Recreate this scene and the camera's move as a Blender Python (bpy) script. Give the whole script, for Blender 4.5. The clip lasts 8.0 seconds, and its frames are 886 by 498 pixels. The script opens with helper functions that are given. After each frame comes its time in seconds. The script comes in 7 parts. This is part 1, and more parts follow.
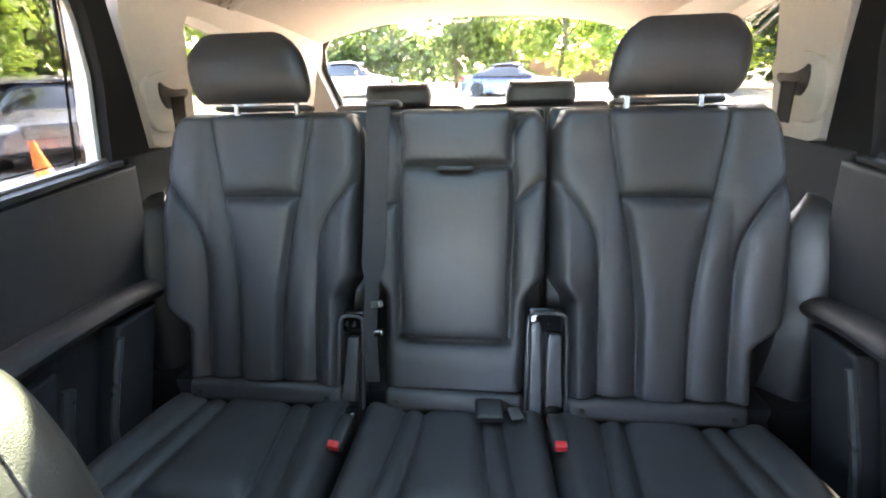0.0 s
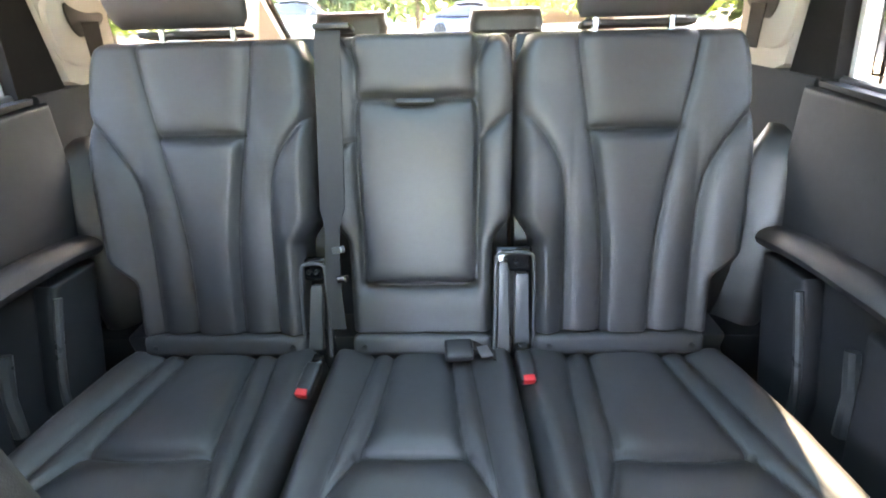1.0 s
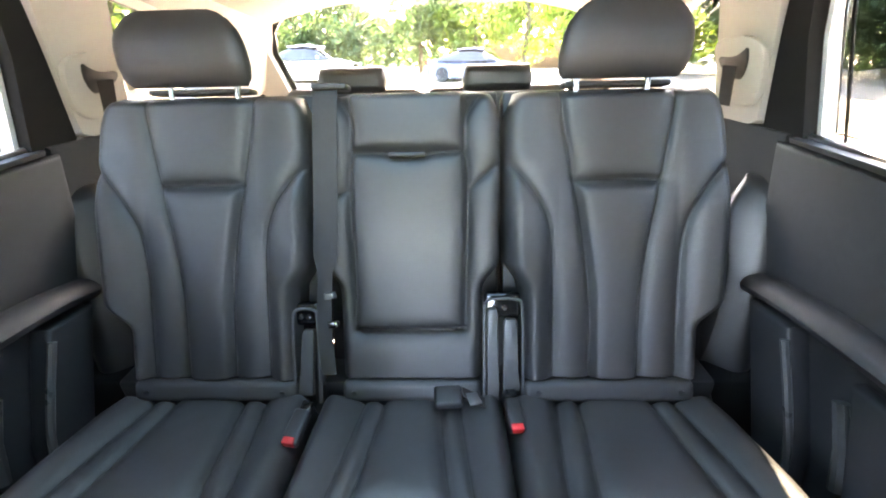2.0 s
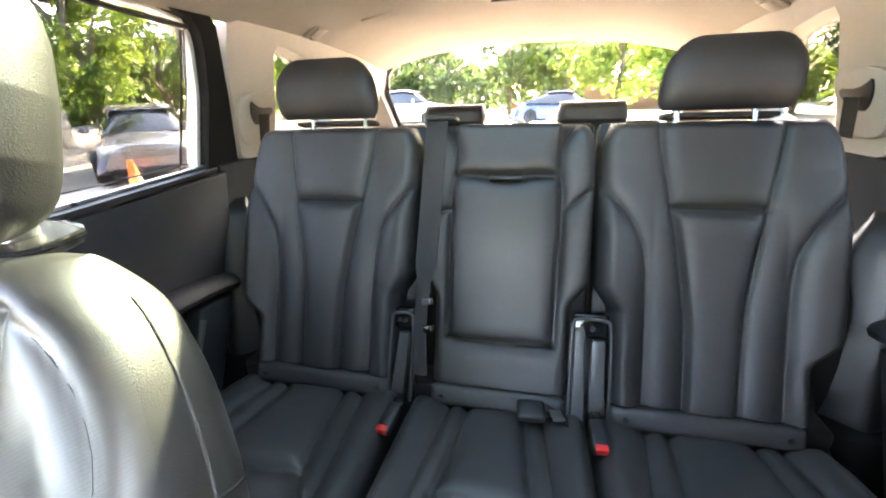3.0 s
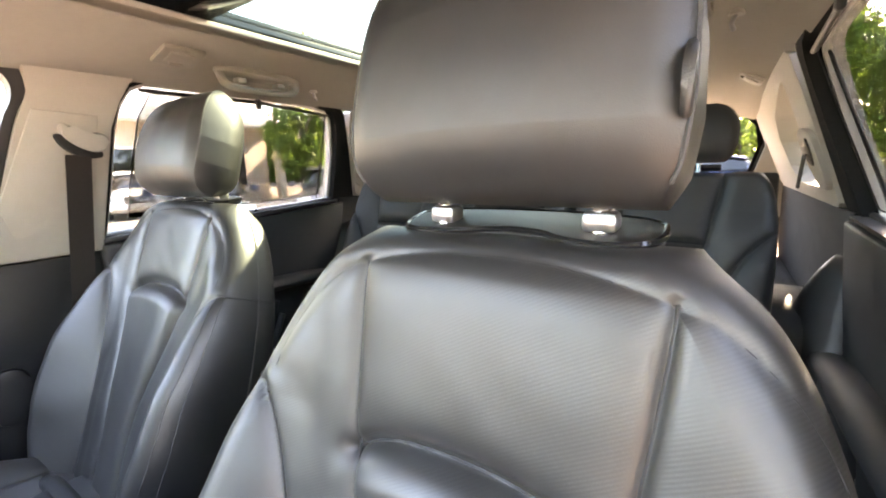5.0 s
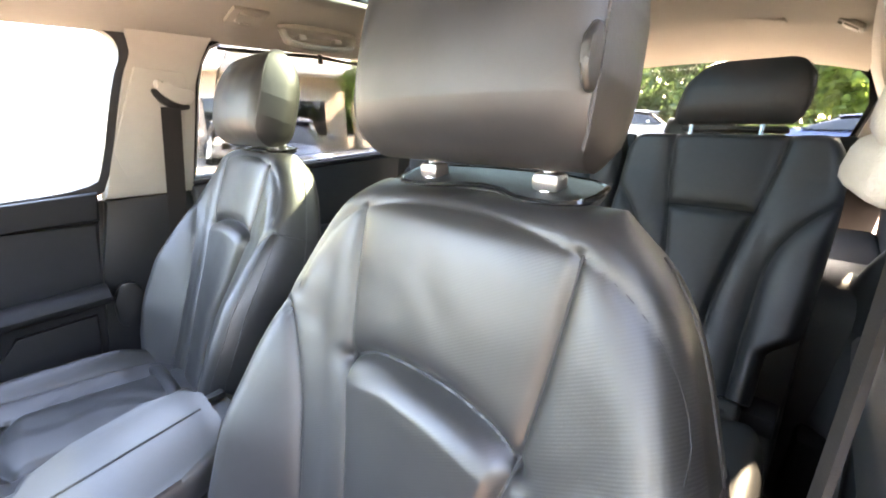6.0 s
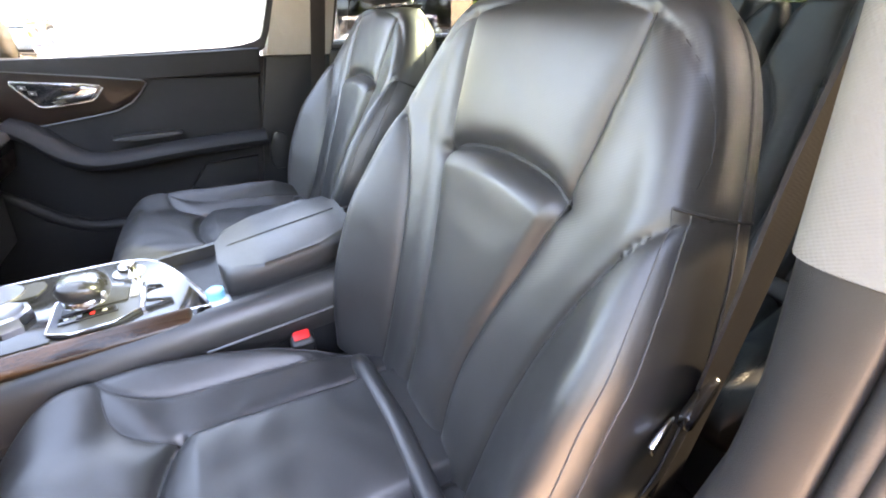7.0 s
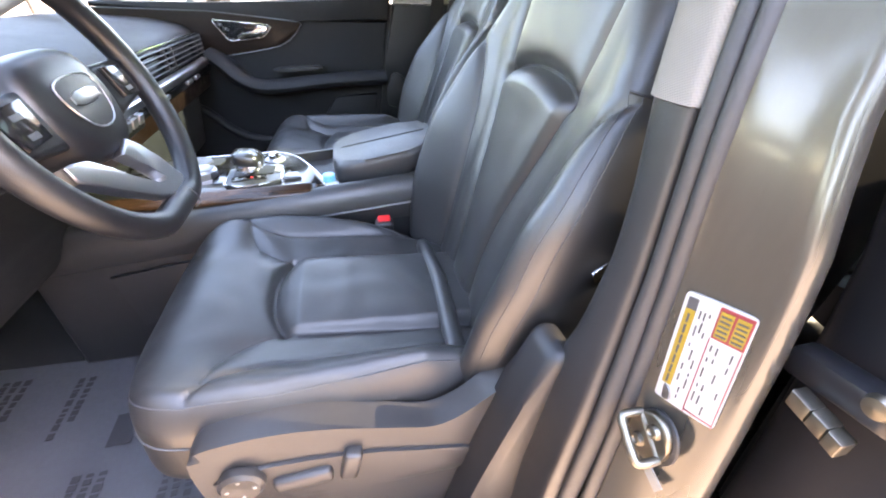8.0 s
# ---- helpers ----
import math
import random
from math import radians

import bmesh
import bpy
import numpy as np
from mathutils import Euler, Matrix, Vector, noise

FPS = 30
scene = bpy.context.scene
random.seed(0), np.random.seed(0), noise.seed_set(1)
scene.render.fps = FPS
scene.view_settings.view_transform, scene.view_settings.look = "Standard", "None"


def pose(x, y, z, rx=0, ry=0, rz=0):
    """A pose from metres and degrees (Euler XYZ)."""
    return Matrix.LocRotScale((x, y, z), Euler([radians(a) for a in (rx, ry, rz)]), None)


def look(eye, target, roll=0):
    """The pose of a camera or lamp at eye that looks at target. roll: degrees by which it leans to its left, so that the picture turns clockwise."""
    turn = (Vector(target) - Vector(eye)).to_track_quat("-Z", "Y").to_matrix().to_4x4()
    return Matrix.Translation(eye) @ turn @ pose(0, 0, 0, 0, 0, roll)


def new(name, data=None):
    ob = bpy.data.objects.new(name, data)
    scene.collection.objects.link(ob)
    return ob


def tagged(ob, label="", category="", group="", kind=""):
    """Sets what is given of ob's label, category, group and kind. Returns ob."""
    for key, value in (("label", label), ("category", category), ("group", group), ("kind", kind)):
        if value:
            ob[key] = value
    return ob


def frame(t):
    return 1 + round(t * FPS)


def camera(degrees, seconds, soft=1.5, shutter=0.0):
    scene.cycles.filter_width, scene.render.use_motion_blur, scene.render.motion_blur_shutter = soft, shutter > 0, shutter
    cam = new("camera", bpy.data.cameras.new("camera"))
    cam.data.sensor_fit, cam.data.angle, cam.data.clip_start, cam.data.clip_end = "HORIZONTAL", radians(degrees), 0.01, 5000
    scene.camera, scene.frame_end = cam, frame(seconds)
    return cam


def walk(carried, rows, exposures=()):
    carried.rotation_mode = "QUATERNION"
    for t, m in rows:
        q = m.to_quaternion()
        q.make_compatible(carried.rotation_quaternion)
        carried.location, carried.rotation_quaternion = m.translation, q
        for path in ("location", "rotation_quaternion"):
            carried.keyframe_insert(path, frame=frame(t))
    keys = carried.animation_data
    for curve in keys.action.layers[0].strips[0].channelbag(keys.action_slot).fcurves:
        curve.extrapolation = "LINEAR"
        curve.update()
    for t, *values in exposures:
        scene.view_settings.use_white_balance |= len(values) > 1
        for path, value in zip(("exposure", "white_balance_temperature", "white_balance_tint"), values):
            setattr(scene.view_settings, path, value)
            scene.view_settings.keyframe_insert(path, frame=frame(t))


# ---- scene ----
cam = camera(95.4, 8.0, soft=2.0)
METRES, EYE, TILT, LEAN, TURN = 1.3, 1.42, -24.5, 1.62, 5.74
ROWS = [
    (0.0, 0.0, 0.0, 0.0, -0.0, 0.0, 0.0),
    (0.5, 0.0069, 0.0162, -0.009, -3.35, -3.86, 1.43),
    (1.0, 0.0079, 0.025, -0.0191, -4.45, -6.83, 1.82),
    (2.5, 0.0301, -0.0063, 0.0024, -3.85, 1.35, 1.01),
    (3.0, -0.0018, -0.044, -0.0366, 6.6, 3.27, -2.62),
    (3.5, 0.0345, -0.136, -0.0892, 16.27, 5.4, -7.45),
    (4.0, 0.1574, -0.1919, -0.1492, 23.4, 7.37, -9.97),
    (4.5, 0.2613, -0.2195, -0.1489, 24.31, 10.23, -10.61),
    (6.0, 0.4118, -0.2338, -0.1356, 35.35, 1.0, -15.51),
    (6.5, 0.4442, -0.2356, -0.1774, 43.82, -8.11, -18.94),
    (7.0, 0.5036, -0.2613, -0.2315, 51.61, -15.58, -21.43),
    (7.5, 0.5948, -0.2828, -0.2448, 60.5, -21.95, -23.21),
    (8.0, 0.6725, -0.2659, -0.2518, 69.65, -26.72, -24.51),
]
walk(cam, [(t, pose(0.063, 0, EYE, TILT, LEAN, TURN) @ pose(METRES * x, METRES * y, METRES * z, 90 + pitch, roll, yaw))
           for t, x, y, z, yaw, pitch, roll in ROWS], [(0.0, 6.65, 8500, 27), (0.5, 7.37, 8800, 27), (1.2, 7.55, 9000, 27), (2.5, 7.08, 8600, 26), (3.0, 6.72, 9000, 27), (3.5, 6.08, 9300, 27), (4.5, 5.82, 9800, 29), (6.0, 5.92, 9000, 27), (6.5, 6.0, 10000, 28), (7.0, 5.75, 9500, 27), (8.0, 5.42, 8450, 25)])

# ---- light ----
SUN = Vector((0.11, 0.81, 0.56)).normalized()
world = bpy.data.worlds.new("sky")
scene.world = world
world.use_nodes = True
sky = world.node_tree.nodes.new("ShaderNodeTexSky")
sky.sky_type, sky.sun_disc = "NISHITA", False
sky.sun_elevation = math.asin(SUN.z)
sky.ozone_density = 1.9
sky.sun_rotation = math.atan2(SUN.x, SUN.y)
backg = world.node_tree.nodes["Background"]
backg.inputs["Strength"].default_value = 0.15
world.node_tree.links.new(sky.outputs[0], backg.inputs["Color"])
sun = new("sun", bpy.data.lights.new("sun", "SUN"))
sun.data.energy, sun.data.angle, sun.data.color = 4.0, radians(0.5), (1.0, 0.92, 0.80)
sun.matrix_world = look(SUN * 30, (0, 0, 0))


# ---- materials ----
def mat(name, color, rough=0.5, metal=0.0, var=0.12, vscale=6.0, bump=0.0, bscale=200.0, coat=0.0, spec=0.5, detail=4.0,
        rvar=0.08, pattern="noise", stretch=(1, 1, 1), random_tint=0.0):
    """A node material: base colour varied at two scales, roughness varied, fine relief."""
    m = bpy.data.materials.new(name)
    m.use_nodes = True
    t = m.node_tree
    nodes, link = t.nodes, t.links.new
    b = nodes["Principled BSDF"]
    b.inputs["Metallic"].default_value = metal
    b.inputs["Specular IOR Level"].default_value = spec
    b.inputs["Coat Weight"].default_value = coat
    b.inputs["Coat Roughness"].default_value = 0.08
    co = nodes.new("ShaderNodeTexCoord")
    mp = nodes.new("ShaderNodeMapping")
    mp.inputs["Scale"].default_value = stretch
    link(co.outputs["Object"], mp.inputs["Vector"])
    big = nodes.new("ShaderNodeTexNoise")
    big.inputs["Scale"].default_value, big.inputs["Detail"].default_value = vscale, detail
    link(mp.outputs[0], big.inputs["Vector"])
    fine = nodes.new("ShaderNodeTexNoise")
    fine.inputs["Scale"].default_value, fine.inputs["Detail"].default_value = vscale * 18, 3
    link(mp.outputs[0], fine.inputs["Vector"])
    mix = nodes.new("ShaderNodeMix")
    mix.data_type = "FLOAT"
    mix.inputs[0].default_value = 0.35
    link(big.outputs[0], mix.inputs[2])
    link(fine.outputs[0], mix.inputs[3])
    ramp = nodes.new("ShaderNodeMapRange")
    ramp.inputs["From Min"].default_value, ramp.inputs["From Max"].default_value = 0.3, 0.7
    ramp.inputs["To Min"].default_value, ramp.inputs["To Max"].default_value = 1 - var, 1 + var
    link(mix.outputs[0], ramp.inputs["Value"])
    mul = nodes.new("ShaderNodeVectorMath")
    mul.operation = "SCALE"
    mul.inputs[0].default_value = color
    link(ramp.outputs[0], mul.inputs["Scale"])
    last = mul.outputs[0]
    if random_tint:
        info = nodes.new("ShaderNodeObjectInfo")
        rr = nodes.new("ShaderNodeMapRange")
        rr.inputs["To Min"].default_value, rr.inputs["To Max"].default_value = 1 - random_tint, 1 + random_tint
        link(info.outputs["Random"], rr.inputs["Value"])
        m2 = nodes.new("ShaderNodeVectorMath")
        m2.operation = "SCALE"
        link(last, m2.inputs[0])
        link(rr.outputs[0], m2.inputs["Scale"])
        last = m2.outputs[0]
    link(last, b.inputs["Base Color"])
    rr = nodes.new("ShaderNodeMapRange")
    rr.inputs["From Min"].default_value, rr.inputs["From Max"].default_value = 0.3, 0.7
    rr.inputs["To Min"].default_value, rr.inputs["To Max"].default_value = max(0.02, rough - rvar), min(1, rough + rvar)
    link(big.outputs[0], rr.inputs["Value"])
    link(rr.outputs[0], b.inputs["Roughness"])
    if bump:
        bp = nodes.new("ShaderNodeBump")
        bp.inputs["Strength"].default_value, bp.inputs["Distance"].default_value = bump, 0.002
        if pattern == "grain":
            tex = nodes.new("ShaderNodeTexVoronoi")
            tex.inputs["Scale"].default_value = bscale
            link(mp.outputs[0], tex.inputs["Vector"])
            src = tex.outputs["Distance"]
        elif pattern in ("twill", "weave"):
            # ribs of the given pitch in metres, crossed by a finer set
            src = None
            for way in ((-0.5, 0.28, 0.82), (0.80, 0.25, 0.5))[:2]:
                dot = nodes.new("ShaderNodeVectorMath")
                dot.operation = "DOT_PRODUCT"
                k = 2 * math.pi / bscale
                dot.inputs[1].default_value = tuple(k * q for q in way)
                link(mp.outputs[0], dot.inputs[0])
                sn = nodes.new("ShaderNodeMath")
                sn.operation = "SINE"
                link(dot.outputs["Value"], sn.inputs[0])
                if src is None:
                    src = sn.outputs[0]
                else:
                    mm = nodes.new("ShaderNodeMath")
                    mm.operation = "MULTIPLY_ADD"
                    link(sn.outputs[0], mm.inputs[0])
                    mm.inputs[1].default_value = 0.12 if pattern == "twill" else 1.0
                    link(src, mm.inputs[2])
                    src = mm.outputs[0]
            bp.inputs["Distance"].default_value = 0.0006
        else:
            tex = nodes.new("ShaderNodeTexNoise")
            tex.inputs["Scale"].default_value, tex.inputs["Detail"].default_value = bscale, 4
            link(mp.outputs[0], tex.inputs["Vector"])
            src = tex.outputs[0]
        link(src, bp.inputs["Height"])
        link(bp.outputs[0], b.inputs["Normal"])
    return m


def glass_mat(name, tint, gloss=0.06):
    """A thin pane: light goes straight through, tinted, with a faint mirror image."""
    m = bpy.data.materials.new(name)
    m.use_nodes = True
    t = m.node_tree
    t.nodes.clear()
    out = t.nodes.new("ShaderNodeOutputMaterial")
    tr = t.nodes.new("ShaderNodeBsdfTransparent")
    tr.inputs[0].default_value = (*tint, 1)
    gl = t.nodes.new("ShaderNodeBsdfGlossy")
    gl.inputs["Roughness"].default_value = 0.02
    mx = t.nodes.new("ShaderNodeMixShader")
    mx.inputs[0].default_value = gloss
    t.links.new(tr.outputs[0], mx.inputs[1])
    t.links.new(gl.outputs[0], mx.inputs[2])
    t.links.new(mx.outputs[0], out.inputs[0])
    return m


LEATHER = mat("black_leather", (0.015, 0.015, 0.0155), 0.46, var=0.22, vscale=5, bump=0.07, bscale=1100, pattern="grain", spec=0.75, rvar=0.10)
# rear copy of the leather, its colour lifted for veiling glare
REAR_LEATHER = mat("black_leather_hazed", (0.027, 0.027, 0.028), 0.50, var=0.2, vscale=5, bump=0.14, bscale=900, pattern="grain", spec=0.65)
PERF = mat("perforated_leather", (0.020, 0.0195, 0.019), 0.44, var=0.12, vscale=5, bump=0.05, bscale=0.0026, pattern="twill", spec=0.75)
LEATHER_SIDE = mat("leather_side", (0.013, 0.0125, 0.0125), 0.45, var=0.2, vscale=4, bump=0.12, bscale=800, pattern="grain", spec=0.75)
GRIP = mat("grip_leather", (0.007, 0.007, 0.008), 0.38, var=0.2, vscale=8, bump=0.1, bscale=900, pattern="grain")
GLOSS_LEATHER = mat("smooth_leather", (0.012, 0.012, 0.013), 0.26, var=0.1, coat=0.3)
# black plastic made lighter and warmer, ground bounce put into the colour
SEAT_PLASTIC = mat("satin_seat_plastic", (0.026, 0.024, 0.023), 0.42, var=0.15, bump=0.1, bscale=1500, pattern="grain")
CREASED = mat("creased_leather", (0.014, 0.0135, 0.0135), 0.38, var=0.3, vscale=6, bump=0.30, bscale=34, stretch=(1, 1.9, 0.55), spec=0.75)
BLACK_PAINT = mat("black_enamel", (0.010, 0.010, 0.012), 0.34, var=0.1)
THREAD = mat("stitch_thread", (0.045, 0.045, 0.046), 0.6, bump=0.6, bscale=600)
DARK_PLASTIC = mat("black_plastic", (0.012, 0.012, 0.013), 0.44, var=0.2, bump=0.14, bscale=1500, pattern="grain")
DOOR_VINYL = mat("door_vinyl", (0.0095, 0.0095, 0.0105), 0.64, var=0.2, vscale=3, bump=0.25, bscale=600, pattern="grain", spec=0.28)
# door vinyl again, made lighter to stand in for glare on the rear doors
REAR_VINYL = mat("rear_vinyl_glare", (0.030, 0.030, 0.033), 0.58, var=0.2, vscale=3, bump=0.2, bscale=600, pattern="grain", spec=0.45)
GLOSS_BLACK = mat("gloss_black", (0.010, 0.010, 0.011), 0.12, var=0.1, coat=0.15)
CARPET = mat("carpet", (0.012, 0.013, 0.015), 0.95, var=0.35, vscale=14, bump=1.0, bscale=500)
FELT = mat("black_felt", (0.010, 0.010, 0.0105), 0.9, var=0.2, vscale=8, bump=0.3, bscale=700, spec=0.15)
HEADLINER = mat("headliner_fabric", (0.35, 0.325, 0.285), 0.95, var=0.05, vscale=3, bump=0.35, bscale=900)
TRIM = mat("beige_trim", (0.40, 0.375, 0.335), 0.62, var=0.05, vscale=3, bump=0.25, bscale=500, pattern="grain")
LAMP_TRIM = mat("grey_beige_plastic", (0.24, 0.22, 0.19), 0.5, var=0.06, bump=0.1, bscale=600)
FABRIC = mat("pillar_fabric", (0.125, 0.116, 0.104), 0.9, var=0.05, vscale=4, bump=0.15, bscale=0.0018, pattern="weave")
WEBBING = mat("belt_webbing", (0.024, 0.020, 0.019), 0.85, var=0.2, vscale=10, spec=0.2, bump=0.06, bscale=0.0016, pattern="weave")
BELT_GREY = mat("grey_belt_webbing", (0.034, 0.033, 0.033), 0.75, var=0.15, vscale=10, spec=0.3, bump=0.15, bscale=0.0016, pattern="weave")
RUBBER = mat("seal_rubber", (0.015, 0.015, 0.016), 0.6, var=0.2, bump=0.2, bscale=300)
CHROME = mat("chrome", (0.80, 0.80, 0.81), 0.12, 1.0, var=0.04, rvar=0.04)
SATIN = mat("satin_metal", (0.40, 0.40, 0.41), 0.34, 1.0, var=0.05)
PAINT = mat("car_paint", (0.066, 0.062, 0.054), 0.27, 0.6, bump=0.16, bscale=22, stretch=(3, 3, 0.35), var=0.10, vscale=3, coat=0.35, rvar=0.05)
# frame metal coloured as if overexposed by the sun
REVEAL = mat("sunlit_reveal", (0.62, 0.62, 0.62), 0.4, var=0.04)
WOOD = mat("walnut_veneer", (0.0085, 0.0042, 0.0028), 0.45, var=0.5, vscale=9, coat=0.08, spec=0.12, stretch=(4, 0.6, 6), detail=8)
BURL = mat("light_walnut", (0.026, 0.011, 0.005), 0.25, var=0.6, vscale=14, coat=0.15, spec=0.35, stretch=(3, 0.4, 5), detail=8)
SILVER = mat("silver_paint_satin", (0.085, 0.088, 0.095), 0.38, 0.7, var=0.06)
STALK = mat("satin_grey_plastic", (0.070, 0.070, 0.071), 0.34, var=0.12, bump=0.08, bscale=1200, pattern="grain")
STEEL = mat("zinc_steel", (0.21, 0.19, 0.155), 0.38, 1.0, var=0.12, vscale=12)
RED = mat("red_plastic", (0.65, 0.02, 0.02), 0.4, var=0.08)
WHITE = mat("white_paper", (0.27, 0.265, 0.26), 0.5, var=0.03)
LABEL_PAPER = mat("grey_paper", (0.20, 0.185, 0.165), 0.6, var=0.06)
YELLOW = mat("yellow_print", (0.18, 0.115, 0.006), 0.5, var=0.06)
INK = mat("dark_print", (0.03, 0.03, 0.035), 0.6, var=0.2)
REDINK = mat("red_print", (0.16, 0.012, 0.02), 0.5)
SCREEN = mat("dark_glass", (0.008, 0.008, 0.010), 0.06, var=0.05, coat=0.5)
MATPAPER = mat("mat_paper", (0.115, 0.122, 0.14), 0.8, var=0.12, vscale=6, bump=0.5, bscale=40)
BLUECAP = mat("blue_plastic", (0.10, 0.42, 0.62), 0.3, var=0.05)
CLEAR = mat("clear_plastic", (0.55, 0.62, 0.66), 0.12, var=0.05)
TINTED = glass_mat("tinted_glass", (0.64, 0.67, 0.65), 0.05)
REARGLASS = glass_mat("privacy_door_glass", (0.47, 0.49, 0.48), 0.05)
CLEARGLASS = glass_mat("clear_glass", (0.90, 0.93, 0.92), 0.05)
PRIVACY = glass_mat("privacy_glass", (0.36, 0.38, 0.37), 0.05)
MESH = glass_mat("blind_mesh", (0.62, 0.62, 0.61), 0.0)
DARKROOF = glass_mat("dark_roof_glass", (0.035, 0.045, 0.041), 0.05)
ROOFGLASS = glass_mat("roof_glass", (0.35, 0.42, 0.39), 0.05)


# ---- mesh helpers ----
def link_mesh(name, me, material, parent=None, label="", smooth=True):
    ob = new(name, me)
    me.materials.append(material)
    if smooth:
        me.shade_smooth()
        me.set_sharp_from_angle(angle=radians(38))
    if parent is not None:
        ob.parent = parent
    if label:
        ob["label"] = label
    return ob


def part(name, bm, material, parent=None, label="", smooth=True):
    me = bpy.data.meshes.new(name)
    bmesh.ops.recalc_face_normals(bm, faces=bm.faces)
    bm.to_mesh(me)
    bm.free()
    return link_mesh(name, me, material, parent, label, smooth)


def thing(name, label, category, at=(0, 0, 0), group="", kind=""):
    ob = new(name)
    ob.location = at
    ob.empty_display_size = 0.1
    return tagged(ob, label, category, group, kind)


def box(bm, c, s, bev=0.0, rot=(0, 0, 0), seg=2):
    """A bevelled box about c with full sizes s."""
    r = bmesh.ops.create_cube(bm, size=1.0)
    vs = r["verts"]
    bmesh.ops.scale(bm, verts=vs, vec=s)
    if bev:
        es = list({e for v in vs for e in v.link_edges})
        r2 = bmesh.ops.bevel(bm, geom=es, offset=bev, segments=seg, affect="EDGES", profile=0.5)
        vs = list({v for f in r2["faces"] for v in f.verts} | {v for v in vs if v.is_valid})
    m = pose(*c, *rot)
    bmesh.ops.transform(bm, matrix=m, verts=vs)
    return vs


def new_box(c, s, bev=0.0, rot=(0, 0, 0), seg=2):
    bm = bmesh.new()
    box(bm, c, s, bev, rot, seg)
    return bm


def smooth_line(pts, n=3, closed=False):
    """Chaikin's corner cutting."""
    pts = [np.array(p, float) for p in pts]
    for _ in range(n):
        out = [] if closed else [pts[0]]
        m = len(pts)
        for i in range(m if closed else m - 1):
            a, b = pts[i], pts[(i + 1) % m]
            out += [0.75 * a + 0.25 * b, 0.25 * a + 0.75 * b]
        if not closed:
            out.append(pts[-1])
        pts = out
    return pts


def tube(bm, pts, r, seg=8, closed=False, flat=1.0, up=None):
    """A tube along pts; r a number or one for each point; flat squeezes it along the second normal."""
    pts = [Vector(p) for p in pts]
    n = len(pts)
    rings = []
    ref = Vector(up) if up else Vector((0.31, 0.22, 0.92))
    for i, p in enumerate(pts):
        if closed:
            d = pts[(i + 1) % n] - pts[i - 1]
        else:
            d = pts[min(i + 1, n - 1)] - pts[max(i - 1, 0)]
        d.normalize()
        a = d.cross(ref)
        if a.length < 1e-4:
            a = d.cross(Vector((1, 0, 0)))
        a.normalize()
        b = d.cross(a)
        ri = r[i] if isinstance(r, (list, tuple)) else r
        rings.append([bm.verts.new(p + a * (ri * math.cos(2 * math.pi * k / seg)) + b * (ri * flat * math.sin(2 * math.pi * k / seg))) for k in range(seg)])
    for i in range(n if closed else n - 1):
        A, B = rings[i], rings[(i + 1) % n]
        for k in range(seg):
            bm.faces.new((A[k], A[(k + 1) % seg], B[(k + 1) % seg], B[k]))
    if not closed:
        bm.faces.new(rings[0])
        bm.faces.new(rings[-1])


def new_tube(pts, r, seg=8, closed=False, flat=1.0, up=None):
    bm = bmesh.new()
    tube(bm, pts, r, seg, closed, flat, up)
    return bm


def prism(bm, pts, fn, d0, d1, bev=0.0, seg=2):
    """The polygon pts (a, b), placed by fn(a, b, d), from depth d0 to d1."""
    A = [bm.verts.new(fn(a, b, d0)) for a, b in pts]
    B = [bm.verts.new(fn(a, b, d1)) for a, b in pts]
    n = len(pts)
    fs = [bm.faces.new(A), bm.faces.new(B[::-1])]
    for i in range(n):
        fs.append(bm.faces.new((A[i], B[i], B[(i + 1) % n], A[(i + 1) % n])))
    if bev:
        es = [e for e in fs[1].edges] + [e for e in fs[0].edges]
        bmesh.ops.bevel(bm, geom=es, offset=bev, segments=seg, affect="EDGES", profile=0.5, clamp_overlap=True)


def new_prism(pts, fn, d0, d1, bev=0.0, seg=2):
    bm = bmesh.new()
    prism(bm, pts, fn, d0, d1, bev, seg)
    return bm


def ring(bm, outer, inner, fn, d0, d1):
    """A slab between two loops with as many points each."""
    n = len(outer)
    V = [[bm.verts.new(fn(a, b, d)) for a, b in loop] for d in (d0, d1) for loop in (outer, inner)]
    for i in range(n):
        j = (i + 1) % n
        for p, q in ((0, 1), (1, 3), (3, 2), (2, 0)):
            bm.faces.new((V[p][i], V[p][j], V[q][j], V[q][i]))


def resample(loop, n):
    """n points at even steps round a closed loop."""
    P = np.array([*loop, loop[0]], float)
    d = np.r_[0, np.cumsum(np.hypot(*np.diff(P, axis=0).T))]
    s = np.linspace(0, d[-1], n, endpoint=False)
    return [(float(np.interp(q, d, P[:, 0])), float(np.interp(q, d, P[:, 1]))) for q in s]


def polar_match(loop, c, n):
    """n points of a loop at even angles about c, to pair two loops."""
    P = np.array(resample(loop, 400))
    ang = np.arctan2(P[:, 1] - c[1], P[:, 0] - c[0])
    out = []
    for k in range(n):
        a = -math.pi + 2 * math.pi * (k + 0.5) / n
        i = int(np.argmin(np.abs(np.angle(np.exp(1j * (ang - a))))))
        out.append((float(P[i, 0]), float(P[i, 1])))
    return out


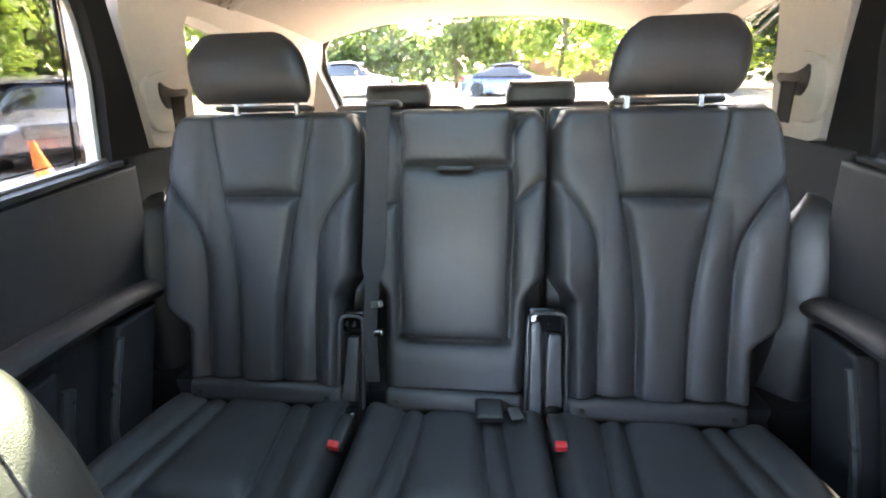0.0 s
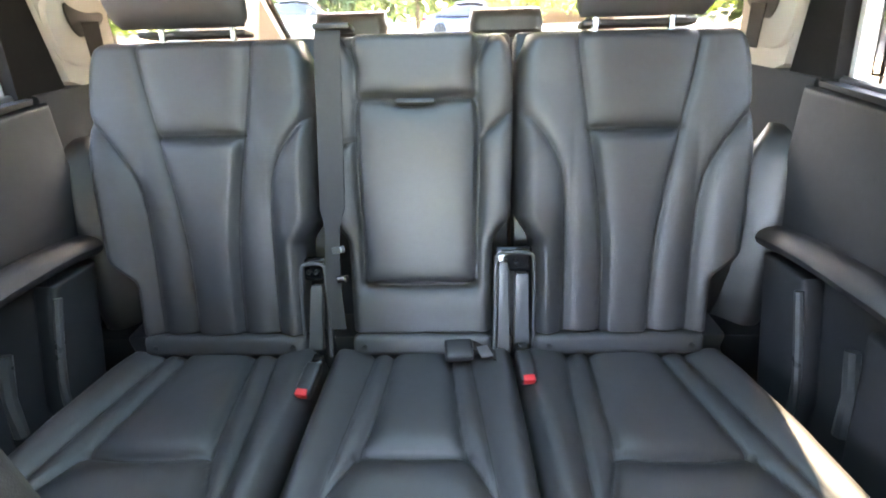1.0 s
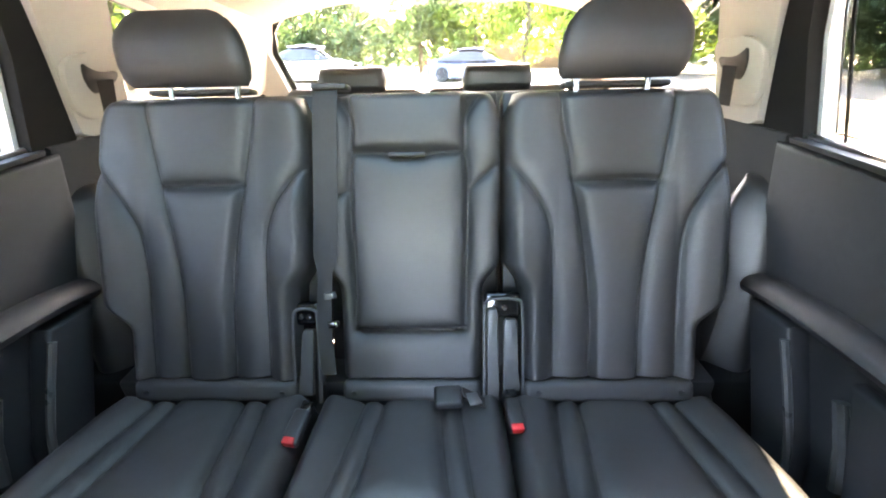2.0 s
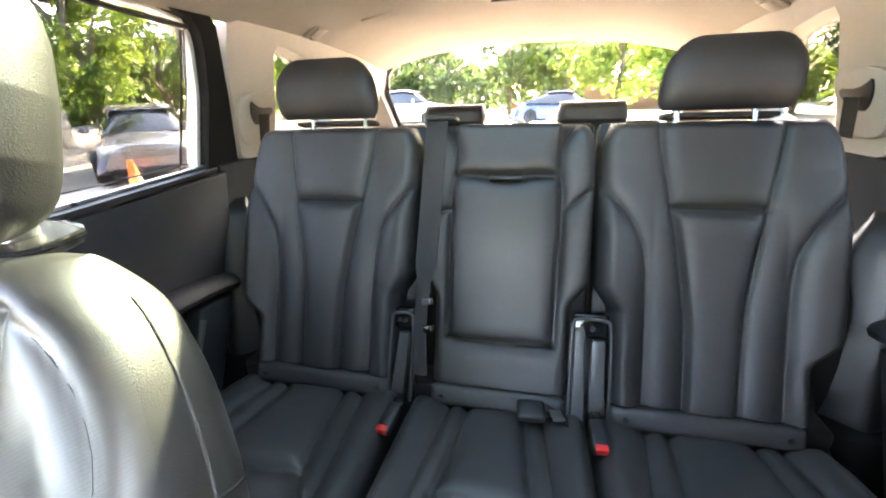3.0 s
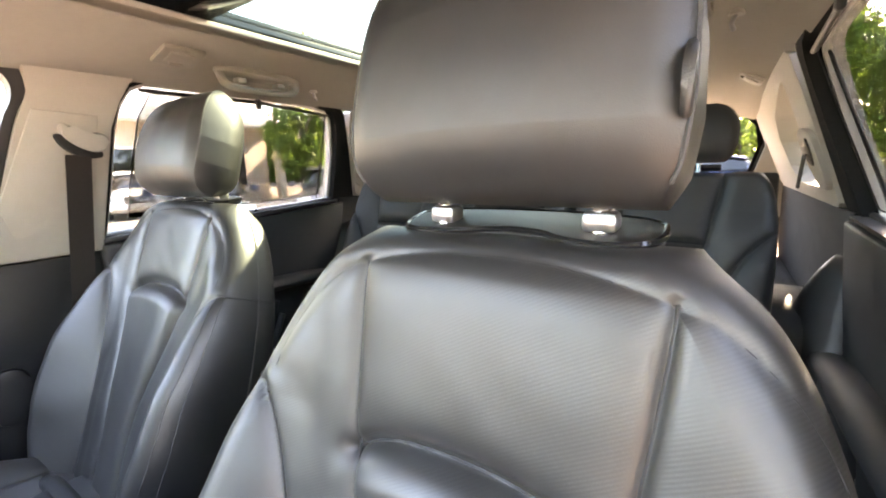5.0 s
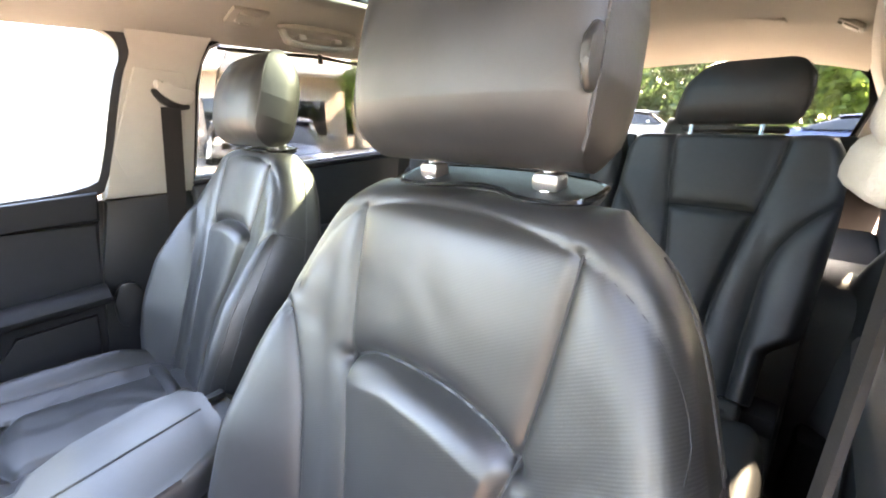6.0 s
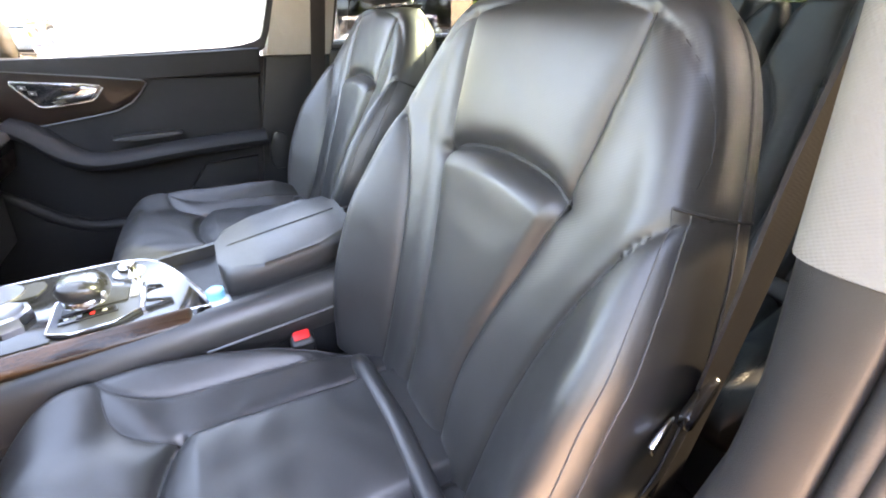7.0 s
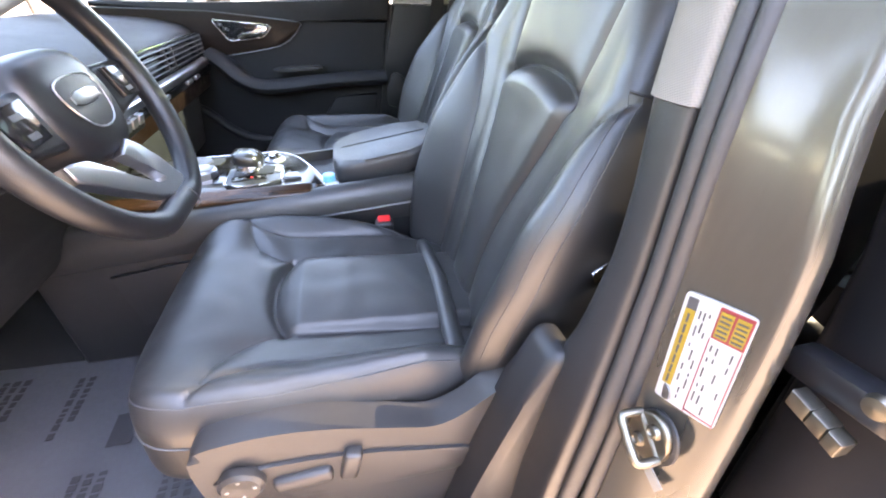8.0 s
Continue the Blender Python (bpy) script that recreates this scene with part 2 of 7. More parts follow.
def lathe(bm, prof, c, seg=20, axis="z"):
    """Turn (radius, height) pairs about an axis through c."""
    rings = []
    for r, h in prof:
        rr = []
        for k in range(seg):
            a = 2 * math.pi * k / seg
            p = (r * math.cos(a), r * math.sin(a), h)
            p = {"z": p, "x": (p[2], p[0], p[1]), "y": (p[0], p[2], p[1])}[axis]
            rr.append(bm.verts.new(Vector(c) + Vector(p)))
        rings.append(rr)
    for A, B in zip(rings, rings[1:]):
        for k in range(seg):
            bm.faces.new((A[k], A[(k + 1) % seg], B[(k + 1) % seg], B[k]))
    bm.faces.new(rings[0])
    bm.faces.new(rings[-1])


def new_lathe(prof, c, seg=20, axis="z"):
    bm = bmesh.new()
    lathe(bm, prof, c, seg, axis)
    return bm


# ---- upholstered bodies ----
def open_resample(line, n):
    q = np.array([(p[0], p[1]) for p in line], float)
    s = np.r_[0, np.cumsum(np.hypot(*np.diff(q, axis=0).T))]
    w = np.linspace(0, s[-1], n)
    return list(zip(np.interp(w, s, q[:, 0]), np.interp(w, s, q[:, 1])))


def seam_distance(X, H, line):
    d = np.full(X.shape, 9.0)
    for a, b in zip(line, line[1:]):
        ab = b - a
        L2 = max(float(ab @ ab), 1e-9)
        t = np.clip(((X - a[0]) * ab[0] + (H - a[1]) * ab[1]) / L2, 0, 1)
        d = np.minimum(d, np.hypot(X - a[0] - t * ab[0], H - a[1] - t * ab[1]))
    return d


def upholstery(parent, wl, wr, L, T, rf, cap, cap0, seams, bulge, regions, frame_axes, base, nh=110, nx=90, nc=10, puff=0.012,
               lean=None, rback=0.03, stitch=(), materials=None, wrinkle=0.0004, seed=0.0, belly=0.0, taper=0.0):
    """A padded body: rounded-box sections along h, seams pressed in, panels puffed up; its panels become parts of the parent.
    wl, wr: half-widths as ((h, w), ...); seams: (line, depth, width); bulge(x, h): padding forward; regions(x, h, w): panel names."""
    ex, fw, ax = (np.array(v, float) for v in frame_axes)
    base = np.array(base, float)
    n1 = max(4, nh // 9)
    h = np.r_[cap0 * (1 - np.cos(np.linspace(0, math.pi / 2, n1))), np.linspace(cap0, L - cap, nh)[1:-1],
              L - cap + cap * np.sin(np.linspace(0, math.pi / 2, n1 + 4))]
    k = np.ones_like(h)
    k = np.where(h < cap0, np.sqrt(np.clip(1 - ((cap0 - h) / max(cap0, 1e-6)) ** 2, 0, 1)), k)
    k = np.where(h > L - cap, np.sqrt(np.clip(1 - ((h - L + cap) / cap) ** 2, 0, 1)), k)
    spread = np.linspace(-0.020, 0.020, 9) if L > 0.3 else (0.0,)
    WL, WR = (sum(np.interp(np.clip(h + o, 0, L), [p[0] for p in w], [p[1] for p in w]) for o in spread) / len(spread) for w in (wl, wr))
    th = np.linspace(0, math.pi / 2, nc + 1)[1:]
    cols = []
    for u in np.linspace(0, 1, nx):
        cols.append(("f", u, 0.0))
    for a in th:
        cols.append(("r", a, 0.0))
    for u in np.linspace(0, 1, 7)[1:]:
        cols.append(("s", u, 0.0))
    for a in np.linspace(0, math.pi / 2, 5)[1:]:
        cols.append(("b", a, 0.0))
    for u in np.linspace(1, 0, 14)[1:]:
        cols.append(("k", u, 0.0))
    for a in np.linspace(math.pi / 2, 0, 5)[1:]:
        cols.append(("B", a, 0.0))
    for u in np.linspace(1, 0, 7)[1:]:
        cols.append(("S", u, 0.0))
    for a in th[::-1][1:]:
        cols.append(("R", a, 0.0))
    nr, ncol = len(h), len(cols)
    X, F, W = np.zeros((nr, ncol)), np.zeros((nr, ncol)), np.zeros((nr, ncol))
    rx = np.minimum(rf, 0.45 * np.minimum(WL, WR) + 0.002)
    for j, (c, u, _) in enumerate(cols):
        if c == "f":
            X[:, j] = -(WL - rx) + u * (WL + WR - 2 * rx)
            W[:, j] = 1
        elif c == "r":
            X[:, j], F[:, j], W[:, j] = WR - rx + rx * math.sin(u), -rf * (1 - math.cos(u)), math.cos(u)
        elif c == "R":
            X[:, j], F[:, j], W[:, j] = -(WL - rx + rx * math.sin(u)), -rf * (1 - math.cos(u)), math.cos(u)
        elif c == "s":
            X[:, j], F[:, j] = WR, -rf - u * (T - rf - rback)
        elif c == "S":
            X[:, j], F[:, j] = -WL, -rf - u * (T - rf - rback)
        elif c == "b":
            X[:, j], F[:, j] = WR - rback * (1 - math.cos(u)), -(T - rback) - rback * math.sin(u)
        elif c == "B":
            X[:, j], F[:, j] = -WL + rback * (1 - math.cos(u)), -(T - rback) - rback * math.sin(u)
        else:
            X[:, j], F[:, j] = -(WL - rback) + u * (WL + WR - 2 * rback), -T
    X = X * (1 + belly * np.sin(math.pi * np.clip(-F / T, 0, 1)))
    K = k[:, None]
    H = np.repeat(h[:, None], ncol, 1)
    thin = 1 - taper * (H / L) ** 2
    F = F * thin
    F = -T * thin / 2 + (F + T * thin / 2) * K
    pad = np.ones(X.shape)
    D = np.zeros_like(X)
    for line, depth, width in seams:
        d = seam_distance(X, H, smooth_line(line, 3))
        pad = pad * (1 - np.exp(-(d / 0.019) ** 1.5))
        D -= depth * np.exp(-(d / width) ** 1.3)
    D += puff * pad if seams else 0
    D += bulge(X, H)
    wob = np.sin(X * 41 + 3 * np.sin(H * 23 + seed) + seed) * np.sin(H * 37 + 2 * np.sin(X * 29) + seed * 2)
    D += wrinkle * wob
    F = F + D * W * K
    if lean is not None:
        F = F + lean(H)
    P = base + X[..., None] * ex + F[..., None] * fw + H[..., None] * ax
    du = np.roll(P, -1, 1) - np.roll(P, 1, 1)
    dv = np.gradient(P, axis=0)
    N = np.cross(du, dv)
    N /= np.linalg.norm(N, axis=2, keepdims=True) + 1e-12
    if (N[nr // 2, nx // 2] @ fw) < 0:
        N, flip = -N, True
    else:
        flip = False
    faces = {}
    jn = (np.arange(ncol) + 1) % ncol
    for i in range(nr - 1):
        for j in range(ncol):
            w = 0.25 * (W[i, j] + W[i + 1, j] + W[i, jn[j]] + W[i + 1, jn[j]])
            x, hh = 0.5 * (X[i, j] + X[i + 1, jn[j]]), 0.5 * (h[i] + h[i + 1])
            q = (i * ncol + j, i * ncol + jn[j], (i + 1) * ncol + jn[j], (i + 1) * ncol + j)
            faces.setdefault(regions(x, hh, w), []).append(q[::-1] if flip else q)
    faces.setdefault(regions(0, 0, 0), []).append(tuple(range(ncol))[::(1 if flip else -1)])
    VP, VN = P.reshape(-1, 3), N.reshape(-1, 3)
    made = {}
    for name, fs in faces.items():
        ids = np.unique(np.concatenate([np.array(f) for f in fs]))
        lut = np.zeros(len(VP), int)
        lut[ids] = np.arange(len(ids))
        me = bpy.data.meshes.new(name)
        me.from_pydata(VP[ids].tolist(), [], [tuple(int(lut[v]) for v in f) for f in fs])
        me.shade_smooth()
        me.normals_split_custom_set_from_vertices(VN[ids].tolist())
        m = (materials or {}).get(name.split(".")[0], (materials or {}).get("", LEATHER))
        plain = name.split(".")[0]
        made[name] = link_mesh(plain, me, m, parent, smooth=False)
    front = [j for j in range(ncol) if cols[j][0] in "frR" and W[nr // 2, j] > 0.15]
    front.sort(key=lambda j: X[nr // 2, j])
    for line, depth, width in seams:
        pts = []
        for x, hh in open_resample(smooth_line(line, 3), 30):
            if hh < h[2] or hh > h[-3]:
                continue
            i = min(int(np.searchsorted(h, hh)), nr - 1)
            g = (hh - h[i - 1]) / max(h[i] - h[i - 1], 1e-9)
            if not (X[i, front[0]] < x < X[i, front[-1]]):
                continue
            f = (1 - g) * np.interp(x, X[i - 1, front], F[i - 1, front]) + g * np.interp(x, X[i, front], F[i, front])
            pts.append(base + x * ex + (f - 0.0004) * fw + hh * ax)
        if len(pts) > 3:
            if depth > 0.002:
                part("seam", new_tube(pts, 0.0013, 6), RUBBER, parent)
            else:
                part("stitching", new_tube(pts, 0.0006, 5), RUBBER, parent)
    for c, off, rad, *end in stitch:
        j = {"r": nx - 1 + off, "R": ncol - off}[c]
        pts = [P[i, j] + N[i, j] * rad * 0.3 for i in range(3, nr - n1 + 2) if not end or h[i] < end[0]]
        part("stitching", new_tube(pts, rad, 5), THREAD, parent)
    return P, N


# ---- ground and shell of the car ----
def wall_x(z):
    return 0.80 - (z - 1.20) * 0.444 if z > 1.20 else 0.80 + (1.20 - z) * 0.05


def side(sgn, off=0.0):
    return lambda y, z, d: (sgn * (wall_x(z) + off + d), y, z)


ASPHALT = mat("asphalt", (0.25, 0.205, 0.165), 0.9, var=0.25, vscale=0.5, bump=0.6, bscale=60)
bm = bmesh.new()
bmesh.ops.create_grid(bm, x_segments=8, y_segments=8, size=400)
tagged(part("ground", bm, ASPHALT), "sunlit grey asphalt of a car park", "ground", kind="structure")

REAR_WIN = [(0.075, 1.205), (0.085, 1.306), (0.097, 1.47), (0.108, 1.525), (0.128, 1.562), (0.165, 1.580), (0.411, 1.580), (0.66, 1.576),
            (0.725, 1.566), (0.755, 1.54), (0.77, 1.51), (0.80, 1.42), (0.832, 1.236), (0.60, 1.226), (0.35, 1.214)]
FRONT_WIN = [(-0.165, 1.200), (-0.14, 1.26), (-0.09, 1.475), (-0.068, 1.52), (-0.072, 1.556), (-0.10, 1.577), (-0.16, 1.584), (-0.30, 1.580),
             (-0.50, 1.545), (-0.75, 1.43), (-1.0, 1.27), (-1.12, 1.165), (-0.80, 1.170), (-0.45, 1.185)]

FRONT_WIN = [tuple(p) for p in smooth_line(FRONT_WIN, 2, True)]


def headliner():
    """Curved ceiling with the opening of the glass roof."""
    xs = [-0.64, -0.60, -0.54, -0.46, -0.40, -0.35, -0.345, -0.2, 0, 0.2, 0.345, 0.35, 0.40, 0.46, 0.54, 0.60, 0.64]
    ys = [-0.52, -0.48, -0.475, -0.3, 0, 0.3, 0.6, 0.787, 0.792, 0.9, 1.05, 1.2, 1.4, 1.6, 1.75, 1.86]

    def z(x, y):
        c = 1.650 - 0.078 * (abs(x) / 0.64) ** 2.6
        if y > 0.9:
            c -= 0.055 * ((y - 0.9) / 0.96) ** 2
        if y < -0.2:
            c -= 0.05 * ((-0.2 - y) / 0.3) ** 2
        return c
    bm = bmesh.new()
    for dz in (0.0, 0.014):
        V = {(i, j): bm.verts.new((x, y, z(x, y) + dz)) for i, x in enumerate(xs) for j, y in enumerate(ys)}
        for i in range(len(xs) - 1):
            for j in range(len(ys) - 1):
                if -0.346 < (xs[i] + xs[i + 1]) / 2 < 0.346 and -0.476 < (ys[j] + ys[j + 1]) / 2 < 0.788:
                    continue
                bm.faces.new((V[i, j], V[i + 1, j], V[i + 1, j + 1], V[i, j + 1]))
    me = bpy.data.meshes.new("ceiling")
    bm.to_mesh(me)
    bm.free()
    ob = link_mesh("ceiling", me, HEADLINER)
    ob.data.set_sharp_from_angle(angle=radians(60))
    return tagged(ob, "beige woven headliner with a large roof opening", "headliner", kind="structure")


headliner()

# the roof's outer skin, round the glass
car_body = thing("car_body", "grey metallic body shell of a large car", "car body", kind="structure")
bm = bmesh.new()
for x0, x1, y0, y1 in ((-0.66, -0.40, -0.55, 1.95), (0.40, 0.66, -0.55, 1.95), (-0.40, 0.40, 0.84, 1.95), (-0.40, 0.40, -0.62, -0.52)):
    box(bm, ((x0 + x1) / 2, (y0 + y1) / 2, 1.70), (x1 - x0, y1 - y0, 0.02), 0.004)
part("roof_skin", bm, PAINT, car_body)
bm = bmesh.new()
for s in (-1, 1):
    tube(bm, [(s * 0.665, -0.55, 1.60), (s * 0.68, 0.0, 1.655), (s * 0.685, 0.8, 1.66), (s * 0.68, 1.5, 1.64), (s * 0.66, 1.95, 1.58)], 0.045, 10)
part("roof_rail_frame", bm, PAINT, car_body)
for s, y0 in ((-1, -1.25), (1, 0.07)):
    part("inner_panel", new_prism([(y0, 0.42), (2.0, 0.42), (2.0, 1.18), (y0, 1.14)], lambda a, b, d, q=s: (q * (0.875 + d), a, b), 0.0, 0.02), CARPET, car_body)

# glass roof: two panes, a dark frame, a pale rail and a cross bar
glass_roof = thing("panoramic_roof", "tinted panoramic glass roof in a black frame", "sunroof", (0, 0.15, 1.68))


def roof_part(name, bm, material, label=""):
    bmesh.ops.translate(bm, verts=bm.verts, vec=(0, -0.15, -1.68))
    return part(name, bm, material, glass_roof, label)


roof_part("pane", new_box((0, 0.50, 1.683), (0.76, 0.66, 0.005), 0.001), ROOFGLASS)
roof_part("pane", new_box((0, -0.16, 1.683), (0.76, 0.60, 0.005), 0.001), DARKROOF, "darker front glass panel")
for s in (-1, 1):
    roof_part("frame_bar", new_box((s * 0.360, 0.15, 1.667), (0.026, 1.30, 0.022), 0.004), GLOSS_BLACK)
    roof_part("rail", new_box((s * 0.341, 0.15, 1.652), (0.010, 1.26, 0.012), 0.003), TRIM, "pale sunshade rail")
roof_part("frame_bar", new_box((0, 0.795, 1.665), (0.70, 0.03, 0.024), 0.004), GLOSS_BLACK)
roof_part("frame_bar", new_box((0, 0.155, 1.672), (0.70, 0.055, 0.020), 0.005), GLOSS_BLACK, "black cross bar between the panes")
roof_part("frame_bar", new_box((0, -0.47, 1.665), (0.70, 0.05, 0.024), 0.004), GLOSS_BLACK)

# floor
bm = bmesh.new()
box(bm, (0, -0.15, 0.42), (1.56, 2.7, 0.05), 0.01)
box(bm, (0, 1.6, 0.55), (1.50, 1.0, 0.05), 0.01)
box(bm, (0, -1.32, 0.60), (1.5, 0.05, 0.4), 0.01, (-35, 0, 0))
tagged(part("floor", bm, CARPET), "black carpeted car floor", "floor", kind="structure")


# ---- seats ----
EX = (1, 0, 0)


def tilt_axes(deg):
    a = radians(deg)
    return EX, (0, -math.cos(a), math.sin(a)), (0, math.sin(a), math.cos(a))


def sym(line):
    return [(-x, h) for x, h in line]


def table(pairs):
    a, b = [p[0] for p in pairs], [p[1] for p in pairs]
    return lambda q: sum(np.interp(q + o, a, b) for o in (-0.016, -0.008, 0.0, 0.008, 0.016)) / 5


def headrest(parent, c, w, hgt, depth, deg, material_front, posts, post_len, plate_z, wing=0.012, gusset=0.03, post_back=0.45, top=0.66, belly=0.0, shear=0.0, cap=0.50):
    """Padded headrest on two chrome posts, as parts of a seat."""
    axes = tilt_axes(deg)
    wt = ((0, w * 0.89), (0.10 * hgt, w * 0.97), (0.28 * hgt, w * 1.0), (0.5 * hgt, w * 0.985), (0.68 * hgt, w * 0.94), (0.80 * hgt, w * (0.69 + 0.31 * top)), (0.90 * hgt, w * (0.5 + 0.5 * top)), (0.96 * hgt, w * (0.3 + 0.7 * top)), (hgt, w * top))
    line = [(-w * 0.97, 0.0), (-w * 0.93, hgt * 0.5), (-w * 0.86, hgt)]

    def reg(x, h, wt_):
        return "headrest_front" if wt_ > 0.5 else ("headrest_side.r" if x > w * 0.55 else ("headrest_side.l" if x < -w * 0.55 else "headrest_shell"))
    base = Vector(c) - Vector(axes[2]) * (hgt / 2)
    before = set(parent.children)
    upholstery(parent, wt, wt, hgt, depth, gusset, cap * hgt, 0.6 * cap * hgt, [], lambda X, H: wing * (X / w) ** 2 - 0.07 * ((H - hgt * 0.45) / hgt) ** 2,
               reg, axes, base, nh=64, nx=56, nc=12, wrinkle=0.0008, stitch=(("r", 11, 0.0016), ("R", 11, 0.0016)),
               materials={"headrest_front": material_front, "headrest_shell": LEATHER_SIDE, "headrest_side": LEATHER_SIDE}, rback=0.045, belly=belly)
    slant = Matrix(((1, 0, shear, -shear * c[2]), (0, 1, 0, 0), (0, 0, 1, 0), (0, 0, 0, 1)))
    for child in parent.children:
        if child not in before:
            child.data.transform(slant)
    up = Vector(axes[2])
    for px in posts:
        a = Vector((px, c[1] + 0.01, base.z + 0.02)) + Vector(axes[1]) * (-depth * post_back)
        part("headrest_post", new_tube([a - up * (post_len + 0.03), a - up * post_len * 0.5, a + up * 0.02], 0.0065, 12), CHROME, parent, "chrome headrest post")


FS_SEAM_C = [(0.127, 0.583), (0.123, 0.52), (0.112, 0.414), (0.092, 0.335), (0.066, 0.24), (0.052, 0.16), (0.05, 0.09), (0.058, 0.0)]
FS_SEAM_B = [(0.230, 0.446), (0.218, 0.437), (0.200, 0.405), (0.180, 0.36), (0.156, 0.275), (0.142, 0.19), (0.136, 0.11), (0.132, 0.0)]
FS_ARCH = [(-0.112, 0.412), (-0.08, 0.432), (0.0, 0.440), (0.08, 0.432), (0.112, 0.412)]
FS_TOP = [(-0.216, 0.464), (-0.215, 0.485), (-0.196, 0.530), (-0.16, 0.567), (-0.127, 0.583), (-0.06, 0.597), (0.0, 0.60), (0.06, 0.597), (0.127, 0.583), (0.16, 0.567), (0.196, 0.530), (0.215, 0.485), (0.216, 0.464)]


def front_seat(at, recline=16.0, lift=0.0, slim=0.0):
    """Sports-shaped front seat: backrest panels, bolsters, headrest, cushion, base with side cover."""
    seat = thing("front_seat", "black leather front seat with perforated centre panels", "car seat", at, "front seats")
    wt = ((0, 0.235), (0.08, 0.258), (0.2, 0.270), (0.32, 0.267), (0.40, 0.258), (0.46, 0.244), (0.52, 0.222), (0.56, 0.200), (0.59, 0.176), (0.612, 0.148), (0.628, 0.116), (0.635, 0.09))
    wt = tuple((h, w - slim * math.exp(-((h - 0.47) / 0.12) ** 2)) for h, w in wt)
    c_of, b_of = table([(h, x) for x, h in reversed(FS_SEAM_C)]), table([(h, x) for x, h in reversed(FS_SEAM_B)])
    bol = table([(0, 0.07), (0.15, 0.085), (0.28, 0.078), (0.38, 0.045), (0.45, 0.022), (0.52, 0.008), (0.6, 0.0)])
    wof = table(wt)

    def bulge(X, H):
        b = np.clip(b_of(np.minimum(H, 0.44)), 0.1, 0.24)
        q = np.clip((np.abs(X) - b * 0.72) / (wof(H) - b * 0.72 + 0.01), 0, 1)
        lum = 0.012 * np.exp(-((H - 0.20) / 0.14) ** 2) * np.exp(-(X / 0.13) ** 2)
        low = 0.009 * np.clip((0.418 + 0.02 * (1 - (X / 0.112) ** 2) - H) / 0.03, 0, 1) * np.clip((c_of(H) - np.abs(X)) / 0.014, 0, 1) * np.exp(-np.clip(0.41 - H, 0, 1) / 0.12)
        return bol(H) * (q * q * (3 - 2 * q)) + lum + low

    def reg(x, h, w):
        if w < 0.30:
            return "side_panel" if w > 0.0 or abs(x) > 0.9 * wof(h) else "back_shell"
        if h > 0.598 - 0.42 * max(0, abs(x) - 0.10):
            return "top_panel"
        if abs(x) < c_of(h):
            return "upper_panel" if h > 0.412 + 0.028 * (1 - (x / 0.115) ** 2) else "lower_panel"
        if h < 0.45 and abs(x) > b_of(h):
            return "bolster.r" if x > 0 else "bolster.l"
        return "wing.r" if x > 0 else "wing.l"
    d, wd = 0.0060, 0.0048
    seams = [(FS_SEAM_C, d, wd), (sym(FS_SEAM_C), d, wd), (FS_SEAM_B, d, wd), (sym(FS_SEAM_B), d, wd), (FS_ARCH, 0.014, 0.0075), (FS_TOP, 0.0019, 0.004)]
    axes = tilt_axes(16)
    wl = ((0, 0.238), (0.08, 0.268), (0.2, 0.284), (0.32, 0.282), (0.40, 0.273), (0.46, 0.257), (0.52, 0.232), (0.56, 0.207), (0.59, 0.181), (0.612, 0.150), (0.628, 0.116), (0.635, 0.09))
    P, N = upholstery(seat, wl, wt, 0.621, 0.135, 0.050, 0.042, 0.02, seams, bulge, reg, axes, (0, 0, 0), nh=210, nx=170, nc=12, puff=0.006, taper=0.34,
               stitch=(("r", 5, 0.0008, 0.45), ("R", 5, 0.0008, 0.40), ("r", 7, 0.0008, 0.45), ("R", 7, 0.0008, 0.40), ("r", 15, 0.0014), ("R", 15, 0.0014)), rback=0.035,
               materials={"upper_panel": PERF, "lower_panel": PERF, "wing": PERF, "side_panel": LEATHER_SIDE, "back_shell": LEATHER_SIDE}, seed=1.3)
    # seam running round the flanks
    for s in (-1, 1):
        i = int(np.argmin(np.abs(P[:, 0, 2] - 0.452 * math.cos(radians(16)))))
        cols = range(174, 190) if s > 0 else range(P.shape[1] - 5, P.shape[1] - 22, -1)
        part("flank_seam", new_tube([P[i, j] + N[i, j] * 0.0004 for j in cols], 0.0016, 5), RUBBER, seat)
    headrest(seat, (-0.006, 0.158, 0.729), 0.127, 0.214, 0.125, 12, LEATHER, (-0.068, 0.070), 0.06, 0.6, wing=-0.010, gusset=0.022, post_back=0.42, belly=0.07, cap=0.36)
    part("headrest_button", new_prism([tuple(p) for p in smooth_line([(0.152, 0.668), (0.166, 0.664), (0.174, 0.684), (0.172, 0.704), (0.160, 0.708), (0.150, 0.690)], 2, True)], lambda a, b, dd: (0.119 + dd, a, b), 0.0, 0.006, 0.003, 3), LEATHER_SIDE, seat, "oval headrest release button")
    # guide plate under the posts
    fn = lambda a, b, dd: (a, 0.222 + b, 0.590 + dd + 0.22 * b)
    plate = smooth_line([(-0.105, 0.028), (-0.11, -0.02), (-0.09, -0.032), (-0.045, -0.028), (-0.02, -0.016), (0.025, -0.016), (0.05, -0.032), (0.09, -0.034), (0.115, -0.02), (0.11, 0.028)], 2, True)
    part("guide_plate", new_prism([tuple(p) for p in plate], fn, -0.004, 0.006, 0.002), DARK_PLASTIC, seat, "black plastic plate under the headrest")
    part("plate_lip", new_tube([fn(a, b, 0.004) for a, b in plate], 0.003, 6, True), GLOSS_BLACK, seat)
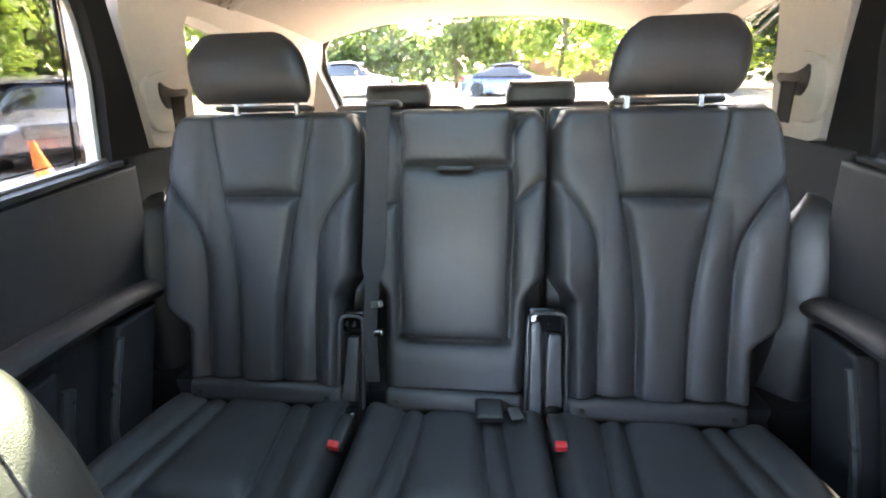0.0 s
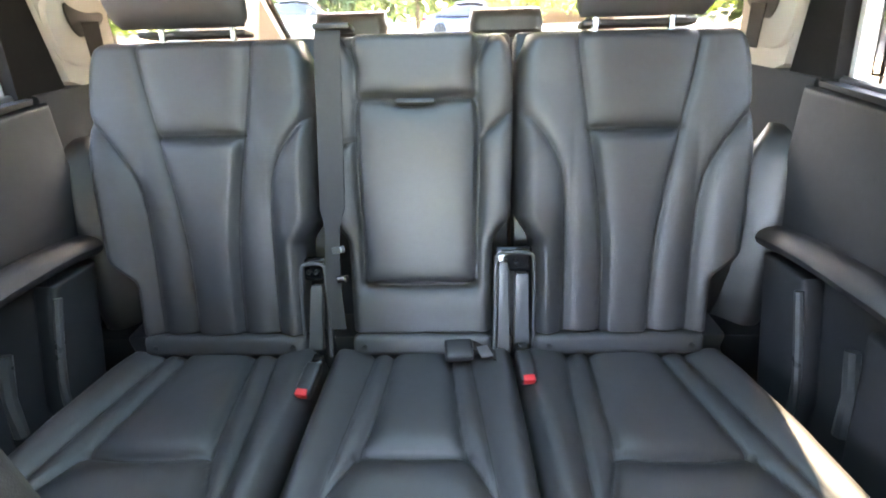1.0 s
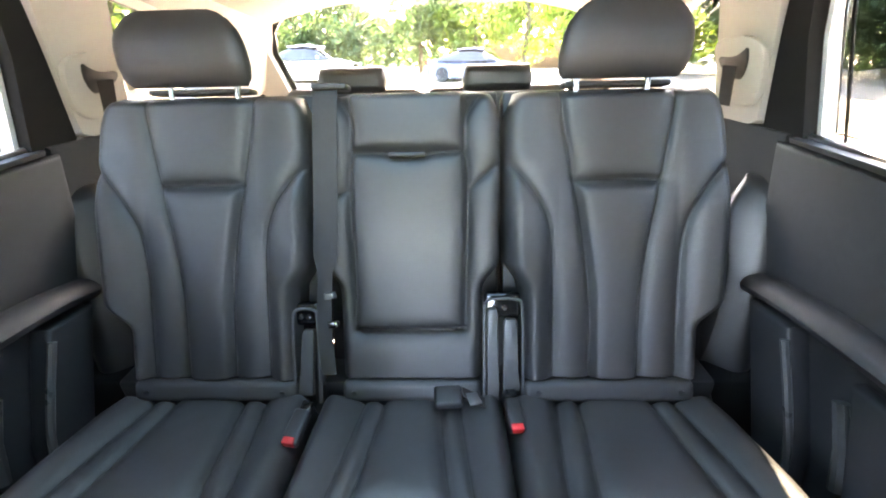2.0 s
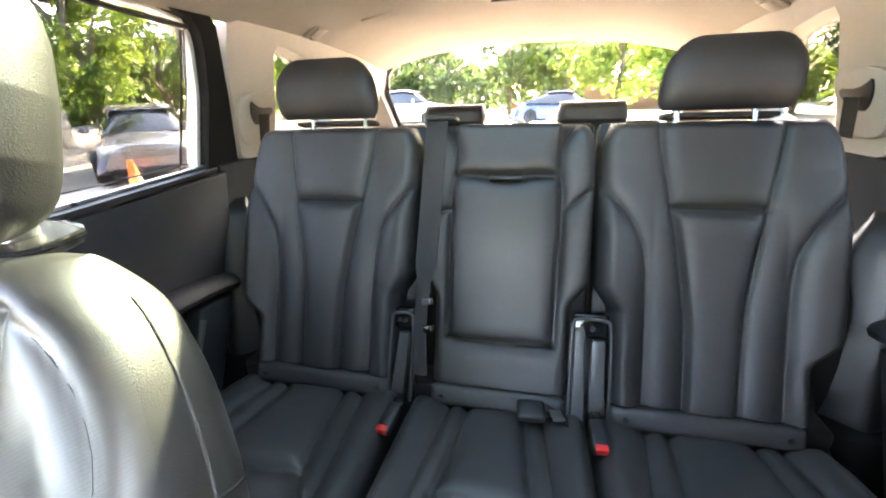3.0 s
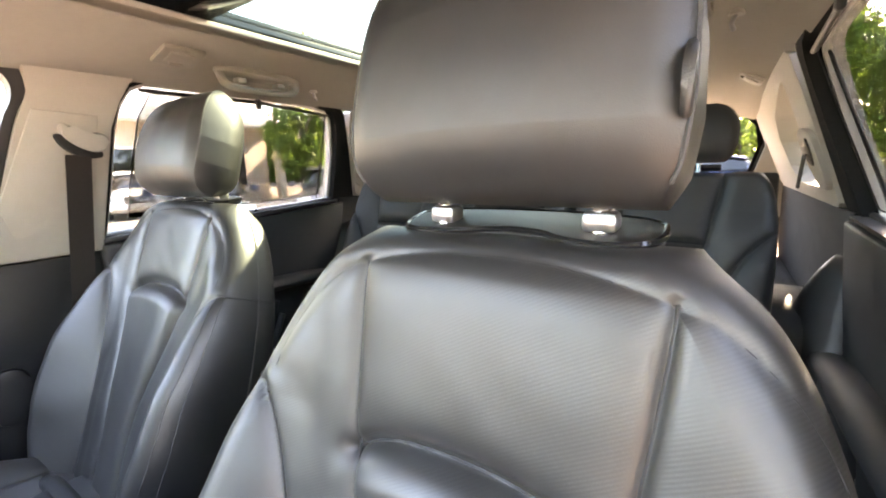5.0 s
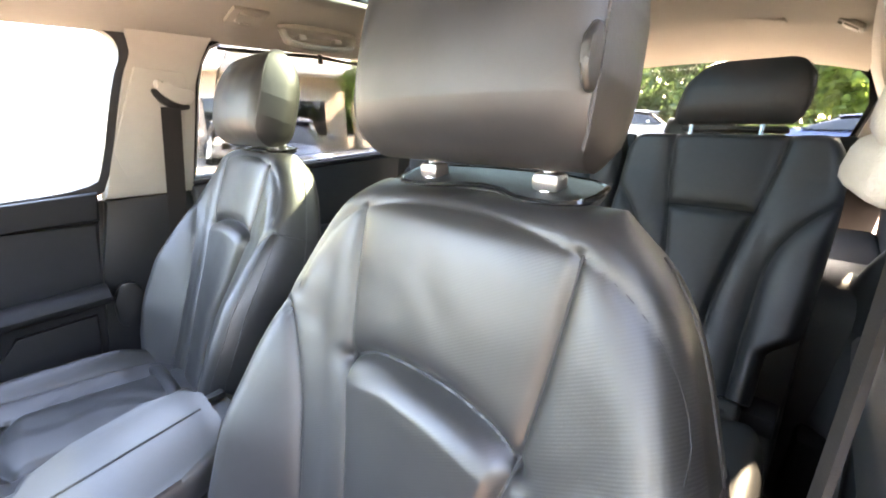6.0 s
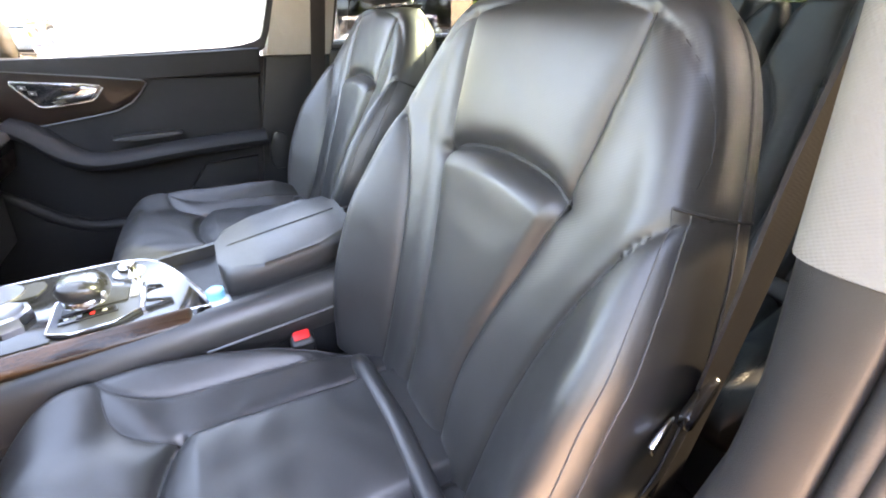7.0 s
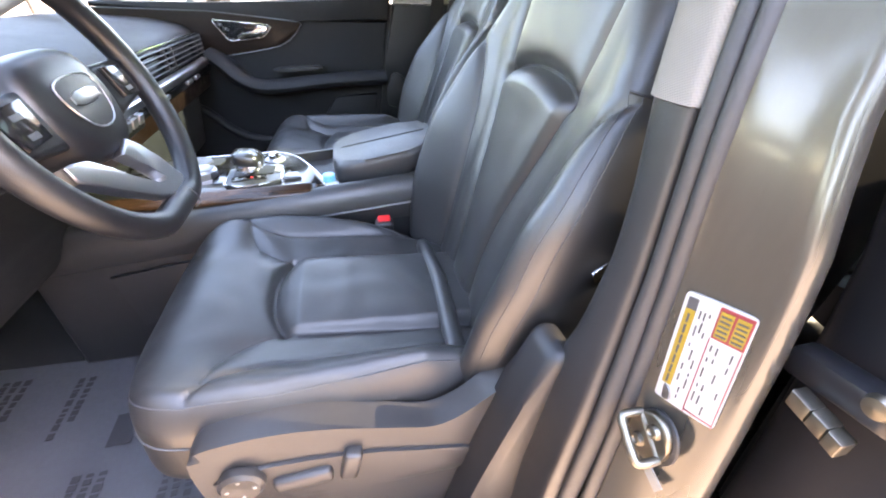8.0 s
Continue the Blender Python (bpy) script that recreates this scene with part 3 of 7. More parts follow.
    for px in (-0.068, 0.070):
        part("guide_sleeve", new_box((px, 0.214, 0.600), (0.026, 0.022, 0.016), 0.005), SATIN, seat)
    # lean the whole backrest back about its foot
    lean_back = Matrix.Translation((0, 0, lift)) @ Matrix.Rotation(-radians(recline - 16.0), 4, "X")
    for child in seat.children:
        child.data.transform(lean_back)
    # cushion: lies forward of the backrest
    cw = ((0, 0.205), (0.06, 0.225), (0.2, 0.240), (0.34, 0.248), (0.44, 0.247), (0.465, 0.242), (0.485, 0.230), (0.50, 0.212), (0.513, 0.185), (0.525, 0.148), (0.534, 0.10), (0.540, 0.045))
    a = radians(5)
    caxes = (EX, (0, math.sin(a), math.cos(a)), (0, -math.cos(a), math.sin(a)))
    pad = [(0.108, 0.0), (0.105, 0.15), (0.100, 0.29), (0.098, 0.325)]
    padf = [(-0.098, 0.325), (-0.06, 0.345), (0.0, 0.352), (0.06, 0.345), (0.098, 0.325)]
    # inner flank narrows towards the hip, leaving a gap for the buckle
    ci = ((0, 0.160), (0.06, 0.172), (0.13, 0.192), (0.20, 0.215), (0.28, 0.236)) + cw[3:]
    horn = [(0.098, 0.325), (0.115, 0.368), (0.145, 0.402), (0.20, 0.415)]
    roll = [(0.165, 0.02), (0.165, 0.2), (0.168, 0.345), (0.195, 0.405), (0.225, 0.425)]

    def cb(X, H):
        q = np.clip((np.abs(X) - 0.12) / 0.11, 0, 1)
        return 0.060 * q * q * (3 - 2 * q) * np.clip(1.25 - H / 0.5, 0, 1) * np.clip(0.35 + H / 0.20, 0, 1) + 0.012 * np.clip((0.106 - np.abs(X)) / 0.014, 0, 1) * np.clip((0.336 - H) / 0.03, 0, 1) + 0.010 * np.exp(-((H - 0.44) / 0.08) ** 2)

    def creg(x, h, w):
        if w < 0.30:
            return "cushion_side"
        if abs(x) < 0.103 and h < 0.337:
            return "cushion_pad"
        if abs(x) > 0.166 and h < 0.415:
            return "cushion_roll.r" if x > 0 else "cushion_roll.l"
        return "cushion_front"
    cs = [(pad, d, wd), (sym(pad), d, wd), (padf, 0.014, 0.006), (horn, 0.003, wd), (sym(horn), 0.003, wd), (roll, 0.0045, 0.0035), (sym(roll), 0.0045, 0.0035)]
    upholstery(seat, ci if at[0] > 0 else cw, cw if at[0] > 0 else ci, 0.540, 0.125, 0.036, 0.075, 0.01, cs, cb, creg, caxes, (0, 0.03, 0.035), nh=120, nx=110, nc=10,
               stitch=(("r", 4, 0.0012), ("R", 4, 0.0012), ("r", 10, 0.0016), ("R", 10, 0.0016)), materials={"cushion_side": CREASED}, seed=4.1, wrinkle=0.0012, puff=0.006)
    # roll between cushion and backrest
    part("rear_roll", new_tube([(-0.165, -0.035, 0.018), (-0.14, -0.035, 0.042), (-0.11, -0.034, 0.050), (0, -0.030, 0.052), (0.17, -0.040, 0.052), (0.21, -0.06, 0.035)], 0.016, 12), LEATHER, seat)
    # base with side cover and adjusters
    fn = lambda a, b, dd: (dd, a, b)
    cover = smooth_line([(-0.395, 0.050), (-0.37, 0.074), (-0.26, 0.078), (-0.15, 0.046), (-0.08, 0.024), (0.0, 0.095), (0.10, 0.125), (0.17, 0.10), (0.19, 0.02), (0.12, -0.12), (-0.05, -0.20), (-0.30, -0.20), (-0.385, -0.09)], 3, True)
    cover = [tuple(p) for p in cover]
    part("side_cover", new_prism(cover, fn, 0.238, 0.278, 0.014, 4), SEAT_PLASTIC, seat, "black plastic side cover with seat adjusters")
    part("side_cover", new_prism([(a_, b_ - 0.09) for a_, b_ in cover], fn, -0.262, -0.225, 0.010, 3), DARK_PLASTIC, seat)
    inset = [tuple(p) for p in smooth_line([(-0.375, 0.018), (-0.28, 0.022), (-0.18, 0.010), (-0.12, -0.008), (-0.03, -0.03), (-0.03, -0.08), (-0.18, -0.070), (-0.32, -0.065), (-0.365, -0.04)], 1, True)]
    part("switch_panel", new_prism(inset, fn, 0.270, 0.283, 0.004, 2), SEAT_PLASTIC, seat)
    part("seat_frame", new_box((0, -0.17, -0.14), (0.42, 0.46, 0.09), 0.015), DARK_PLASTIC, seat)
    for s in (-1, 1):
        part("seat_rail", new_box((s * 0.19, -0.14, -0.235), (0.045, 0.60, 0.04), 0.006), SATIN, seat)
    part("adjuster_knob", new_lathe([(0.0, 0.0), (0.026, 0.0), (0.028, 0.004), (0.027, 0.012), (0.022, 0.016), (0.0, 0.014)], (0.279, -0.338, 0.004), 28, "x"), SEAT_PLASTIC, seat, "round lumbar switch")
    for q in range(4):
        part("switch_dot", new_lathe([(0.0, 0.0), (0.0028, 0.0), (0.0024, 0.0016), (0.0, 0.002)], (0.2935, -0.338 + 0.016 * math.cos(q * 1.5708), 0.004 + 0.016 * math.sin(q * 1.5708)), 8, "x"), LAMP_TRIM, seat)
    part("adjuster_switch", new_box((0.283, -0.268, -0.014), (0.020, 0.074, 0.026), 0.007, (5, 0, 0), 3), SEAT_PLASTIC, seat)
    part("adjuster_switch", new_box((0.283, -0.207, -0.002), (0.022, 0.024, 0.054), 0.007, (-14, 0, 0), 3), SEAT_PLASTIC, seat)
    return seat


front_seat((0.387, -0.200, 0.720), slim=0.016)
passenger_seat = front_seat((-0.394, -0.133, 0.720), 22.0, 0.020)
for ch in list(passenger_seat.children):
    if ch.name.startswith("headrest_button"):
        bpy.data.objects.remove(ch)
    elif (ch.name.startswith("headrest_") and "post" not in ch.name) or (ch.name.startswith("stitching") and min(v.co.z for v in ch.data.vertices) > 0.60):
        ch.location = (0, -0.028, -0.010)

RS_SEAM_C = [(0.115, 0.60), (0.113, 0.56), (0.089, 0.423), (0.068, 0.31), (0.052, 0.19), (0.05, 0.0)]
RS_SEAM_B = [(0.24, 0.468), (0.205, 0.445), (0.160, 0.385), (0.134, 0.325), (0.128, 0.20), (0.128, 0.0)]


def rear_seat(name, label, cx, outer, group):
    """Outer seat of the second row: backrest, headrest, cushion, lower strip."""
    s = 1 if cx > 0 else -1
    seat = thing(name, label, "car seat", (cx, 0.664, 0.775), group)
    wide = ((0, 0.172), (0.135, 0.172), (0.150, 0.20), (0.16, 0.222), (0.3, 0.226), (0.45, 0.228), (0.52, 0.222), (0.57, 0.212), (0.605, 0.19))
    inner = ((0, 0.192), (0.20, 0.194), (0.222, 0.20), (0.235, 0.226), (0.45, 0.228), (0.57, 0.226), (0.605, 0.205))
    wl, wr = (inner, wide) if s > 0 else (wide, inner)
    c_of, b_of = table([(h, x) for x, h in reversed(RS_SEAM_C)]), table([(h, x) for x, h in reversed(RS_SEAM_B)])

    def bulge(X, H):
        q = np.clip((np.abs(X) - 0.12) / 0.09, 0, 1)
        return 0.022 * q * (2 - q) * np.clip((0.50 - H) / 0.12, 0, 1) + 0.008 * np.clip((c_of(H) - np.abs(X)) / 0.012, 0, 1) * np.clip((0.42 - H) / 0.02, 0, 1)

    def reg(x, h, w):
        if w < 0.30:
            return "back_shell"
        if abs(x) < c_of(h):
            return "upper_panel" if h > 0.423 else "lower_panel"
        if h < 0.46 and abs(x) > b_of(h):
            return "bolster.r" if x > 0 else "bolster.l"
        return "wing.r" if x > 0 else "wing.l"
    d, wd = 0.008, 0.005
    seams = [(RS_SEAM_C, d, wd), (sym(RS_SEAM_C), d, wd), (RS_SEAM_B, d, wd), (sym(RS_SEAM_B), d, wd), ([(-0.089, 0.423), (0, 0.424), (0.089, 0.423)], 0.012, 0.005)]
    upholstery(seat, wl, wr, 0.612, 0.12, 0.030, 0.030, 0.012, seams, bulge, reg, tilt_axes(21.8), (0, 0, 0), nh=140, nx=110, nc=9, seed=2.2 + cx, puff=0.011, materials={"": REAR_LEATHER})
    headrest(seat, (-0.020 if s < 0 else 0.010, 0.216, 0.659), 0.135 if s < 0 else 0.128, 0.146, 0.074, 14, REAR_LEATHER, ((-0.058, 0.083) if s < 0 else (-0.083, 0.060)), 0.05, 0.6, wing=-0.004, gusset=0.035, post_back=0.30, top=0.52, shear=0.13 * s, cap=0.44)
    part("guide_plate", new_box((0.0, 0.258, 0.566), (0.215, 0.045, 0.012), 0.005, (-10, 0, 0)), DARK_PLASTIC, seat)
    # dark panel and box added behind, so that no light shows through
    part("back_panel", new_box((0, 0.20, 0.24), (0.452, 0.05, 0.66), 0.01, (-21.8, 0, 0)), DARK_PLASTIC, seat, "black plastic backrest panel")
    part("hinge_cover", new_box((0, 0.06, -0.05), (0.44, 0.12, 0.09), 0.01), DARK_PLASTIC, seat)
    # lower strip with push pins
    x0, x1 = (-0.192, 0.160) if s > 0 else (-0.162, 0.194)
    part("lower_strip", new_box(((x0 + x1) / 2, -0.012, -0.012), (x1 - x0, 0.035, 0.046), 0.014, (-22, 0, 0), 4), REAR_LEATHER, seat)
    for px in (x0 + 0.03, x1 - 0.03):
        part("push_pin", new_lathe([(0, 0.0), (0.006, 0.0), (0.0055, 0.003), (0.0, 0.004)], (px, -0.031, -0.006), 12, "y"), DARK_PLASTIC, seat)
    # cushion
    cwo = ((0, 0.205), (0.05, 0.218), (0.2, 0.230), (0.34, 0.230), (0.39, 0.215), (0.42, 0.18))
    cwi = ((0, 0.229), (0.05, 0.229), (0.2, 0.229), (0.34, 0.229), (0.39, 0.215), (0.42, 0.18))
    a = radians(6)
    caxes = (EX, (0, math.sin(a), math.cos(a)), (0, -math.cos(a), math.sin(a)))
    pad = [(0.075, 0.0), (0.085, 0.10), (0.098, 0.20), (0.104, 0.245)]
    padf = [(-0.104, 0.245), (-0.05, 0.252), (0, 0.254), (0.05, 0.252), (0.104, 0.245)]
    horn = [(0.104, 0.245), (0.13, 0.30), (0.155, 0.36), (0.16, 0.50)]
    bolst = [(0.120, 0.0), (0.14, 0.12), (0.155, 0.25), (0.17, 0.40), (0.17, 0.5)]

    def creg(x, h, w):
        if w < 0.30:
            return "cushion_side"
        if abs(x) < 0.10 and h < 0.248:
            return "cushion_pad"
        if abs(x) > 0.15:
            return "cushion_roll.r" if x > 0 else "cushion_roll.l"
        return "cushion_front"
    cs = [(pad, d, wd), (sym(pad), d, wd), (padf, 0.010, 0.005), (horn, d, wd), (sym(horn), d, wd), (bolst, 0.006, wd), (sym(bolst), 0.006, wd)]
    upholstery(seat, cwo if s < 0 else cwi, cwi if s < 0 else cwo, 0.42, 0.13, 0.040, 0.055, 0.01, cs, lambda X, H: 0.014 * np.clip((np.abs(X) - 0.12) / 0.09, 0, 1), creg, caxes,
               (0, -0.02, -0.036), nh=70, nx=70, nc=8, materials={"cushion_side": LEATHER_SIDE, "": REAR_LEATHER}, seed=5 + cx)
    part("seat_frame", new_box((0, -0.19, -0.235), (0.42, 0.36, 0.17), 0.02), DARK_PLASTIC, seat)
    return seat


rear_seat("bench_seat", "black leather rear seat with headrest, behind the passenger", -0.437, -1, "second row seats")
rear_seat("bench_seat", "black leather rear seat with headrest, behind the driver", 0.428, 1, "second row seats")


def centre_seat():
    seat = thing("bench_seat", "narrow black leather middle seat with folding armrest", "car seat", (0, 0.664, 0.775), "second row seats")
    wt = ((0, 0.15), (0.205, 0.152), (0.225, 0.16), (0.24, 0.19), (0.45, 0.192), (0.57, 0.19), (0.606, 0.17))
    left = [(-0.145, 0.60), (-0.112, 0.55), (-0.112, 0.485), (-0.122, 0.455), (-0.124, 0.40), (-0.116, 0.20), (-0.113, 0.114), (-0.10, 0.112)]
    outl = [(-0.112, 0.485), (-0.05, 0.484), (-0.032, 0.474), (0.032, 0.474), (0.05, 0.484), (0.112, 0.485)]
    low = [(-0.113, 0.113), (0, 0.111), (0.113, 0.113)]
    wing = [(0.122, 0.405), (0.15, 0.43), (0.192, 0.465)]
    wingl = [(-0.192, 0.385), (-0.15, 0.40), (-0.122, 0.41)]
    d, wd = 0.010, 0.006
    seams = [(left, d, wd), (sym(left), d, wd), (outl, 0.014, 0.006), (low, 0.012, 0.005), (wing, 0.008, 0.004), (wingl, 0.008, 0.004)]

    def reg(x, h, w):
        if w < 0.30:
            return "back_shell"
        if abs(x) < 0.114:
            return "head_pad" if h > 0.484 else ("armrest_panel" if h > 0.113 else "lower_panel")
        return "wing.r" if x > 0 else "wing.l"

    def bulge(X, H):
        return 0.014 * np.clip((0.120 - np.abs(X)) / 0.010, 0, 1) * np.clip((H - 0.113) / 0.01, 0, 1) + 0.008 * np.clip((0.118 - np.abs(X)) / 0.010, 0, 1) * np.clip((H - 0.485) / 0.012, 0, 1)
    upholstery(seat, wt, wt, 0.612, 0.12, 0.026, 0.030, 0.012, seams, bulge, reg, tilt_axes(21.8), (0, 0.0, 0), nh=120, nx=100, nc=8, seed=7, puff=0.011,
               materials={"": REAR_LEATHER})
    ax = tilt_axes(21.8)
    p = Vector(ax[2]) * 0.478 + Vector(ax[1]) * 0.012
    part("pull_slot", new_box(p, (0.075, 0.02, 0.010), 0.004, (-21.8, 0, 0)), DARK_PLASTIC, seat, "pull slot of the armrest")
    # the same added dark panel and box against light from behind
    part("back_panel", new_box((0, 0.20, 0.24), (0.385, 0.05, 0.66), 0.01, (-21.8, 0, 0)), DARK_PLASTIC, seat)
    part("hinge_cover", new_box((0, 0.06, -0.05), (0.39, 0.12, 0.09), 0.01), DARK_PLASTIC, seat)
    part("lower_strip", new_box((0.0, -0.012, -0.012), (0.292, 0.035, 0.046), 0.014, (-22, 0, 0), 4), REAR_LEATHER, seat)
    for px in (-0.12, 0.12):
        part("push_pin", new_lathe([(0, 0.0), (0.006, 0.0), (0.0055, 0.003), (0.0, 0.004)], (px, -0.031, -0.006), 12, "y"), DARK_PLASTIC, seat)
    a = radians(6)
    caxes = (EX, (0, math.sin(a), math.cos(a)), (0, -math.cos(a), math.sin(a)))
    cw = ((0, 0.195), (0.06, 0.196), (0.2, 0.197), (0.34, 0.197), (0.39, 0.185), (0.42, 0.155))
    pad = [(0.06, 0.0), (0.068, 0.10), (0.078, 0.20), (0.088, 0.245)]
    padf = [(-0.088, 0.245), (0, 0.25), (0.088, 0.245)]
    horn = [(0.088, 0.245), (0.115, 0.29), (0.13, 0.33), (0.14, 0.50)]
    bolst = [(0.10, 0.0), (0.112, 0.12), (0.125, 0.25), (0.14, 0.40)]

    def creg(x, h, w):
        if w < 0.30:
            return "cushion_side"
        if abs(x) < 0.085 and h < 0.247:
            return "cushion_pad"
        if abs(x) > 0.125:
            return "cushion_roll.r" if x > 0 else "cushion_roll.l"
        return "cushion_front"
    d, wd = 0.008, 0.005
    cs = [(pad, d, wd), (sym(pad), d, wd), (padf, 0.010, 0.005), (horn, d, wd), (sym(horn), d, wd), (bolst, 0.006, wd), (sym(bolst), 0.006, wd)]
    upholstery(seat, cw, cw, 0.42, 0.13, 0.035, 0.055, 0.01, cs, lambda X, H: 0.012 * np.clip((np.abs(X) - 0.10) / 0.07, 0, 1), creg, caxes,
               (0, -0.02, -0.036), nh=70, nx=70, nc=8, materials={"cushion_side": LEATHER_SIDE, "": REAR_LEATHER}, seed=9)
    part("seat_frame", new_box((0, -0.19, -0.235), (0.36, 0.36, 0.17), 0.02), DARK_PLASTIC, seat)
    return seat


centre_seat()


def third_row_seat(cx):
    seat = thing("third_row_seat", "folded-low third row seat with black headrest", "car seat", (cx, 1.43, 1.0), "third row seats")
    bm = new_box((0, 0.02, 0.12), (0.46, 0.12, 0.36), 0.03, (-14, 0, 0), 3)
    part("backrest", bm, LEATHER, seat)
    part("seat_base", new_box((0, -0.10, -0.24), (0.46, 0.40, 0.40), 0.03), LEATHER, seat)
    axes = tilt_axes(10)
    wt = ((0, 0.108), (0.04, 0.114), (0.08, 0.106))
    upholstery(seat, wt, wt, 0.085, 0.09, 0.03, 0.03, 0.02, [], lambda X, H: 0 * X, lambda x, h, w: "headrest", axes, (0, -0.02, 0.29), nh=14, nx=20, nc=6)
    return seat


third_row_seat(-0.238)
third_row_seat(0.238)
# made-up dark blocks that hide the bright tailgate beside the third row
for s in (-1, 1):
    bm = new_box((s * 0.655, 1.60, 0.74), (0.30, 0.76, 0.40), 0.04, (0, 0, 0), 3)
    tagged(part("cargo_block", bm, CARPET), "black block added at the cargo side", "trim panel", kind="structure")


# ---- side walls, pillars, doors ----
def rear_side(sgn):
    """The wall behind the rear door: pillar trim, quarter window, dark lower trim."""
    fn = side(sgn)
    trim = thing("rear_pillar", "beige moulded pillar trim round the quarter window", "pillar", kind="structure")
    outer = [(0.955, 1.245), (0.895, 1.36), (0.845, 1.47), (0.815, 1.545), (0.82, 1.585), (1.3, 1.59), (1.86, 1.56), (1.98, 1.40), (2.05, 1.245), (1.5, 1.245)]
    inner = [(1.10, 1.285), (1.07, 1.36), (1.03, 1.46), (1.005, 1.53), (1.02, 1.545), (1.15, 1.525), (1.36, 1.485), (1.46, 1.42), (1.46, 1.32), (1.36, 1.285)]
    oc = (1.22, 1.42)
    bm = bmesh.new()
    ring(bm, polar_match(outer, oc, 64), polar_match(inner, oc, 64), fn, -0.012, 0.06)
    part("pillar_trim", bm, TRIM, trim)
    bm = new_prism(inner, fn, 0.045, 0.05)
    part("pane", bm, PRIVACY, trim, "tinted quarter window")
    # belt guide: a moulded surround with a dark mouth, belt running down out of it
    fn2 = side(sgn, -0.012)
    surround = smooth_line([(0.885, 1.425), (1.045, 1.425), (1.050, 1.36), (1.030, 1.285), (0.94, 1.285), (0.89, 1.36)], 2, True)
    part("belt_guide", new_prism([tuple(p) for p in surround], fn2, -0.012, 0.004, 0.004), TRIM, trim)
    mouth = smooth_line([(0.925, 1.408), (0.950, 1.388), (0.990, 1.384), (1.028, 1.386), (1.032, 1.368), (1.004, 1.350), (0.972, 1.338), (0.950, 1.352), (0.930, 1.380)], 1, True)
    part("belt_mouth", new_prism([tuple(p) for p in mouth], fn2, -0.016, 0.0, 0.002), DARK_PLASTIC, trim)
    bm = bmesh.new()
    a, b = Vector(fn2(0.985, 1.368, -0.018)), Vector(fn2(0.960, 1.290, -0.060))
    prism(bm, [(-0.020, 0), (0.026, 0), (0.020, 1), (-0.020, 1)], lambda u, v, d: tuple(a.lerp(b, v) + Vector((sgn * d, u, 0))), -0.001, 0.001)
    part("belt_strap", bm, WEBBING, trim, "dark belt webbing")
    # dark trim below
    low = [(0.86, 1.245), (2.05, 1.245), (2.05, 0.6), (0.70, 0.6), (0.78, 0.85), (0.85, 1.05)]
    tagged(part("lower_trim", new_prism(low, side(sgn, 0.0), -0.01, 0.06, 0.006), CARPET), "black felt lower side trim beside the rear seats", "trim panel", kind="structure")
    # padded bolster beside the seat, turned towards the middle of the car
    bo = thing("side_bolster", "black leather side bolster between rear seat and door", "bolster", (sgn * 0.675, 0.785, 0.640), "side bolsters")
    a = radians(-sgn * 42)
    rot = Matrix.Rotation(a, 3, "Z")
    axes = [tuple(rot @ Vector(v)) for v in tilt_axes(14)]
    wt = ((0, 0.098), (0.1, 0.106), (0.25, 0.094), (0.36, 0.074), (0.46, 0.052), (0.53, 0.030))
    upholstery(bo, wt, wt, 0.53, 0.10, 0.04, 0.11, 0.03, [], lambda X, H: 0.012 * np.exp(-((H - 0.25) / 0.15) ** 2), lambda x, h, w: "padding", axes, (0, 0, 0), nh=40, nx=24, nc=8)
    # dark fillers, added to hide brightly lit panels beside and below the bolster
    part("bolster_filler", new_prism([tuple(p) for p in smooth_line([(0.0, -0.22), (0.0, 0.1), (0.05, 0.34), (0.12, 0.40), (0.30, 0.40), (0.30, -0.22)], 2, True)], lambda u, v, d: (sgn * d, u, v), -0.07, 0.155, 0.02, 3), DARK_PLASTIC, bo, "black filler block behind the bolster")
    part("foot_filler", new_box((sgn * 0.085, 0.04, -0.12), (0.16, 0.22, 0.40), 0.02), FELT, bo, "black filler block under the bolster")
    part("foot_shell", new_prism([tuple(p) for p in smooth_line([(-0.20, -0.10), (-0.16, 0.06), (-0.06, 0.13), (0.06, 0.10), (0.10, -0.10)], 2, True)], lambda u, v, d: (sgn * d, u, v), -0.085, -0.02, 0.02, 3), LEATHER, bo)


rear_side(-1)
rear_side(1)


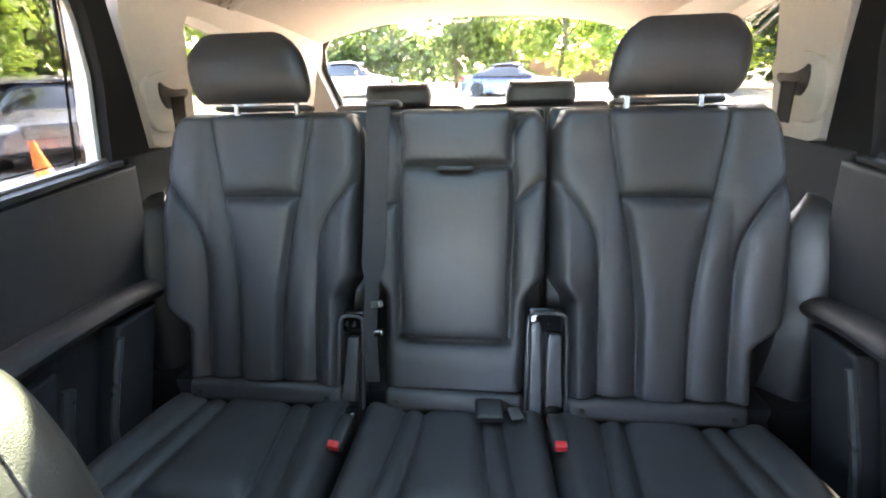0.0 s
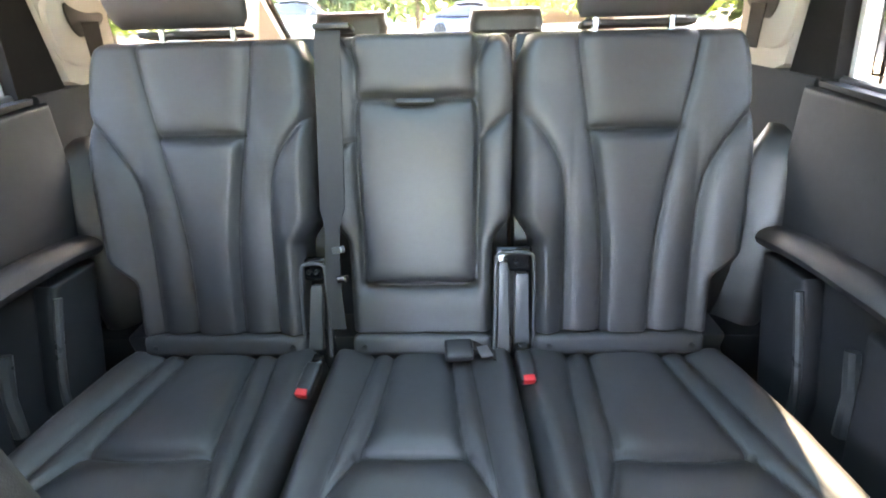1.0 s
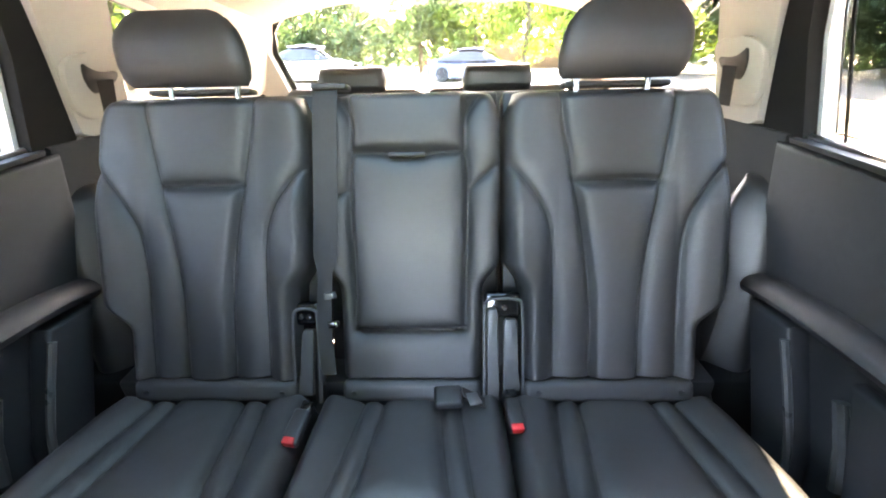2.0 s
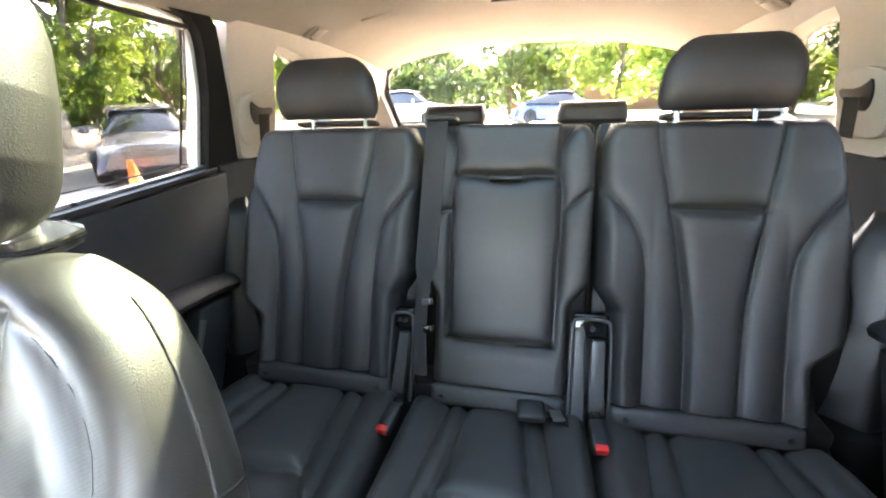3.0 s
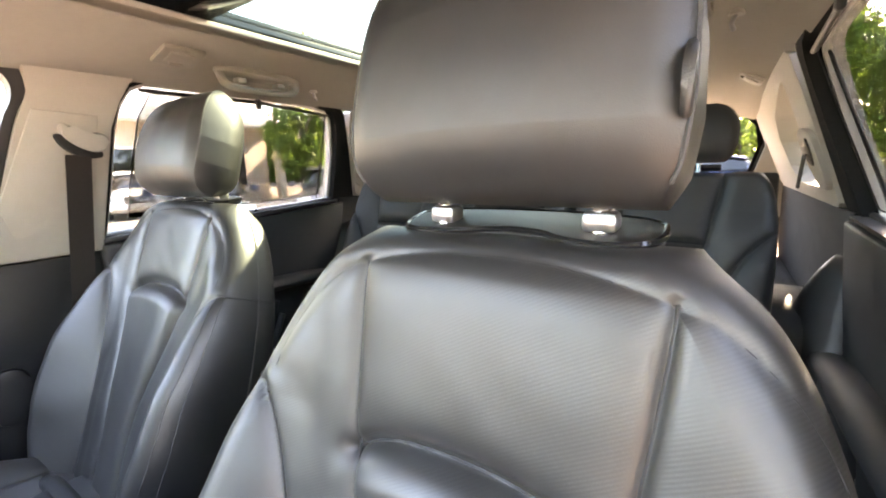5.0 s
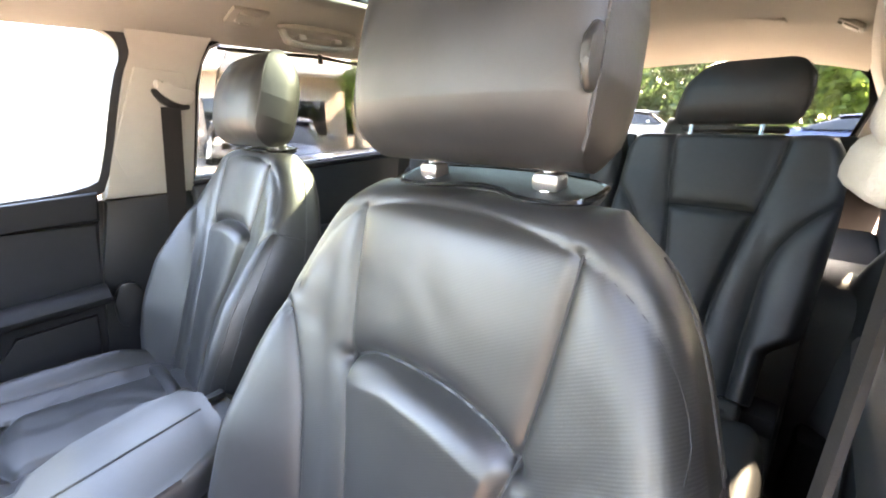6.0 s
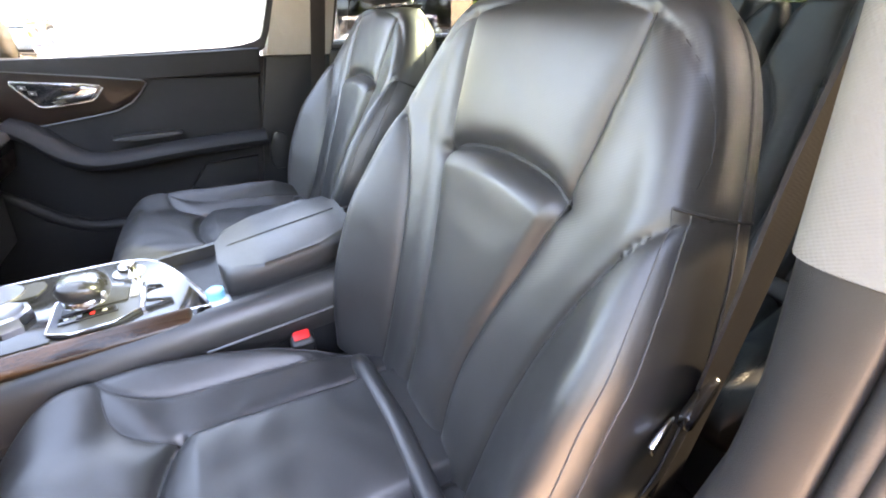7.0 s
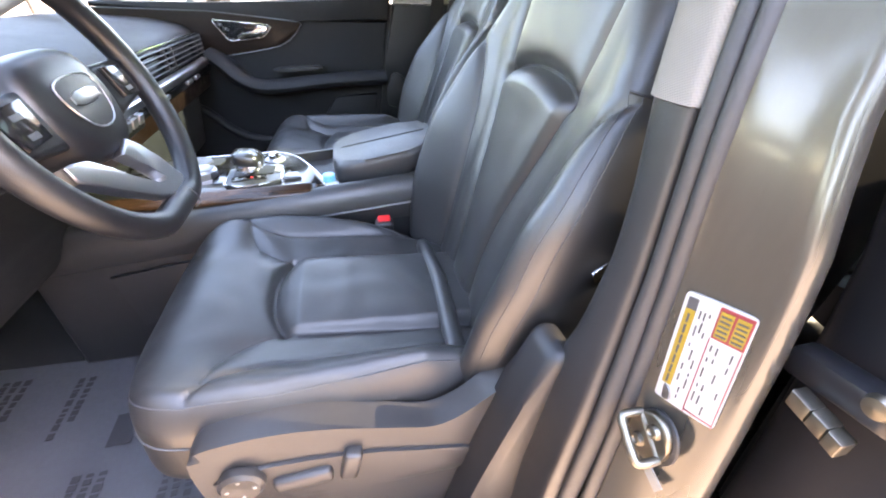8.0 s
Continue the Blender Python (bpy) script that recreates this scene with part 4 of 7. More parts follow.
def rear_door(sgn):
    door = thing("rear_door", "closed rear car door, black panel, " + ("passenger side" if sgn < 0 else "driver side"), "car door", (sgn * 0.8, 0.4, 0.9), "rear doors")

    def put(name, bm, m, label="", to=None):
        bmesh.ops.translate(bm, verts=bm.verts, vec=(-sgn * 0.8, -0.4, -0.9))
        return part(name, bm, m, to or door, label)
    fn = side(sgn)
    # window frame: black, with a broad lower rear corner
    outer = [(0.069, 1.17), (0.078, 1.30), (0.090, 1.472), (0.101, 1.530), (0.122, 1.569), (0.162, 1.588), (0.411, 1.588), (0.67, 1.586),
             (0.755, 1.588), (0.795, 1.56), (0.815, 1.52), (0.865, 1.42), (0.955, 1.22), (0.60, 1.19), (0.35, 1.18)]
    bm = bmesh.new()
    ring(bm, outer, REAR_WIN, fn, -0.004, 0.05)
    put("window_frame", bm, FELT, "black window frame")
    # reveal along the glass, the sun's glare put into its pale colour
    inner2 = [(y + (0.45 - y) * 0.028, z + (1.40 - z) * 0.02) for y, z in REAR_WIN]
    bm = bmesh.new()
    ring(bm, REAR_WIN, inner2, fn, 0.022, 0.05)
    put("window_reveal", bm, REVEAL, "pale reveal round the glass, sun glare in the colour")
    put("window_pane", new_prism(REAR_WIN, fn, 0.034, 0.038), REARGLASS, "tinted door glass")
    # dark division line before the rear edge, and the blind's rod under the top
    put("window_divider", new_tube([fn(0.775, 1.245, 0.03), fn(0.75, 1.45, 0.03), fn(0.735, 1.55, 0.03)], 0.003, 6), RUBBER)
    rod = put("blind_rod", new_tube([fn(0.15, 1.562, 0.008), fn(0.45, 1.566, 0.006), fn(0.73, 1.550, 0.008)], 0.005, 8), DARK_PLASTIC, "thin black rod of the window blind")
    blind = [(0.128, 1.245), (0.135, 1.36), (0.150, 1.50), (0.175, 1.558), (0.45, 1.563), (0.725, 1.548), (0.745, 1.45), (0.772, 1.262)]
    put("blind_mesh", new_prism(blind, fn, 0.012, 0.013), MESH, "drawn mesh sun blind")
    put("blind_edge", new_tube([fn(a, b, 0.012) for a, b in blind], 0.0016, 6, True), RUBBER)
    put("blind_hook", new_box(fn(0.455, 1.560, -0.002), (0.012, 0.016, 0.030), 0.004), DARK_PLASTIC)
    # main panel
    pan = [(0.06, 1.185), (0.35, 1.20), (0.60, 1.212), (0.875, 1.228), (0.86, 1.05), (0.80, 0.90), (0.70, 0.70), (0.60, 0.56), (0.10, 0.54), (0.06, 0.6)]
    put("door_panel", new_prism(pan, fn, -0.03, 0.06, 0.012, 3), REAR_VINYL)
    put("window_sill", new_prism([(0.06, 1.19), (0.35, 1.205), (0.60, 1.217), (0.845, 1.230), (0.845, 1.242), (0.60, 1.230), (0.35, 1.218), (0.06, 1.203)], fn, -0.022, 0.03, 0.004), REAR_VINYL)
    put("sill_trim", new_tube([fn(0.07, 1.208, 0.012), fn(0.35, 1.222, 0.012), fn(0.60, 1.234, 0.012), fn(0.835, 1.246, 0.012)], 0.006, 6), SATIN, "bright strip along the glass")
    # armrest: a long ledge
    bm = bmesh.new()
    tube(bm, smooth_line([fn(0.79, 0.935, -0.050), fn(0.70, 0.955, -0.055), fn(0.55, 0.965, -0.058), fn(0.35, 0.965, -0.055), fn(0.10, 0.97, -0.045)], 2), 0.040, 12, flat=0.62, up=(0, 0, 1))
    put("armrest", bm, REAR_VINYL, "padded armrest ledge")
    # pocket
    pk = [(0.775, 0.905), (0.66, 0.915), (0.56, 0.68), (0.55, 0.60), (0.64, 0.58)]
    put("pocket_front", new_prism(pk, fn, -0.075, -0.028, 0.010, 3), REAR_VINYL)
    put("pocket_trim", new_tube(smooth_line([fn(0.655, 0.89, -0.078), fn(0.61, 0.80, -0.078), fn(0.565, 0.70, -0.078), fn(0.555, 0.62, -0.078)], 2), 0.008, 8), STALK, "pale edge of the pocket")
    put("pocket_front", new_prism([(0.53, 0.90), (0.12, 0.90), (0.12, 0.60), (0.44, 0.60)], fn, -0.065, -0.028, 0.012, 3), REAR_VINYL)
    put("speaker_trim", new_tube([fn(0.545, 0.84, -0.045), fn(0.51, 0.76, -0.045), fn(0.49, 0.68, -0.045)], 0.012, 8), STALK)
    # latch plate
    put("door_handle", new_prism([tuple(p) for p in smooth_line([(0.30, 1.10), (0.44, 1.105), (0.46, 1.06), (0.36, 1.04), (0.29, 1.06)], 2, True)], fn, -0.038, -0.028, 0.004), GLOSS_BLACK)
    # outer skin
    put("outer_skin", new_prism([(0.0, 1.16), (0.9, 1.20), (0.86, 1.0), (0.70, 0.62), (0.60, 0.45), (-0.02, 0.45)], fn, 0.10, 0.125, 0.006), PAINT, "grey painted outer skin")
    return door


rear_door(-1)
rear_door(1)


def passenger_door():
    door = thing("front_door", "closed front passenger door with wood inlay and chrome handle", "car door", (-0.82, -0.55, 0.9))

    def put(name, bm, m, label="", to=None):
        bmesh.ops.translate(bm, verts=bm.verts, vec=(0.82, 0.55, -0.9))
        return part(name, bm, m, to or door, label)
    fn = side(-1)
    outer = [(-0.145, 1.17), (-0.122, 1.25), (-0.072, 1.48), (-0.046, 1.53), (-0.05, 1.575), (-0.085, 1.598), (-0.16, 1.606), (-0.31, 1.602),
             (-0.51, 1.568), (-0.77, 1.455), (-1.03, 1.285), (-1.18, 1.15), (-0.80, 1.14), (-0.45, 1.155)]
    bm = bmesh.new()
    ring(bm, [tuple(p) for p in smooth_line(outer, 2, True)], FRONT_WIN, fn, 0.0, 0.05)
    put("window_frame", bm, RUBBER, "black window frame")
    put("window_pane", new_prism(FRONT_WIN, fn, 0.034, 0.038), CLEARGLASS)
    up = [(-0.165, 1.195), (-0.45, 1.18), (-0.80, 1.172), (-1.15, 1.176), (-1.15, 1.160), (-0.80, 1.149), (-0.50, 1.118), (-0.175, 1.118)]
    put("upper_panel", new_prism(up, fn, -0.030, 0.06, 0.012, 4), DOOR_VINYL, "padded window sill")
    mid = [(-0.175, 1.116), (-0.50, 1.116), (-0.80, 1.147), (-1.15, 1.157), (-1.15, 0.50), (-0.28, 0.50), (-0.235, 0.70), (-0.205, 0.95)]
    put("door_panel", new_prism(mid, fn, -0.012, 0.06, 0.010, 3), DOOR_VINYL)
    # wood inlay with the handle
    wood = [(-0.501, 1.113), (-0.495, 1.104), (-0.516, 1.078), (-0.544, 1.053), (-0.583, 1.034), (-0.64, 1.023), (-0.707, 1.013), (-0.857, 0.992), (-1.15, 0.955), (-1.15, 1.158), (-0.80, 1.147), (-0.64, 1.130)]
    w = put("wood_inlay", new_prism(wood, fn, -0.022, -0.008, 0.003), WOOD, "dark walnut inlay")
    put("inlay_trim", new_tube([fn(a, b, -0.022) for a, b in wood], 0.0020, 6, True), SILVER, "thin bright line")
    bez = [(-0.788, 1.122), (-0.70, 1.114), (-0.634, 1.109), (-0.606, 1.104), (-0.600, 1.098), (-0.617, 1.078), (-0.632, 1.066), (-0.69, 1.058), (-0.738, 1.054), (-0.752, 1.058), (-0.775, 1.092), (-0.790, 1.116)]
    put("handle_recess", new_prism(bez, fn, -0.030, -0.018, 0.002), GLOSS_BLACK)
    put("handle_bezel", new_tube([fn(a, b, -0.030) for a, b in bez], 0.0028, 8, True), CHROME, "chrome handle surround")
    put("door_handle", new_prism([(-0.645, 1.106), (-0.608, 1.099), (-0.618, 1.082), (-0.634, 1.069), (-0.715, 1.062), (-0.718, 1.071), (-0.66, 1.082), (-0.648, 1.090)], fn, -0.046, -0.030, 0.004, 3), CHROME, "chrome inner door handle")
    for q, z in ((-0.768, 1.106), (-0.752, 1.092)):
        put("lock_button", new_prism([(q - 0.008, z - 0.004), (q + 0.008, z - 0.006), (q + 0.008, z + 0.004), (q - 0.008, z + 0.006)], fn, -0.034, -0.028, 0.001), DARK_PLASTIC)
        put("lock_mark", new_prism([(q - 0.002, z - 0.002), (q + 0.002, z - 0.002), (q + 0.002, z + 0.002), (q - 0.002, z + 0.002)], fn, -0.0348, -0.033), WHITE)
    # armrest with pull pocket
    arm = smooth_line([fn(-0.83, 1.01, -0.016), fn(-0.785, 0.985, -0.034), fn(-0.74, 0.932, -0.052), fn(-0.69, 0.900, -0.060), fn(-0.60, 0.898, -0.064), fn(-0.45, 0.915, -0.062), fn(-0.20, 0.924, -0.058)], 3)
    put("armrest", new_tube(arm, 0.045, 14, flat=0.6, up=(0, 0, 1)), DOOR_VINYL, "padded armrest")
    put("pull_pocket", new_prism([tuple(p) for p in smooth_line([(-0.63, 0.962), (-0.45, 0.968), (-0.43, 0.955), (-0.60, 0.948)], 2, True)], fn, -0.06, -0.02, 0.004), RUBBER)
    # map pocket and speaker
    put("pocket_front", new_prism([(-0.235, 0.855), (-0.40, 0.845), (-0.485, 0.735), (-0.30, 0.70), (-0.25, 0.71)], fn, -0.03, -0.008, 0.006), DOOR_VINYL)
    put("pocket_lip", new_tube(smooth_line([fn(-0.58, 0.688, -0.04), fn(-0.749, 0.695, -0.055), fn(-0.828, 0.749, -0.055), fn(-0.889, 0.812, -0.045), fn(-1.02, 0.88, -0.025)], 2), 0.018, 10), DOOR_VINYL)
    put("pocket_wall", new_prism([(-0.50, 0.69), (-0.74, 0.695), (-0.825, 0.745), (-0.885, 0.81), (-1.1, 0.88), (-1.1, 0.55), (-0.50, 0.55)], fn, -0.06, -0.01, 0.01), DOOR_VINYL)
    put("outer_skin", new_prism([(-0.10, 1.16), (-1.2, 1.12), (-1.2, 0.45), (-0.14, 0.45)], fn, 0.10, 0.125, 0.006), PAINT)
    # outside mirror
    put("mirror_housing", new_box((-1.00, -0.80, 1.215), (0.20, 0.10, 0.14), 0.04, (0, 0, -12), 4), PAINT, "grey door mirror housing")
    put("mirror_glass", new_box((-0.99, -0.748, 1.215), (0.165, 0.006, 0.105), 0.03, (0, 0, -12), 4), CHROME, "mirror glass")
    put("mirror_foot", new_tube([(-0.84, -0.86, 1.165), (-0.96, -0.82, 1.17)], 0.018, 10), DARK_PLASTIC)
    return door


passenger_door()


def b_pillar_passenger():
    p = thing("b_pillar", "beige pillar trim with seat belt, dark below", "pillar", kind="structure")
    fn = side(-1)
    up = [(-0.155, 1.172), (-0.125, 1.25), (-0.07, 1.475), (-0.045, 1.53), (-0.06, 1.60), (0.16, 1.60), (0.118, 1.572), (0.098, 1.53), (0.087, 1.47), (0.075, 1.30), (0.066, 1.172)]
    part("pillar_trim", new_prism(up, fn, -0.016, 0.05, 0.006), TRIM, p, "beige upper pillar trim")
    low = [(-0.155, 1.170), (0.058, 1.170), (0.06, 0.50), (-0.27, 0.50), (-0.235, 0.70), (-0.20, 0.95)]
    part("lower_trim", new_prism(low, fn, -0.014, 0.05, 0.008), DARK_PLASTIC, p, "black lower pillar trim")
    # dark strip added to stop light leaking through the gap
    part("door_gap", new_prism([(-0.20, 1.17), (-0.13, 1.17), (-0.18, 0.95), (-0.21, 0.70), (-0.24, 0.5), (-0.31, 0.5), (-0.26, 0.70), (-0.225, 0.95)], fn, -0.004, 0.055), RUBBER, p, "black filler strip in the door gap")
    part("cover_plate", new_prism([(-0.115, 1.30), (-0.048, 1.50), (0.062, 1.495), (0.046, 1.20), (-0.09, 1.20)], fn, -0.022, -0.014, 0.004), TRIM, p)
    part("latch_cover", new_prism([tuple(q) for q in smooth_line([(-0.185, 0.93), (-0.13, 0.93), (-0.115, 0.88), (-0.125, 0.80), (-0.20, 0.79)], 2, True)], fn, -0.03, -0.012, 0.006), DARK_PLASTIC, p)
    # height adjuster with the belt loop
    part("belt_loop", new_prism([tuple(q) for q in smooth_line([(-0.022, 1.448), (0.0, 1.418), (0.03, 1.402), (0.064, 1.402), (0.068, 1.414), (0.05, 1.43), (-0.012, 1.456)], 2, True)], fn, -0.036, -0.020, 0.004), DARK_PLASTIC, p)
    part("belt_adjuster", new_prism([tuple(q) for q in smooth_line([(-0.006, 1.478), (0.02, 1.458), (0.074, 1.456), (0.076, 1.428), (0.06, 1.414), (0.03, 1.420), (0.0, 1.440), (-0.014, 1.462)], 2, True)], fn, -0.046, -0.020, 0.008, 3), TRIM, p, "beige belt height adjuster")
    a, b = Vector(fn(0.020, 1.41, -0.034)), Vector(fn(-0.050, 0.62, -0.035))
    part("belt_strap", new_prism([(-0.023, 0), (0.023, 0), (0.023, 1), (-0.023, 1)], lambda u, v, d: tuple(a.lerp(b, v) + Vector((d, u, 0))), -0.001, 0.001), WEBBING, p, "dark belt webbing")
    part("vent_slot", new_prism([(0.05, 1.24), (0.068, 1.24), (0.072, 1.345), (0.056, 1.345)], fn, -0.020, -0.012, 0.003), TRIM, p)
    return p


b_pillar_passenger()


# sections of the doorway pillar by height: edges of trim and painted jamb
DP_Z = (0.42, 0.73, 0.87, 0.95, 1.04, 1.10, 1.172, 1.30, 1.58)
DP_TRIM_IN = (0.655, 0.664, 0.688, 0.703, 0.707, 0.702, 0.690, 0.664, 0.604)
DP_TRIM_OUT = (0.778, 0.773, 0.766, 0.755, 0.746, 0.741, 0.734, 0.710, 0.648)
DP_JAMB_IN = (0.795, 0.789, 0.784, 0.777, 0.769, 0.763, 0.757, 0.734, 0.672)
DP_JAMB_OUT = (0.862, 0.858, 0.850, 0.842, 0.832, 0.823, 0.803, 0.780, 0.718)
DP_TRIM_Y = (-0.205, -0.190, -0.172, -0.156, -0.144, -0.140, -0.136, -0.112, -0.056)
DP_JAMB_Y = (-0.142, -0.130, -0.126, -0.122, -0.118, -0.117, -0.114, -0.090, -0.034)


def dp(table_, z):
    return float(np.interp(z, DP_Z, table_))


def jamb_point(u, z, out=0.0):
    """A point of the painted jamb's flat face, u from 0 at the seal to 1 at its rounded outer edge."""
    x0, x1, y = dp(DP_JAMB_IN, z), dp(DP_JAMB_OUT, z), dp(DP_JAMB_Y, z)
    return Vector((x0 + u * (x1 - x0) + 0.32 * out, y + 0.022 * u - 0.95 * out, z))


def driver_pillar():
    """The pillar in the open driver's doorway: cloth trim, dark trim, seals, painted jamb, edge of the rear door."""
    p = thing("b_pillar", "pillar in the open doorway, pale cloth trim above black, grey painted jamb", "pillar", kind="structure")

    def column(name, section, z0, z1, m, label="", n=18):
        """Rings of section(z), a closed outline of (x, y), joined from z0 up to z1."""
        bm = bmesh.new()
        rings = [[bm.verts.new((x, y, z)) for x, y in section(z)] for z in np.linspace(z0, z1, n)]
        k = len(rings[0])
        for A, B in zip(rings, rings[1:]):
            for i in range(k):
                bm.faces.new((A[i], A[(i + 1) % k], B[(i + 1) % k], B[i]))
        bm.faces.new(rings[0])
        bm.faces.new(rings[-1])
        return part(name, bm, m, p, label)

    def trim(z, grow=0.0):
        a, b, y = dp(DP_TRIM_IN, z) - grow, dp(DP_TRIM_OUT, z) + grow, dp(DP_TRIM_Y, z) - grow
        return [tuple(q) for q in smooth_line([(a + 0.035, 0.09), (a - 0.004, y + 0.060), (a - 0.003, y + 0.012), (a + 0.010, y), (b - 0.006, y + 0.003), (b, y + 0.008), (b + 0.002, y + 0.035), (a + 0.060, 0.09)], 2, True)]

    def seal(k, r, ox, oy):
        """A round rubber lip a share k of the way from the trim to the jamb."""
        def section(z):
            a, b = dp(DP_TRIM_OUT, z), dp(DP_JAMB_IN, z)
            ya, yb = dp(DP_TRIM_Y, z) + 0.012, dp(DP_JAMB_Y, z)
            c = (a + (b - a) * k + ox, ya + (yb - ya) * k + oy)
            return [(c[0] + r * math.cos(t), c[1] + 1.5 * r * math.sin(t)) for t in np.linspace(0, 2 * math.pi, 14, endpoint=False)]
        return section

    def jamb(z):
        a, b = jamb_point(0, z), jamb_point(1, z)
        return [tuple(q) for q in smooth_line([(a.x - 0.006, a.y + 0.03), (a.x - 0.004, a.y + 0.006), (a.x, a.y), (a.x + 0.002, a.y + 0.0007), (b.x - 0.012, b.y - 0.003), (b.x, b.y), (b.x + 0.005, b.y + 0.008), (b.x + 0.005, b.y + 0.018), (b.x - 0.003, b.y + 0.028), (b.x - 0.022, b.y + 0.036), (a.x + 0.01, a.y + 0.10)], 2, True)]

    def door_edge(z):
        b = jamb_point(1, z)
        return [tuple(q) for q in smooth_line([(b.x - 0.03, b.y + 0.090), (b.x + 0.005, b.y + 0.076), (b.x + 0.05, b.y + 0.070), (b.x + 0.085, b.y + 0.062), (b.x + 0.10, b.y + 0.075), (b.x + 0.10, b.y + 0.14), (b.x - 0.03, b.y + 0.15)], 2, True)]

    def door_skin(z):
        b = jamb_point(1, z)
        return [tuple(q) for q in smooth_line([(b.x + 0.102, b.y + 0.064), (b.x + 0.115, b.y + 0.058), (b.x + 0.126, b.y + 0.072), (b.x + 0.128, b.y + 0.13), (b.x + 0.106, b.y + 0.13)], 2, True)]
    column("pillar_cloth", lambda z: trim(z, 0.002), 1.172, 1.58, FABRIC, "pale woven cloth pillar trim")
    column("lower_trim", trim, 0.50, 1.171, DARK_PLASTIC, "black lower pillar trim", 30)
    column("door_seal", seal(0.30, 0.0075, 0.0, 0.004), 0.46, 1.58, RUBBER, "black rubber door seal", 28)
    column("door_seal", seal(0.78, 0.0060, 0.0, 0.002), 0.46, 1.58, RUBBER, "black rubber door seal", 28)
    column("painted_jamb", jamb, 0.42, 1.58, PAINT, "grey metallic painted door jamb", 30)
    column("rear_door_edge", door_edge, 0.42, 1.56, BLACK_PAINT, "dark front edge of the rear door", 20)
    column("rear_door_skin", door_skin, 0.42, 1.56, PAINT, "grey painted lip of the rear door", 20)
    return p


driver_pillar()

# the driver's door stands open and closes the doorway towards the front
def open_driver_door():
    door = thing("front_door", "open driver's door with a black inner panel", "car door", (0.84, -1.12, 0.45))
    door.rotation_euler = (0, 0, radians(-65))
    fn = lambda a, b, d: (-d, a, b)
    part("door_panel", new_prism([(0.02, 0.0), (0.92, 0.0), (1.02, 0.30), (1.04, 0.72), (0.02, 0.70)], fn, -0.01, 0.07, 0.012, 3), DOOR_VINYL, door)
    part("outer_skin", new_prism([(0.0, -0.02), (0.93, -0.02), (1.04, 0.30), (1.06, 0.72), (0.0, 0.70)], fn, -0.08, -0.012, 0.010, 3), PAINT, door, "grey painted outer skin")
    part("armrest", new_tube(smooth_line([fn(0.25, 0.50, 0.08), fn(0.45, 0.44, 0.11), fn(0.98, 0.47, 0.11)], 2), 0.045, 12, flat=0.6, up=(0, 0, 1)), DOOR_VINYL, door)
    outer = [(0.02, 0.70), (0.15, 0.74), (0.60, 1.08), (0.85, 1.15), (1.10, 1.15), (1.05, 0.72)]
    inner = [(0.10, 0.715), (0.18, 0.74), (0.62, 1.05), (0.85, 1.11), (1.05, 1.11), (1.01, 0.72)]
    bm = bmesh.new()
    ring(bm, outer, inner, lambda a, b, d: (-d - 0.42 * (b - 0.7), a, b), -0.05, 0.0)
    part("window_frame", bm, RUBBER, door, "black window frame")
    part("window_pane", new_prism(inner, lambda a, b, d: (-d - 0.42 * (b - 0.7), a, b), -0.03, -0.026), CLEARGLASS, door)
    return door


open_driver_door()

# covered belt reel and sill beside the driver's seat
bm = new_prism([tuple(q) for q in smooth_line([(-0.186, 0.895), (-0.168, 0.914), (-0.145, 0.905), (-0.13, 0.86), (-0.10, 0.50), (-0.29, 0.50), (-0.255, 0.66)], 1, True)],
               lambda a, b, d: (0.705 + d, a, b), -0.048, 0.012, 0.012, 3)
tagged(part("reel_cover", bm, DARK_PLASTIC), "black plastic cover at the foot of the pillar", "trim panel", kind="structure")
bm = bmesh.new()
tube(bm, [(0.80, -1.2, 0.47), (0.80, -0.4, 0.47), (0.79, -0.1, 0.48), (0.79, 0.9, 0.48)], 0.06, 12, flat=0.8)
tagged(part("door_sill", bm, PAINT), "grey painted door sill", "sill", kind="structure")
bm = bmesh.new()
tube(bm, [(-0.80, -1.2, 0.47), (-0.80, 0.9, 0.48)], 0.06, 12, flat=0.8)
tagged(part("door_sill", bm, PAINT), "grey painted door sill", "sill", kind="structure")


